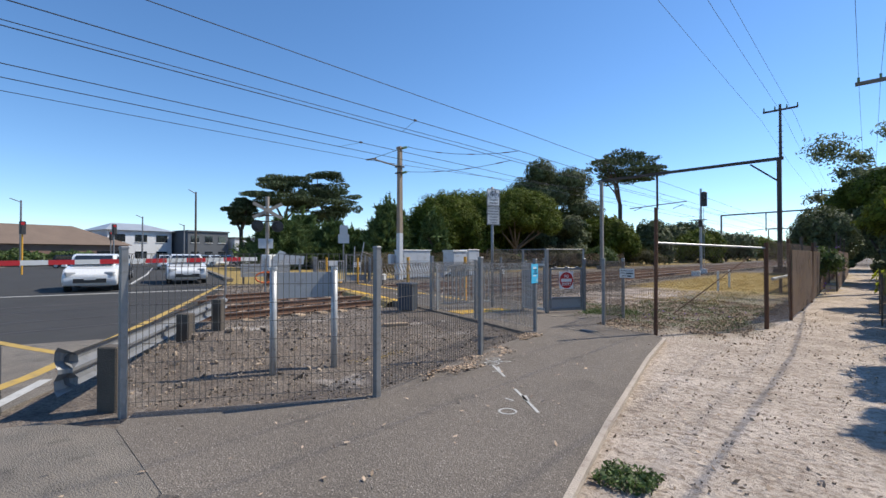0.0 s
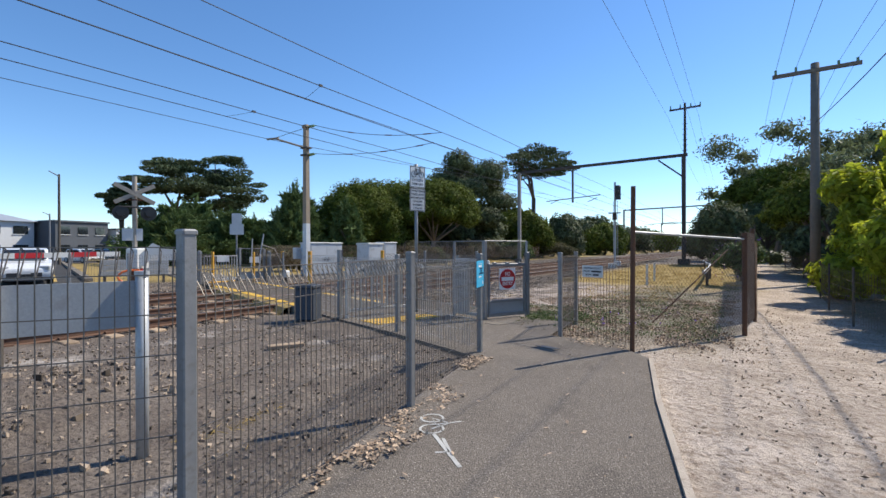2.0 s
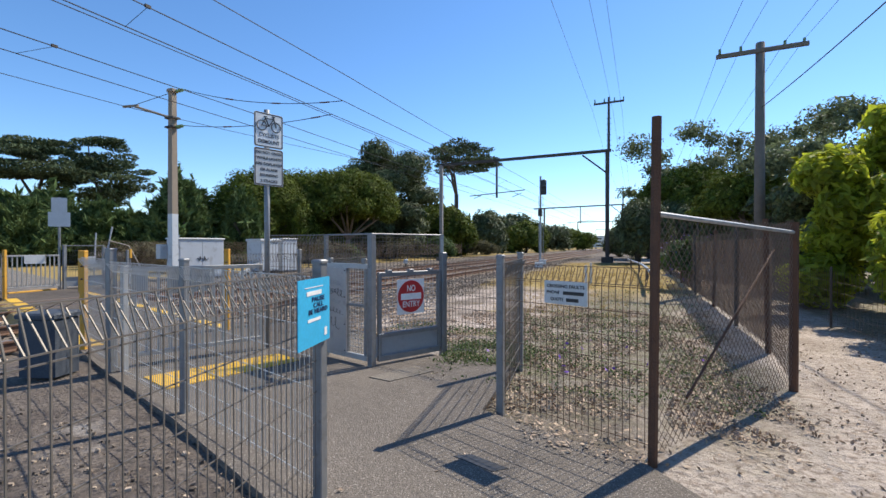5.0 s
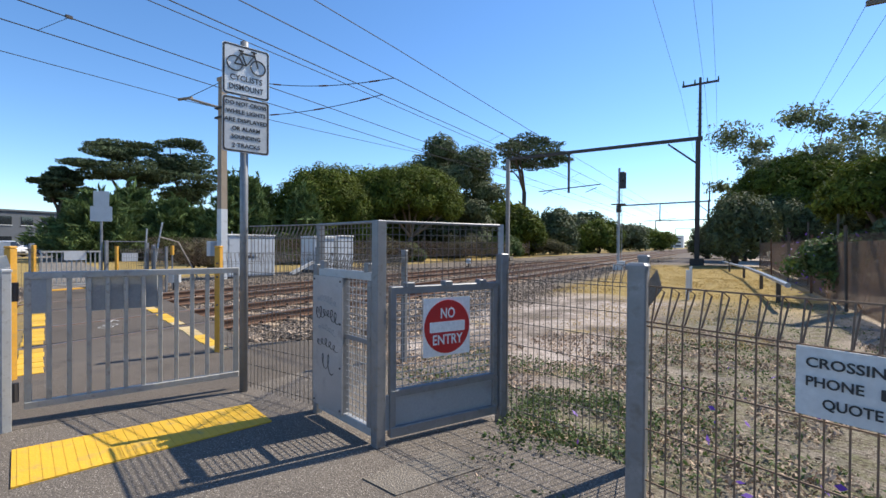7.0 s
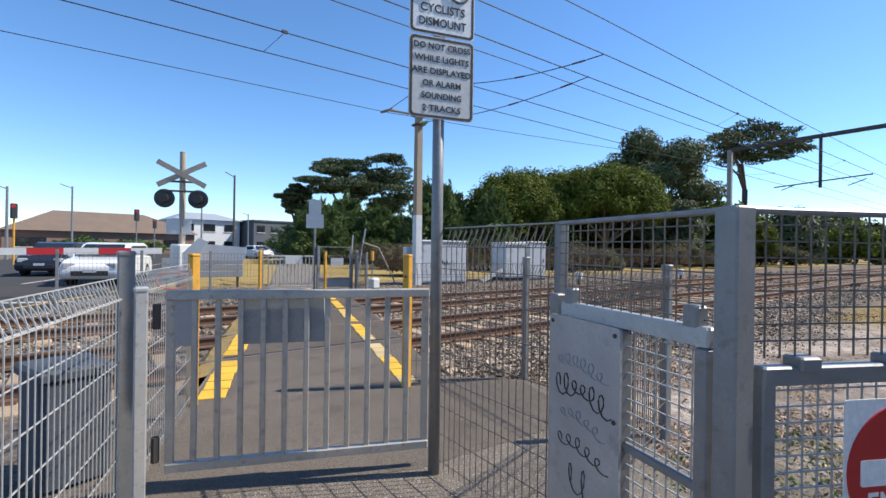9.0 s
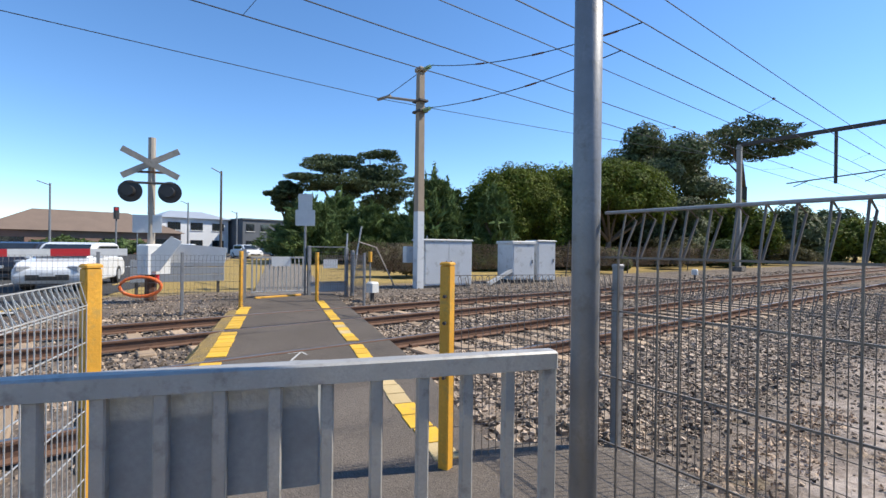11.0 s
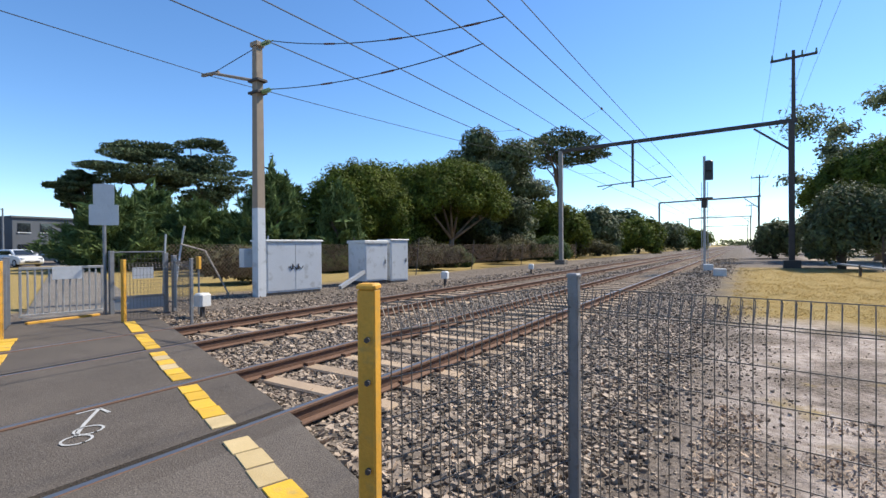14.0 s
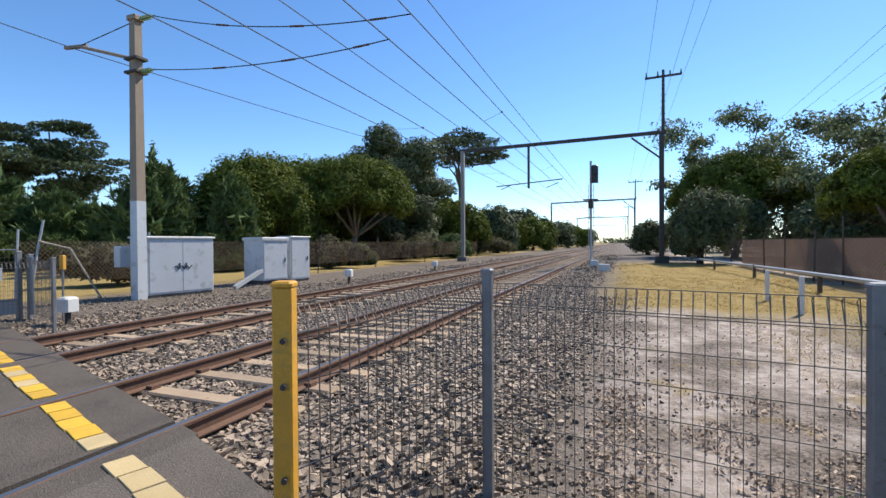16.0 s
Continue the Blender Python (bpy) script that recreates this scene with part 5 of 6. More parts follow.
for x, y in ((-18.7, 36.0), (-18.9, 27.0), (-18.95, 16.5)):
    tb = thing("track_box", "small white trackside junction box on a short leg", "junction box")
    part("body", Shape().box((x, y, 0.28), (0.28, 0.3, 0.3), 10, cham=0.04), M_WHITE, tb)
    part("leg", Shape().box((x, y, 0.0), (0.08, 0.08, 0.3)), M_DARKSTEEL, tb)


# ---- equipment cabinets ----
def cabinet(cx, cy, w, d, h, rz, label, doors=1, roof=0.06, legs=False):
    c = thing("equipment_cabinet", label, "cabinet", "trackside cabinets")
    z0 = 0.12 if legs else 0.05
    part("plinth", Shape().box((cx, cy, 0.0), (w * 0.96, d * 0.94, 0.22), rz), M_APRON if not legs else M_DARKSTEEL, c)
    part("body", Shape().box((cx, cy, z0 + h / 2), (w, d, h), rz, cham=0.015), M_CABINET, c)
    part("roof", Shape().box((cx, cy, z0 + h + roof / 2), (w + 0.1, d + 0.1, roof), rz, cham=0.025), M_CABTOP, c)
    m = pose(cx, cy, z0, 0, 0, rz)
    for i in range(doors):
        dw = (w - 0.08) / doors
        x0 = -w / 2 + 0.04 + dw * i
        dr = part("door", Shape().slab([(x0 + 0.012, 0.06), (x0 + dw - 0.012, 0.06), (x0 + dw - 0.012, h - 0.06), (x0 + 0.012, h - 0.06)], m @ Matrix.Translation((0, -d / 2 - 0.008, 0)), 0.016), M_CABINET, c)
        hx = x0 + dw - 0.1 if i % 2 == 0 else x0 + 0.1
        part("handle", Shape().box(tuple(m @ Vector((hx, -d / 2 - 0.03, h * 0.5))), (0.03, 0.03, 0.16), rz), M_DARKSTEEL, dr)
    return c, m


cb1, cm1 = cabinet(-21.15, 20.75, 2.0, 0.95, 1.62, 80, "large grey-painted steel equipment cabinet beside the mast", 2)
s = Shape()
for i in range(9):
    s.tube([cm1 @ Vector((-0.25 + 0.06 * i, -0.5, 0.78 + 0.05 * math.sin(i * 2.3))), cm1 @ Vector((-0.2 + 0.06 * i, -0.5, 0.76 + 0.06 * math.sin(i * 2.3 + 2)))], 0.014, 4)
part("scribble", s, M_BLACK, cb1)
part("meter_box", Shape().box((-21.9, 19.7, 1.15), (0.3, 0.35, 0.6), 80, cham=0.02), M_CABINET, cb1)
cabinet(-21.3, 24.9, 1.15, 1.1, 1.5, 80, "grey steel cabinet with a rust-stained roof on short legs", 1, 0.12, True)
cabinet(-21.1, 26.3, 1.0, 0.8, 1.7, 80, "tall narrow grey steel cabinet", 1, 0.05)
rp = thing("cable_ramp", "sloping galvanised cable tray beside the cabinet", "cable tray")
part("tray", Shape().tube([(-20.6, 22.6, 0.02), (-20.9, 24.2, 0.5)], 0.09, 4), M_GALV_L, rp)

# ---- level crossing signal with boom ----
CX, CY = -21.18, 11.36
cs = thing("crossing_signal", "level crossing signal with white crossbuck boards and twin flashing lamps", "crossing signal")
part("post", Shape().tube([(CX, CY, -0.1), (CX, CY, 4.12)], 0.085, 10), M_WEATHERED, cs)
fn = Vector((0.9, -0.35)).normalized()
fm2 = facing(CX + fn.x * 0.12, CY + fn.y * 0.12, 3.46, fn.x, fn.y)
for a in (28, -28):
    part("crossbuck_board", Shape().slab([(-0.72, -0.075), (0.72, -0.075), (0.72, 0.075), (-0.72, 0.075)], fm2 @ pose(0, -0.01 if a > 0 else 0.012, 0, 0, a, 0), 0.02), M_WEATHERED, cs)
part("lamp_bar", Shape().tube([fm2 @ Vector((-0.5, 0, -0.5)), fm2 @ Vector((0.5, 0, -0.5))], 0.03, 6), M_DARKSTEEL, cs)
for k in (-0.44, 0.44):
    lp = part("lamp_backboard", Shape().slab(circle(0.27, 28, k, -0.72), fm2, 0.03), M_BLACK, cs)
    part("lens_hood", Shape().tube([fm2 @ Vector((k, -0.02, -0.72)), fm2 @ Vector((k, -0.22, -0.72))], 0.13, 14), M_BLACK, lp)
part("cross_bar", Shape().tube([fm2 @ Vector((-0.35, 0.05, -0.22)), fm2 @ Vector((0.35, 0.05, -0.22))], 0.03, 6), M_RUST, cs)
part("plate", Shape().slab([(-0.4, -1.75), (0.25, -1.75), (0.25, -1.3), (-0.4, -1.3)], fm2 @ Matrix.Translation((0, 0.06, 0)), 0.02), M_SIGNG, cs)
part("mechanism_box", Shape().box((CX + 0.1, CY + 0.05, 1.05), (0.5, 0.6, 0.75), 20, cham=0.04), M_WHITE, cs)
part("counterweight_arm", Shape().slab([(-0.1, 0.75), (0.25, 0.75), (0.75, 1.5), (0.5, 1.62), (0.1, 1.2), (-0.1, 1.1)], facing(CX + 0.35, CY - 0.1, 0, 0.9, -0.35), 0.06), M_WHITE, cs)
part("second_arm", Shape().slab([(0, 0.95), (1.35, 0.95), (1.4, 1.35), (0.1, 1.45)], facing(CX - 0.1, CY + 0.4, 0, 0.9, -0.35), 0.06), M_SIGNG, cs)
part("base_column", Shape().tube([(CX, CY, 0), (CX, CY, 0.75)], 0.14, 8), M_RUST, cs)
bo = thing("boom_barrier", "lowered red-and-white striped boom barrier across the road", "boom barrier")
b0, b1_ = Vector((CX - 0.05, CY - 0.5, 1.22)), Vector((-21.9, 0.6, 1.1))
for i in range(14):
    p, q = b0.lerp(b1_, i / 14), b0.lerp(b1_, (i + 1) / 14)
    part("stripe", Shape().tube([p, q], 0.12, 4), M_RED if i % 2 else M_WHITE, bo)
hs = thing("orange_hose", "coiled orange conduit hose hanging at the signal base", "hose")
hp_ = [(CX + 0.35 + 0.45 * math.cos(a * math.tau / 16) * 0.3 - 0.0, CY - 0.25 + 0.42 * math.cos(a * math.tau / 16), 0.38 + 0.24 * math.sin(a * math.tau / 16)) for a in range(17)]
part("coil", Shape().tube(hp_, 0.04, 7), M_ORANGE, hs)
part("riser", Shape().tube([(CX + 0.3, CY + 0.1, 0.45), (CX + 0.25, CY + 0.12, 0.9), (CX + 0.2, CY + 0.1, 1.1)], 0.05, 7), M_RED, hs)

# ---- far side of the crossing ----
fence([(-19.2, 8.6), (-19.1, 10.2), (-18.95, 11.7), (-18.5, 12.75)], [1.25, 1.25, 1.25, 1.25], "distant grey welded-wire fence beyond the tracks", pitch=0.08, ends=(True, False))
g2, *_ = bar_gate((-20.42, 13.6), (-20.2, 14.98), 1.12, 13, "far grey pedestrian gate with upright bars")
part("name_plate", Shape().slab(rounded(0.5, 0.26, 0.03), facing(-20.26, 14.35, 0.98, 0.98, -0.2), 0.01), M_SIGNG, g2)
part("yellow_strip", Shape().box((-20.28, 14.3, 0.02), (0.1, 1.35, 0.05), 9, cham=0.01), M_YELLOW, g2)
fpst = thing("gate_post", "grey steel posts of the far pedestrian gate", "post")
post(fpst, -20.45, 13.42, 1.32, 0.1)
post(fpst, -20.15, 13.3, 1.28, 0.08)
fence([(-18.45, 12.85), (-20.4, 13.36)], [1.25, 1.25], "short grey mesh fence beside the far gate", pitch=0.08, ends=(False, False))
e2 = thing("far_emergency_gate", "far grey emergency gate with mesh and notice plates", "gate")
FA, FB = (-20.35, 15.2), (-20.08, 16.25)
for q_, h in ((FA, 1.42), (FB, 1.36), ((-19.98, 16.4), 1.3)):
    post(e2, q_[0], q_[1], h, 0.09)
weld_mesh(e2, FA, FB, 1.4, 0.35, 0.07, roll=False)
part("top_bar", Shape().tube([(*FA, 1.4), (*FB, 1.4)], 0.015, 6), M_GALV, e2)
part("rail", Shape().box((-20.2, 15.72, 0.36), (0.05, 1.05, 0.05), -14), M_GALV, e2)
part("kick_plate", Shape().slab([(-0.52, 0.08), (0.52, 0.08), (0.52, 0.34), (-0.52, 0.34)], pose(-20.2, 15.72, 0, 0, 0, 75.6), 0.02), M_GREYBOARD, e2)
part("notice", Shape().slab([(-0.2, 0.78), (0.22, 0.78), (0.22, 1.04), (-0.2, 1.04)], facing(-20.12, 15.75, 0, 0.97, -0.25), 0.02), M_SIGNG, e2)
part("side_plate", Shape().slab([(-0.12, 0.05), (0.12, 0.05), (0.12, 1.25), (-0.12, 1.25)], pose(-19.85, 16.36, 0, 0, 0, -15), 0.02), M_GREYBOARD, e2)
fence([(-18.62, 14.75), (-18.46, 15.97), (-19.95, 16.42)], [1.26, 1.25, 1.28], "grey mesh fence panels by the far yellow post", pitch=0.06, ends=(False, False))
post(thing("fence_post", "slim pale grey end post of the far mesh fence", "post"), -18.46, 15.97, 1.25, 0.05, M_GALV_L)
yt = thing("flag_post", "thin grey post with a yellow top section", "post")
part("shaft", Shape().tube([(-19.35, 16.65, -0.1), (-19.35, 16.65, 1.0)], 0.025, 6), M_GALV, yt)
part("yellow_top", Shape().box((-19.35, 16.65, 1.13), (0.1, 0.08, 0.3), 10, cham=0.01), M_YELLOW, yt)
s2 = thing("far_sign", "grey backs of two crossing signs on a pole beyond the tracks", "sign")
part("pole", Shape().tube([(-20.42, 15.1, -0.1), (-20.42, 15.1, 2.95)], 0.035, 8), M_GALV, s2)
for z, w, h in ((2.7, 0.40, 0.46), (2.24, 0.56, 0.46)):
    part("plate", Shape().slab(rounded(w, h, 0.03), facing(-20.42 + 0.04, 15.1 - 0.02, z, 0.8, -0.55), 0.006), M_SIGNG, s2)
hb = thing("grey_barrier_boards", "stacked grey barrier boards on short posts beside the road", "barrier")
for i in range(3):
    part("board", Shape().box((-23.1, 12.3, 0.42 + 0.22 * i), (2.45, 0.05, 0.205), 80.5, cham=0.01), M_GREYBOARD, hb)
for k in (-1.0, 1.0):
    part("post", Shape().box((-23.16 + k * 0.18, 12.3 + k * 1.05, 0.45), (0.08, 0.08, 1.1), 80), M_TIMBER, hb)

pf = thing("park_chain_fence", "leaning brown chain-link fence along the park edge", "fence")
PFP = [(-22.9, 17.6), (-23.1, 21), (-23.2, 26), (-23.3, 31), (-23.2, 37), (-23.2, 45), (-23.4, 60)]
for i, (x, y) in enumerate(PFP):
    part("post", Shape().tube([(x, y, -0.1), (x + 0.15 * (i % 2), y + (0.35 if i % 3 == 1 else 0.1), 1.9)], 0.03, 6), M_GALV_L if i < 2 else M_TIMBER, pf)
for a, b in zip(PFP[:-1], PFP[1:]):
    chain_link(pf, a, b, 0.45, 1.6, cell=0.13, r=0.005)
lp_ = thing("leaning_pipe_frame", "bent pale pipe frame leaning by the cabinet", "pipe frame")
part("pipe", Shape().tube([(-22.3, 17.6, -0.05), (-22.5, 17.9, 1.3), (-22.4, 18.0, 2.15)], 0.03, 6), M_GALV_L, lp_)
part("brace", Shape().tube([(-22.45, 17.9, 1.6), (-22.2, 18.5, 1.4), (-21.9, 19.1, 0.0)], 0.025, 6), M_WEATHERED, lp_)

# rails of the verge beside the right-hand track
vp = thing("verge_rail", "low pale timber rail on short posts beside the dry grass", "rail")
part("rail", Shape().tube([(-2.9, 20.5, 0.55), (-3.0, 26, 0.5), (-3.2, 32, 0.45), (-4.1, 43, 0.4)], 0.06, 6), M_GALV_L, vp)
for x, y in ((-2.9, 22.5), (-3.0, 27), (-3.3, 33), (-3.8, 39)):
    part("post", Shape().box((x, y, 0.2), (0.1, 0.1, 0.6)), M_TIMBER, vp)
for x, y in ((-4.9, 22.0), (-4.95, 24.3)):
    st = thing("marker_stake", "short white marker stake in the grass", "stake")
    part("stake", Shape().box((x, y, 0.3), (0.08, 0.08, 0.9), 10, cham=0.01), M_WHITE, st)

# ---- trees ----
def crown(name, blobs, leaf, count, material, parent, seed, flat=1.0, spray=0.0, label="", core=True, airy=False):
    """Leaf clumps over uneven blobs (x, y, z, rx, ry, rz): small tilted leaf sprays near their skins, with gaps."""
    rs = np.random.RandomState(seed)
    vol = np.array([b[3] * b[4] + b[4] * b[5] + b[3] * b[5] for b in blobs])
    per = np.maximum(8, (count * vol / vol.sum()).astype(int))
    Q = []
    for (x, y, z, a, b, c, *way), n in zip(blobs, per):
        n_in = int(n * 0.14) if core else 0
        d = rs.randn(n, 3)
        d /= np.linalg.norm(d, axis=1)[:, None]
        lump = np.array([noise.noise(Vector((p[0] * 2.3 + x, p[1] * 2.3 + y, p[2] * 2.3 + z))) for p in d])
        r = (1 + 0.32 * lump) * (0.62 + 0.42 * rs.rand(n) ** 0.45)
        r[:n_in] *= 0.62
        if airy:
            r = (1 + 0.5 * lump) * (0.2 + 1.0 * rs.rand(n))
        p = d * r[:, None] * (a, b, c) + (x, y, z)
        big = np.ones(n)
        big[:n_in] = 2.6
        keep = (lump > -0.42) | (rs.rand(n) < 0.5)
        p, d, big = p[keep], d[keep], big[keep]
        n = len(p)
        nrm = d + (0.45 if core else 0.75) * rs.randn(n, 3)
        nrm[:, 2] += 0.2
        nrm /= np.linalg.norm(nrm, axis=1)[:, None]
        t = np.cross(nrm, rs.randn(n, 3))
        if spray:
            t = t * 0.6 + d * spray
            t[:, 2] += 0.25 * spray
        if way:
            t = np.array(way)[None] + 0.55 * rs.randn(n, 3)
        t /= np.linalg.norm(t, axis=1)[:, None]
        s = np.cross(nrm, t)
        L = leaf * (big * (0.6 + 0.8 * rs.rand(n)))[:, None]
        w = 0.42 if not spray else 0.26
        Q.append(np.stack([p - t * L, p + s * L * w + nrm * L * 0.12, p + t * L * 1.1, p - s * L * w + nrm * L * 0.12], 1))
    V = np.concatenate(Q).reshape(-1, 3)
    k = len(V) // 4
    F = np.arange(k * 4).reshape(k, 4)
    me = bpy.data.meshes.new(name)
    me.from_pydata(V.tolist(), [], F.tolist())
    me.materials.append(material)
    o = new(name, me)
    o.parent = parent
    if label:
        o["label"] = label
    return o


def limbs(parent, base, tops, r, material, wig=0.25, seed=0, high=0.45):
    rg = random.Random(seed)
    base = Vector(base)
    s = Shape()
    mean = sum((Vector(t) for t in tops), Vector()) / len(tops)
    fork = base.lerp(Vector((base.x * 0.6 + mean.x * 0.4, base.y * 0.6 + mean.y * 0.4, base.z * (1 - high) + mean.z * high)), 0.85)
    s.tube([base - Vector((0, 0, 0.3)), base.lerp(fork, 0.5) + Vector((rg.uniform(-wig, wig), rg.uniform(-wig, wig), 0)), fork], r, 8, r * 0.72)
    for t in tops:
        t = Vector(t)
        a = fork.lerp(t, 0.45) + Vector((rg.uniform(-wig, wig), rg.uniform(-wig, wig), rg.uniform(0, wig)))
        s.tube([fork - Vector((0, 0, 0.15)), a, t], r * 0.5, 6, r * 0.12)
        for _ in range(2):
            e = a.lerp(t, 0.4) + Vector((rg.uniform(-1, 1), rg.uniform(-1, 1), rg.uniform(0.2, 0.9))) * (t - fork).length * 0.3
            s.tube([a.lerp(t, 0.2), e], r * 0.2, 5, r * 0.06)
    return part("trunk", s, material, parent, smooth=True)


def tree(kind, x, y, top, base, width, seed, label, leaf=0.3, count=9000, material=None, bark=None, trunk=0.3):
    """kind: dome, tall, umbrella, conifer, shrub, open."""
    t = thing("tree" if kind not in ("shrub",) else "shrub", label, "tree" if kind != "shrub" else "shrub", "trees")
    rg = random.Random(seed)
    R, H = width / 2, top - base
    blobs = []
    flat, spray = 1.0, 0.0
    if kind in ("dome", "shrub"):
        n = 22 if kind == "dome" else 9
        for i in range(n):
            a, q = i * 2.4 + rg.random(), math.sqrt((i + 0.4) / n)
            blobs.append((x + math.cos(a) * R * 0.68 * q, y + math.sin(a) * R * 0.68 * q, base + H * (0.70 - (0.12 + 0.5 * rg.random()) * q), R * rg.uniform(0.25, 0.42), R * rg.uniform(0.25, 0.42), H * rg.uniform(0.2, 0.3)))
    elif kind == "tall":
        for i in range(16):
            u = i / 15
            a = i * 2.4
            w = R * (0.85 - 0.45 * abs(u - 0.5))
            blobs.append((x + math.cos(a) * w * 0.75, y + math.sin(a) * w * 0.75, base + H * (0.08 + 0.84 * u), R * rg.uniform(0.3, 0.46), R * rg.uniform(0.3, 0.46), H * rg.uniform(0.09, 0.15)))
    elif kind == "tea":
        for i in range(46):
            e, a = math.asin(0.02 + 0.97 * (i + 0.5) / 46), i * 2.4 + rg.uniform(-0.2, 0.2)
            k = R * rg.uniform(0.17, 0.26)
            q = rg.uniform(0.72, 0.86)
            blobs.append((x + math.cos(a) * math.cos(e) * R * q, y + math.sin(a) * math.cos(e) * R * q, base + H * (0.16 + 0.68 * math.sin(e)), k, k, H * rg.uniform(0.13, 0.19)))
        blobs += [(x + R * 0.3 * math.cos(i), y + R * 0.3 * math.sin(i), base + H * 0.38, R * 0.45, R * 0.45, H * 0.3) for i in range(3)]
    elif kind == "bush":
        for i in range(34):
            a, q, u = i * 2.4 + rg.random(), math.sqrt(rg.random()), rg.random()
            w = R * (0.92 - 0.55 * u * u)
            k = R * rg.uniform(0.12, 0.30)
            blobs.append((x + math.cos(a) * w * q, y + math.sin(a) * w * q, base + H * (0.08 + 0.84 * u), k, k, k * rg.uniform(0.6, 1.1)))
    elif kind == "umbrella":
        for tier in range(5):
            u = 0.10 + 0.19 * tier
            w = R * (0.70, 1.0, 0.92, 0.72, 0.42)[tier]
            for i in range(12 - tier):
                a, q = i * math.tau / (12 - tier) + tier + rg.uniform(-0.3, 0.3), rg.uniform(0.25, 0.85)
                k = R * rg.uniform(0.16, 0.34)
                blobs.append((x + math.cos(a) * w * q, y + math.sin(a) * w * q, base + H * (u + 0.10 * (1 - q) + rg.uniform(-0.13, 0.13)), k, k * rg.uniform(0.6, 1.1), H * rg.uniform(0.04, 0.09), math.cos(a) * 0.7, math.sin(a) * 0.7, 0.12))
    elif kind == "conifer":
        spray = 1.0
        for i in range(110):
            u = rg.random() ** 1.3 if i < 100 else 0.97
            a = i * 2.4 + rg.uniform(-0.3, 0.3)
            w = R * (1 - 0.80 * u) * rg.uniform(0.7, 1.12)
            rise = rg.uniform(0.30, 0.75) + 0.5 * u
            for q in (0.30, 0.58, 0.84, 1.06):
                m_ = R * (0.15 - 0.085 * q) + 0.05
                blobs.append((x + math.cos(a) * w * q, y + math.sin(a) * w * q, min(top, base + H * 0.80 * u + w * rise * q * 0.55), m_, m_, m_ * 0.75, math.cos(a) * 0.8, math.sin(a) * 0.8, rise * 0.75))
        for i in range(9):
            a, q = i * 2.4, R * 0.55 * math.sqrt(i / 9)
            for u in (0.0, 0.35, 0.7, 1.0):
                blobs.append((x + math.cos(a) * q, y + math.sin(a) * q, top - H * 0.05 * i - H * 0.2 * (1 - u), 0.34 * (1.15 - u), 0.34 * (1.15 - u), H * 0.06, 0.1, 0.0, 1.0))
        blobs += [(x, y, base + H * (0.1 + 0.13 * i), R * (0.6 - 0.09 * i), R * (0.6 - 0.09 * i), H * 0.12) for i in range(5)]
    else:
        for i in range(26):
            a, q = i * 2.4 + rg.random(), math.sqrt((i + 0.3) / 26)
            k = R * rg.uniform(0.12, 0.27)
            blobs.append((x + math.cos(a) * R * 0.9 * q, y + math.sin(a) * R * 0.9 * q, base + H * rg.uniform(0.12, 0.95) * (1.05 - 0.3 * q), k, k, k * rg.uniform(0.5, 0.8)))
    crown("crown", blobs, leaf, count, material, t, seed, flat, spray, core=kind not in ("umbrella", "open"), airy=kind == "open")
    rg.shuffle(blobs)
    tops = [(b[0], b[1], b[2]) for b in blobs[:7]]
    if kind != "shrub":
        limbs(t, (x, y, 0), tops[:4] if kind == "umbrella" else tops, trunk, bark or M_BARK, 0.9 if kind == "umbrella" else 0.3, seed, 0.75 if kind == "umbrella" else 0.45)
    return t


TEA = "rounded green tea tree with dense clipped crown and grey limbs"
tree("tea", -33.4, 37.6, 8.3, 1.0, 9.8, 11, TEA, 0.11, 46000, M_OLIVE)
tree("tea", -29.6, 44.3, 9.0, 3.4, 11.4, 12, TEA, 0.11, 44000, M_OLIVE, M_GUMBARK)
tree("tea", -35.5, 45.0, 9.5, 0.8, 11.6, 15, TEA, 0.13, 30000, M_OLIVE)
tree("tall", -30.6, 55.3, 12.9, 0.8, 11.4, 13, "tall dark broadleaf tree with an uneven crown", 0.17, 40000, M_DARKLEAF)
tree("umbrella", -33.1, 86.4, 19.9, 14.6, 15.5, 14, "tall umbrella pine with bare forked trunk", 0.26, 10500, M_PINE, None, 0.55)
for i, (x, y, tp, w) in enumerate(((-26.9, 65.4, 7.4, 7.4), (-25.8, 78.2, 7.9, 7.2), (-24.4, 98.9, 7.2, 10.0), (-25, 125, 7.6, 13), (-24, 160, 7.5, 18), (-30, 108, 9.5, 13), (-31, 70, 8.5, 10), (-36, 62, 9, 12))):
    tree("dome", x, y, tp, 0.2, w, 21 + i, "dark rounded tree beside the tracks", 0.2 + 0.04 * i, 11000, M_DARKLEAF if i % 2 else M_OLIVE)
for i, (x, y, tp, w) in enumerate(((-32.2, 28.6, 6.7, 5.6), (-35.3, 31.0, 7.2, 6.4), (-37.5, 34, 7.0, 7), (-44.5, 25.4, 5.6, 7.6), (-46.5, 28.6, 6.5, 8.6), (-43.0, 30.0, 5.4, 7.0), (-41.5, 31.5, 4.6, 5.5), (-29.5, 31.5, 5.6, 4.4), (-50.5, 26.5, 5.2, 7.5))):
    tree("conifer", x, y, tp, 0.0, w, 31 + i, "dense dark green cypress with feathery sprays", 0.17, 26000, M_CYPRESS)
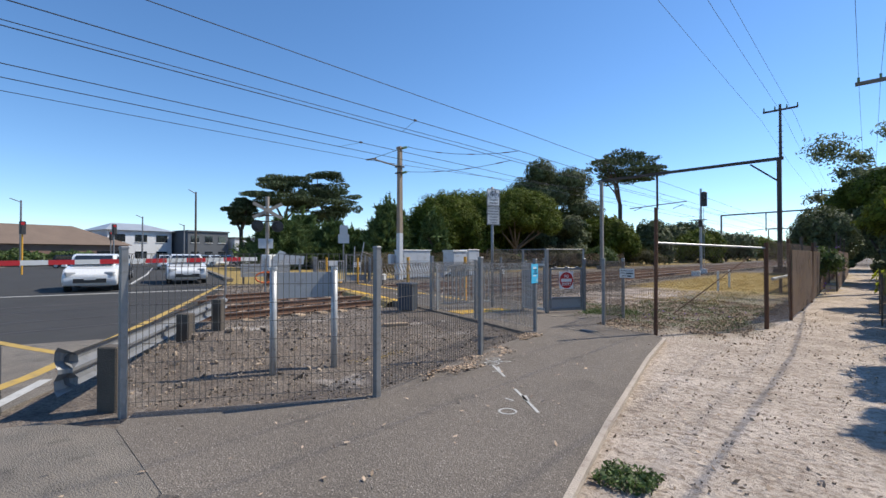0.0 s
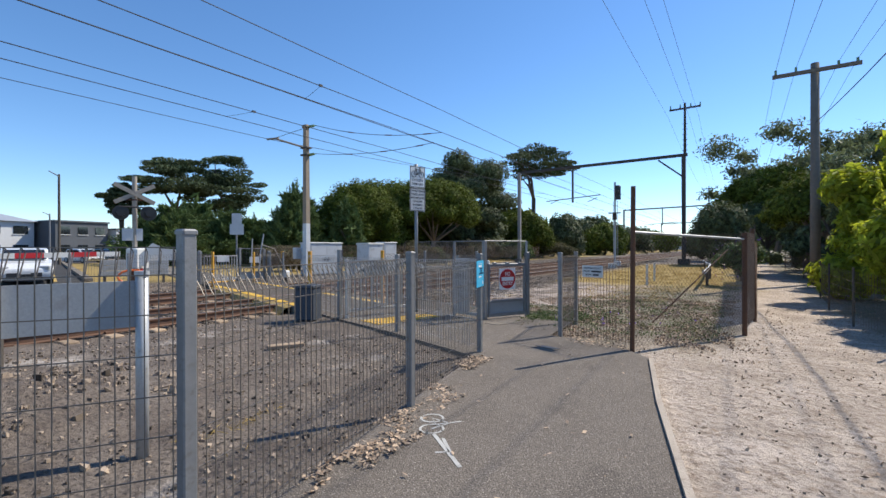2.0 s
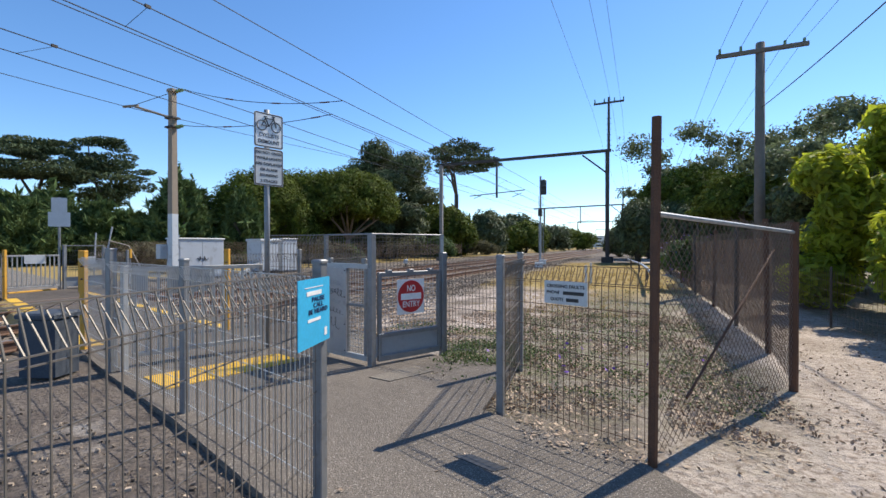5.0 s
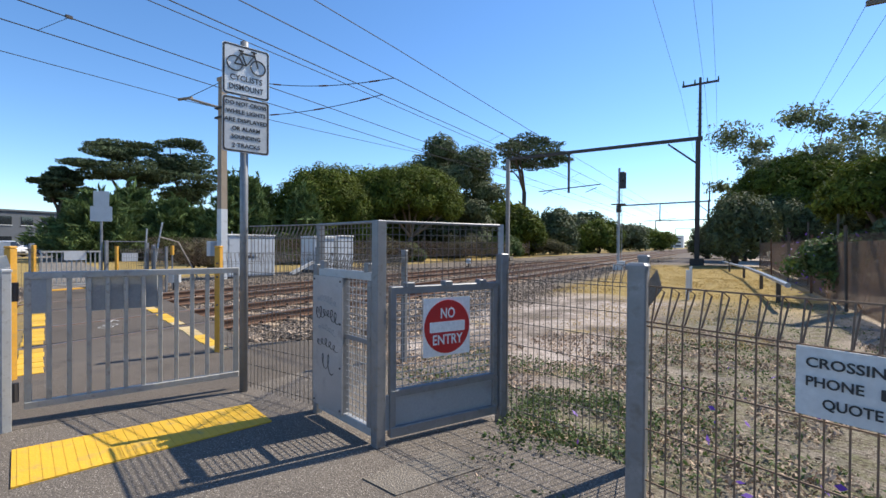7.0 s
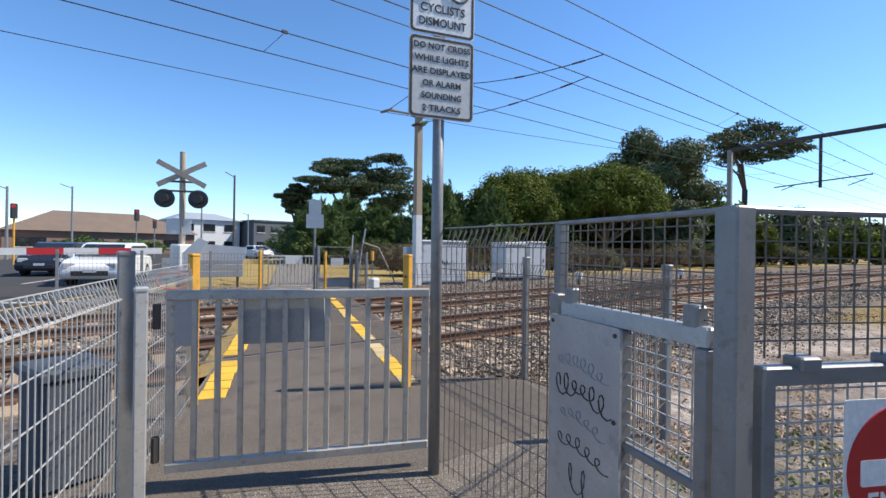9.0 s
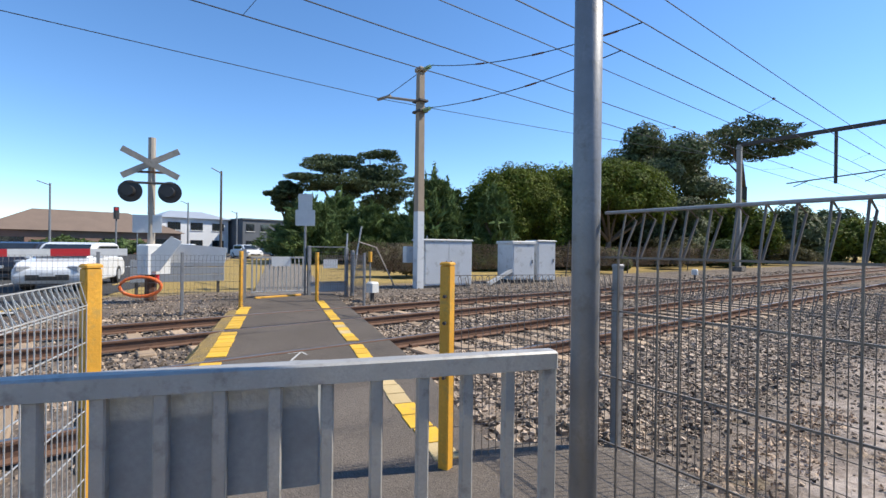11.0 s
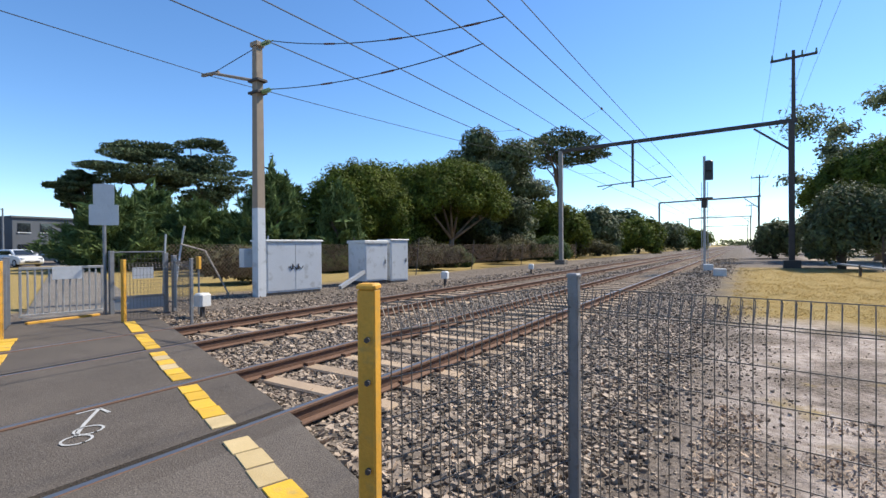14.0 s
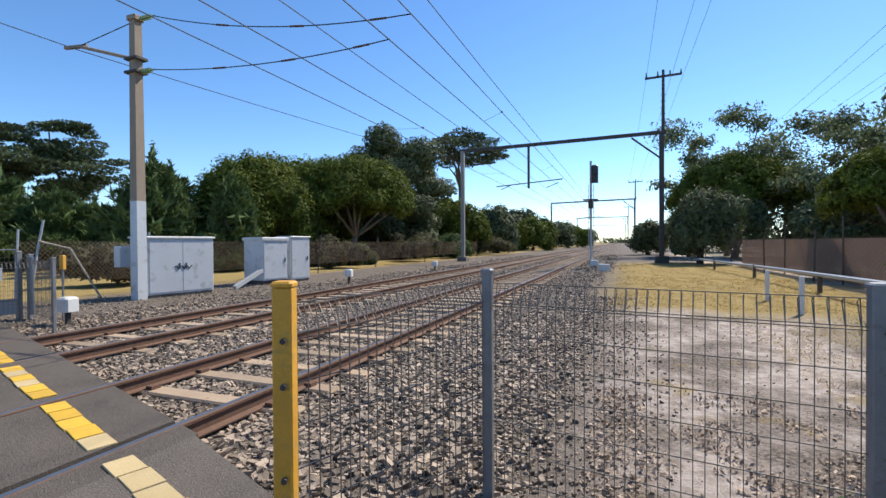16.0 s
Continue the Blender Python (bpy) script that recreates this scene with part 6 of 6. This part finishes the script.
for i, (x, y, tp, b, w) in enumerate(((-64.0, 36.2, 12.9, 8.2, 12.5), (-61.3, 42.0, 13.4, 6.2, 11.0), (-66.0, 31.0, 9.2, 6.0, 6.0))):
    tree("umbrella", x, y, tp, b, w, 41 + i, "spreading dark cypress pine with layered crown", 0.20, 17000, M_PINE, None, 0.4)
for i, (x, y, tp, w) in enumerate(((-26.3, 40, 1.8, 3.4), (-24.8, 35.5, 1.7, 3.4), (-25, 47, 2.4, 4.4), (-24.5, 55, 2.6, 5), (-24, 68, 2.6, 7), (-27.5, 51, 3.2, 5), (-23.4, 27.6, 0.9, 1.8), (-26.5, 22.5, 1.8, 3.6), (-28, 38, 2.5, 5), (-27, 60, 3, 6))):
    tree("shrub", x, y, tp, 0.0, w, 51 + i, "low dry scrub bush beside the park fence", 0.12, 5000, M_SCRUB if i % 3 else M_WEED)
# a dense dark belt behind the park trees
for i, (x, y) in enumerate(((-42, 42), (-40, 52), (-38, 74), (-48, 44), (-44, 60))):
    tree("dome", x, y, 6.0 + (i % 3), 0.0, 13, 101 + i, "dense dark tree in the belt behind the park", 0.24, 9000, M_DARKLEAF)
# beside the sandy path and the grass verge
tree("dome", -3.4, 47.0, 5.9, 0.0, 5.6, 61, "rounded grey-green wattle bush beside the gantry", 0.12, 18000, M_DARKLEAF)
tree("open", 1.6, 66.5, 14.8, 6.0, 14.5, 62, "tall open gum tree with pale branches", 0.19, 11000, M_GUM, M_GUMBARK)
tree("tea", 1.6, 62.0, 9.9, 4.1, 12.0, 63, "spreading gum tree with pale twisted trunk", 0.16, 30000, M_OLIVE, M_GUMBARK, 0.25)
tree("open", 8.8, 55.0, 13.4, 4.5, 12.5, 64, "leaning gum tree with feathery crown", 0.17, 12000, M_GUM, M_GUMBARK)
tree("dome", -5.6, 70.3, 4.4, 0.2, 5.0, 65, "rounded bush at the end of the grass verge", 0.2, 6000, M_DARKLEAF)
tree("bush", 2.3, 24.0, 4.3, 0.0, 3.9, 66, "dense dark shrub beside the sandy path", 0.1, 22000, M_DARKLEAF)
tree("open", 5.0, 33.0, 8.0, 2.0, 7.4, 67, "gum tree beside the sandy path", 0.13, 11000, M_GUM, M_GUMBARK)
tree("bush", 2.5, 19.4, 5.0, 0.0, 5.2, 68, "yellow-green leafy shrub overhanging the low fence", 0.11, 22000, M_WATTLE)
tree("bush", 2.5, 14.6, 4.3, 0.35, 4.8, 69, "bright yellow-green leafy shrub overhanging the low fence", 0.095, 24000, M_WATTLE)
tree("bush", 2.6, 10.0, 5.2, 0.3, 4.9, 70, "tall leafy shrub casting shade on the sand", 0.1, 16000, M_DARKLEAF)
tree("dome", 5.8, 25, 5.8, 0.4, 6.5, 71, "dense dark tree behind the shrubs", 0.15, 14000, M_DARKLEAF)
for i, (x, y, tp, w) in enumerate(((9, 62, 8, 10), (6, 84, 9, 12), (1.5, 98, 8, 9), (4.5, 48, 5.0, 6), (10, 45, 9, 10), (12, 30, 8, 9))):
    tree("dome", x, y, tp, 0.4, w, 80 + i, "dark green tree along the sandy path", 0.2, 9000, M_DARKLEAF)
tree("open", 3.5, 9.2, 4.8, 2.3, 4.0, 73, "leafy gum tree overhanging the sandy path", 0.1, 3600, M_GUM, M_GUMBARK, 0.12)
tree("tea", 1.8, 34.0, 5.3, 2.4, 5.6, 72, "low spreading yellow-green tree behind the fence", 0.09, 22000, M_OLIVE, M_GUMBARK)
for i, (x, y, tp, b, w) in enumerate(((0.4, 57, 6.2, 2.3, 6.5), (1.9, 29.5, 3.8, 0.0, 3.6), (1.9, 38.5, 4.4, 0.0, 4.2), (-2.3, 62, 4.0, 0.0, 4.0))):
    tree("bush" if b == 0 else "dome", x, y, tp, b, w, 111 + i, "dark leafy growth over the far sandy path", 0.13, 9000, M_DARKLEAF)
# distant woods along the horizon
rs_ = random.Random(77)
far_blobs = []
for i in range(200):
    a = rs_.uniform(-65, 130)
    r = rs_.uniform(210, 420)
    fx_, fy_ = -10 - r * math.sin(radians(a)), 10 + r * math.cos(radians(a))
    if abs(fx_ + 14) < 22 and fy_ > 0:
        fy_ += 420
    hh = rs_.uniform(3.5, 7.5)
    far_blobs.append((fx_, fy_, hh * 0.5, rs_.uniform(7, 16), rs_.uniform(7, 16), hh * 0.55))
for i in range(16):
    far_blobs.append((-75 + 8 * i, 640 + 40 * (i % 3), 3.0, 9, 9, 4.5 + 2.5 * rs_.random()))
tagged(crown("distant_woods", far_blobs, 0.9, 26000, M_DARKLEAF, None, 7), "hazy dark line of distant trees", "woods", kind="stuff")

# ---- cars ----
def car(x, y, rz, paint_, label, L=4.2, W=1.72, H=1.45, wagon=False):
    c = thing("car", label, "car", "cars")
    m = pose(x, y, 0, 0, 0, rz)
    side = [(-L / 2, 0.35), (-L / 2 + 0.05, 0.75), (-L / 2 + 0.25, 0.92), (-L * 0.22, 0.98), (L * 0.2, 0.98), (L / 2 - 0.35, 0.86), (L / 2 - 0.03, 0.65), (L / 2, 0.4), (L / 2 - 0.1, 0.22), (-L / 2 + 0.1, 0.22)]
    body = part("body", Shape().slab(side, m, W), paint_, c, bevel=0.07)
    back = -L * (0.47 if wagon else 0.40)
    cab = [(back, 0.95), (back + 0.22, H - 0.06), (back + 0.6, H), (L * 0.05, H), (L * 0.13, H - 0.06), (L * 0.27, 0.95)]
    part("roof", Shape().slab(cab, m, W * 0.86), paint_, c, bevel=0.08)
    g = Shape()
    for k in (-1, 1):
        g.slab([(back + 0.3, 1.0), (back + 0.42, H - 0.12), (L * 0.08, H - 0.12), (L * 0.2, 1.0)], m @ Matrix.Translation((0, k * W * 0.43, 0)), 0.02)
    part("side_windows", g, M_GLASS, c)
    ws = Shape()
    ws.add([m @ Vector(p) for p in ((L * 0.265, -W * 0.39, 0.99), (L * 0.265, W * 0.39, 0.99), (L * 0.14, W * 0.35, H - 0.08), (L * 0.14, -W * 0.35, H - 0.08))], [(0, 1, 2, 3)])
    ws.v = [(v[0] + 0.03 * math.cos(radians(rz)), v[1] + 0.03 * math.sin(radians(rz)), v[2] + 0.015) for v in ws.v]
    part("windscreen", ws, M_GLASS, c)
    part("grille", Shape().box(tuple(m @ Vector((L / 2, 0, 0.42))), (0.04, W * 0.6, 0.16), rz, cham=0.01), M_BLACK, c)
    part("number_plate", Shape().box(tuple(m @ Vector((L / 2 + 0.02, 0, 0.5))), (0.02, 0.37, 0.1), rz), M_SIGNG, c)
    for k in (-1, 1):
        part("headlight", Shape().box(tuple(m @ Vector((L / 2 - 0.14, k * W * 0.36, 0.68))), (0.22, 0.34, 0.15), rz + k * -20, cham=0.03), M_GALV_L, c)
        part("mirror", Shape().box(tuple(m @ Vector((L * 0.2, k * (W / 2 + 0.08), 1.0))), (0.12, 0.18, 0.12), rz, cham=0.03), paint_, c)
        for fx_ in (-L * 0.31, L * 0.31):
            w = part("wheel", Shape().tube([m @ Vector((fx_, k * (W / 2 - 0.2), 0.31)), m @ Vector((fx_, k * (W / 2 + 0.01), 0.31))], 0.31, 18), M_TYRE, c)
            part("rim", Shape().tube([m @ Vector((fx_, k * (W / 2), 0.31)), m @ Vector((fx_, k * (W / 2 + 0.02), 0.31))], 0.19, 14), M_GALV_L, w)
    return c


car(-24.39, 5.48, -17, M_CARWHITE, "white hatchback car waiting behind the boom barrier")
car(-27.1, 9.9, -17, M_CARWHITE, "white estate car waiting behind the boom barrier", 4.6, wagon=True)
car(-33.4, 8.2, -17, M_CARRED, "dark car waiting in the queue")
car(-54.0, 17.6, -17, M_CARWHITE, "distant white car on the road")
car(-60, 24.5, 10, M_CARWHITE, "parked white car at the roadside")
car(-66, 12.0, 60, M_CARRED, "distant dark car on the side road")
car(-70, 30.5, 15, M_CARSILVER, "parked silver car near the houses")

# ---- houses and street furniture beyond the road ----
def house(x, y, w, d, h, rz, wall, roof, label, pitch=1.6, windows=3, flat=False):
    hs_ = thing("house", label, "house", "houses")
    m = pose(x, y, 0, 0, 0, rz)
    part("wall", Shape().box((x, y, h / 2), (w, d, h), rz), wall, hs_)
    r = Shape()
    o = 0.5
    if flat:
        part("roof", r.box((x, y, h + 0.12), (w + 0.4, d + 0.4, 0.24), rz, cham=0.03), roof, hs_)
    else:
        pts = [(-w / 2 - o, -d / 2 - o, h), (w / 2 + o, -d / 2 - o, h), (w / 2 + o, d / 2 + o, h), (-w / 2 - o, d / 2 + o, h), (-w / 4, 0, h + pitch), (w / 4, 0, h + pitch)]
        r.add([m @ Vector(p) for p in pts], [(0, 1, 5, 4), (1, 2, 5), (2, 3, 4, 5), (3, 0, 4), (3, 2, 1, 0)])
        part("roof", r, roof, hs_)
    for st in range(max(1, int(h // 2.7))):
        for i in range(windows):
            u = -w / 2 + w * (i + 0.5) / windows
            zz = 1.5 + 2.8 * st
            wd = part("window", Shape().slab(rounded(w / windows * 0.55, 1.2, 0.02, 1), m @ Matrix.Translation((u, -d / 2 - 0.03, zz)), 0.06), M_GLASS, hs_)
            part("frame", Shape().slab(rounded(w / windows * 0.6, 0.1, 0.01, 1), m @ Matrix.Translation((u, -d / 2 - 0.06, zz - 0.65)), 0.1), M_WHITE, wd)
    return hs_


house(-92, 11, 22, 12, 3.0, 98, M_HOUSEB, M_ROOFB, "low brick house with a brown tiled hip roof", 3.0, 4)
house(-97, 25, 10, 10, 5.6, 98, M_HOUSEW, M_ROOFG, "two-storey white house with a pale metal roof", 1.4, 3)
house(-93, 35, 7.5, 8, 5.6, 98, M_HOUSEG, M_HOUSEG, "modern dark two-storey house with a flat roof", 0, 3, True)
house(-93, 42.5, 6, 8, 4.6, 98, M_HOUSEW, M_HOUSEG, "modern white house with a flat dark roof", 0, 2, True)
house(-46, 425, 30, 14, 9.5, 0, M_HOUSEW, M_ROOFG, "far pale building on the horizon", 0, 4, True)
house(-80, -8, 14, 10, 3.0, 90, M_HOUSEB, M_ROOFB, "brick bungalow with a brown roof", 2.4, 3)
hg = tree("shrub", -84, 9, 2.4, 0, 7, 91, "clipped green hedge before the house", 0.3, 2500, M_WEED)
tree("shrub", -84, 15, 2.2, 0, 7, 92, "clipped green hedge before the house", 0.3, 2500, M_WEED)
tree("dome", -72, -1, 5.0, 0.6, 6, 93, "yellow-flowering shrub near the road corner", 0.3, 3000, M_WATTLE)
for x, y, h, n in ((-55.5, 20.9, 8.4, "dark timber street pole"), (-78, 22, 7.0, "thin street lamp pole"), (-70, 8, 7.5, "thin grey steel street pole"), (-85, 30, 6.5, "thin grey steel street pole"), (-58, 4, 6.0, "thin grey steel street pole")):
    pl_ = thing("street_pole", n, "pole", "street poles")
    part("shaft", Shape().tube([(x, y, -0.2), (x, y, h)], 0.13, 8, 0.09), M_TIMBER if h > 8 else M_GALV, pl_)
    part("arm", Shape().tube([(x, y, h - 0.2), (x + 0.7, y - 1.0, h + 0.1)], 0.05, 5), M_GALV, pl_)
for x, y, h in ((-46, 5.5, 3.6), (-52, 12.5, 4.0), (-64, 15, 3.8)):
    tl = thing("traffic_light", "black traffic light on a pole showing red", "traffic light", "traffic lights")
    part("pole", Shape().tube([(x, y, -0.1), (x, y, h)], 0.06, 8), M_YELLOW if h < 3.7 else M_GALV, tl)
    part("housing", Shape().box((x + 0.12, y, h - 0.2), (0.3, 0.34, 0.95), 17, cham=0.05), M_BLACK, tl)
    part("red_lamp", Shape().tube([(x + 0.25, y + 0.0, h + 0.1), (x + 0.3, y, h + 0.1)], 0.12, 12), M_RED, tl)

# ---- plants and litter on the ground ----
def leaves(name, boxes, size, material, label, seed, up=0.3, wide=0.45, lift=0.0):
    rs = np.random.RandomState(seed)
    Q = []
    for x0, x1, y0, y1, n, hgt in boxes:
        p = np.stack([x0 + (x1 - x0) * rs.rand(n), y0 + (y1 - y0) * rs.rand(n), np.zeros(n)], 1)
        cl_ = np.array([noise.noise(Vector((a * 1.7, b * 1.7, seed))) for a, b, _ in p])
        p = p[cl_ > -0.12]
        n = len(p)
        p[:, 2] = np.array([ground_z(a, b) for a, b, _ in p]) + hgt * rs.rand(n) + lift
        nrm = rs.randn(n, 3) * 0.6 + (0, 0, 1 - up)
        nrm /= np.linalg.norm(nrm, axis=1)[:, None]
        t = np.cross(nrm, rs.randn(n, 3))
        t /= np.linalg.norm(t, axis=1)[:, None]
        s = np.cross(nrm, t)
        L = size * (0.5 + rs.rand(n))[:, None]
        Q.append(np.stack([p - t * L, p + s * L * wide, p + t * L, p - s * L * wide], 1) + np.array((0, 0, 0.008)))
    V = np.concatenate(Q).reshape(-1, 3)
    me = bpy.data.meshes.new(name)
    me.from_pydata(V.tolist(), [], np.arange(len(V)).reshape(-1, 4).tolist())
    me.materials.append(material)
    return tagged(new(name, me), label, "ground cover", kind="stuff")


leaves("creeping_weeds", [(-5.5, -2.2, 10.4, 16, 11000, 0.06), (-5.6, -4.5, 11.0, 12.6, 4500, 0.09), (-5, -1.9, 16, 22, 2500, 0.06), (-7.2, -5.3, 11.8, 13.6, 3000, 0.06), (-1.68, -1.34, 3.32, 3.62, 1100, 0.06)], 0.017, M_WEED, "low creeping green weeds among dry litter", 4)
leaves("dry_litter", [(-8.6, -5.3, 11.9, 15.5, 9000, 0.02), (-5.5, -2.0, 9.8, 17, 26000, 0.03), (-3.2, -1.6, 9.2, 11.0, 400, 0.01), (-2.0, 0.8, 1.5, 16, 1500, 0.006), (-1.6, -0.4, 2, 9, 60, 0.004)], 0.02, M_LITTER, "dry brown leaves and bark litter on the soil", 5)
leaves("path_litter", [(-4.02 - 0.2 * i, -3.72 - 0.2 * i, 3.4 + 0.93 * i, 4.4 + 0.93 * i, 520, 0.02) for i in range(5)] + [(-4.6, -1.9, 1.0, 9.0, 240, 0.004), (-4.4, -3.2, 9.05, 9.7, 300, 0.01)],
       0.021, M_LITTER, "tan fallen leaves along the foot of the path fence", 12, up=-0.9, lift=0.045)
leaves("golden_grass", [(-8.6, -2.5, 22, 32, 26000, 0.05), (-8.6, -3, 32, 46, 16000, 0.05), (-6.5, -3.5, 15.5, 21, 5000, 0.06), (-5.4, -4.9, 4.2, 5.2, 300, 0.04)], 0.045, M_DRYGRASS, "dry golden grass on the verge", 6, up=0.95, wide=0.06)
tree("shrub", -1.9, 23.2, 1.9, 0.2, 2.0, 97, "straggly shrub with purple flowers on the fence line", 0.06, 2500, M_WEED)
leaves("purple_blossom", [(-2.7, -1.2, 22.4, 24.0, 160, 1.8)], 0.04, M_PURPLE, "purple blossom on a straggly fence shrub", 8)
fl = leaves("purple_flowers", [(-5.2, -2.4, 10.8, 14.5, 60, 0.14)], 0.03, M_PURPLE, "small purple flowers among the weeds", 7)
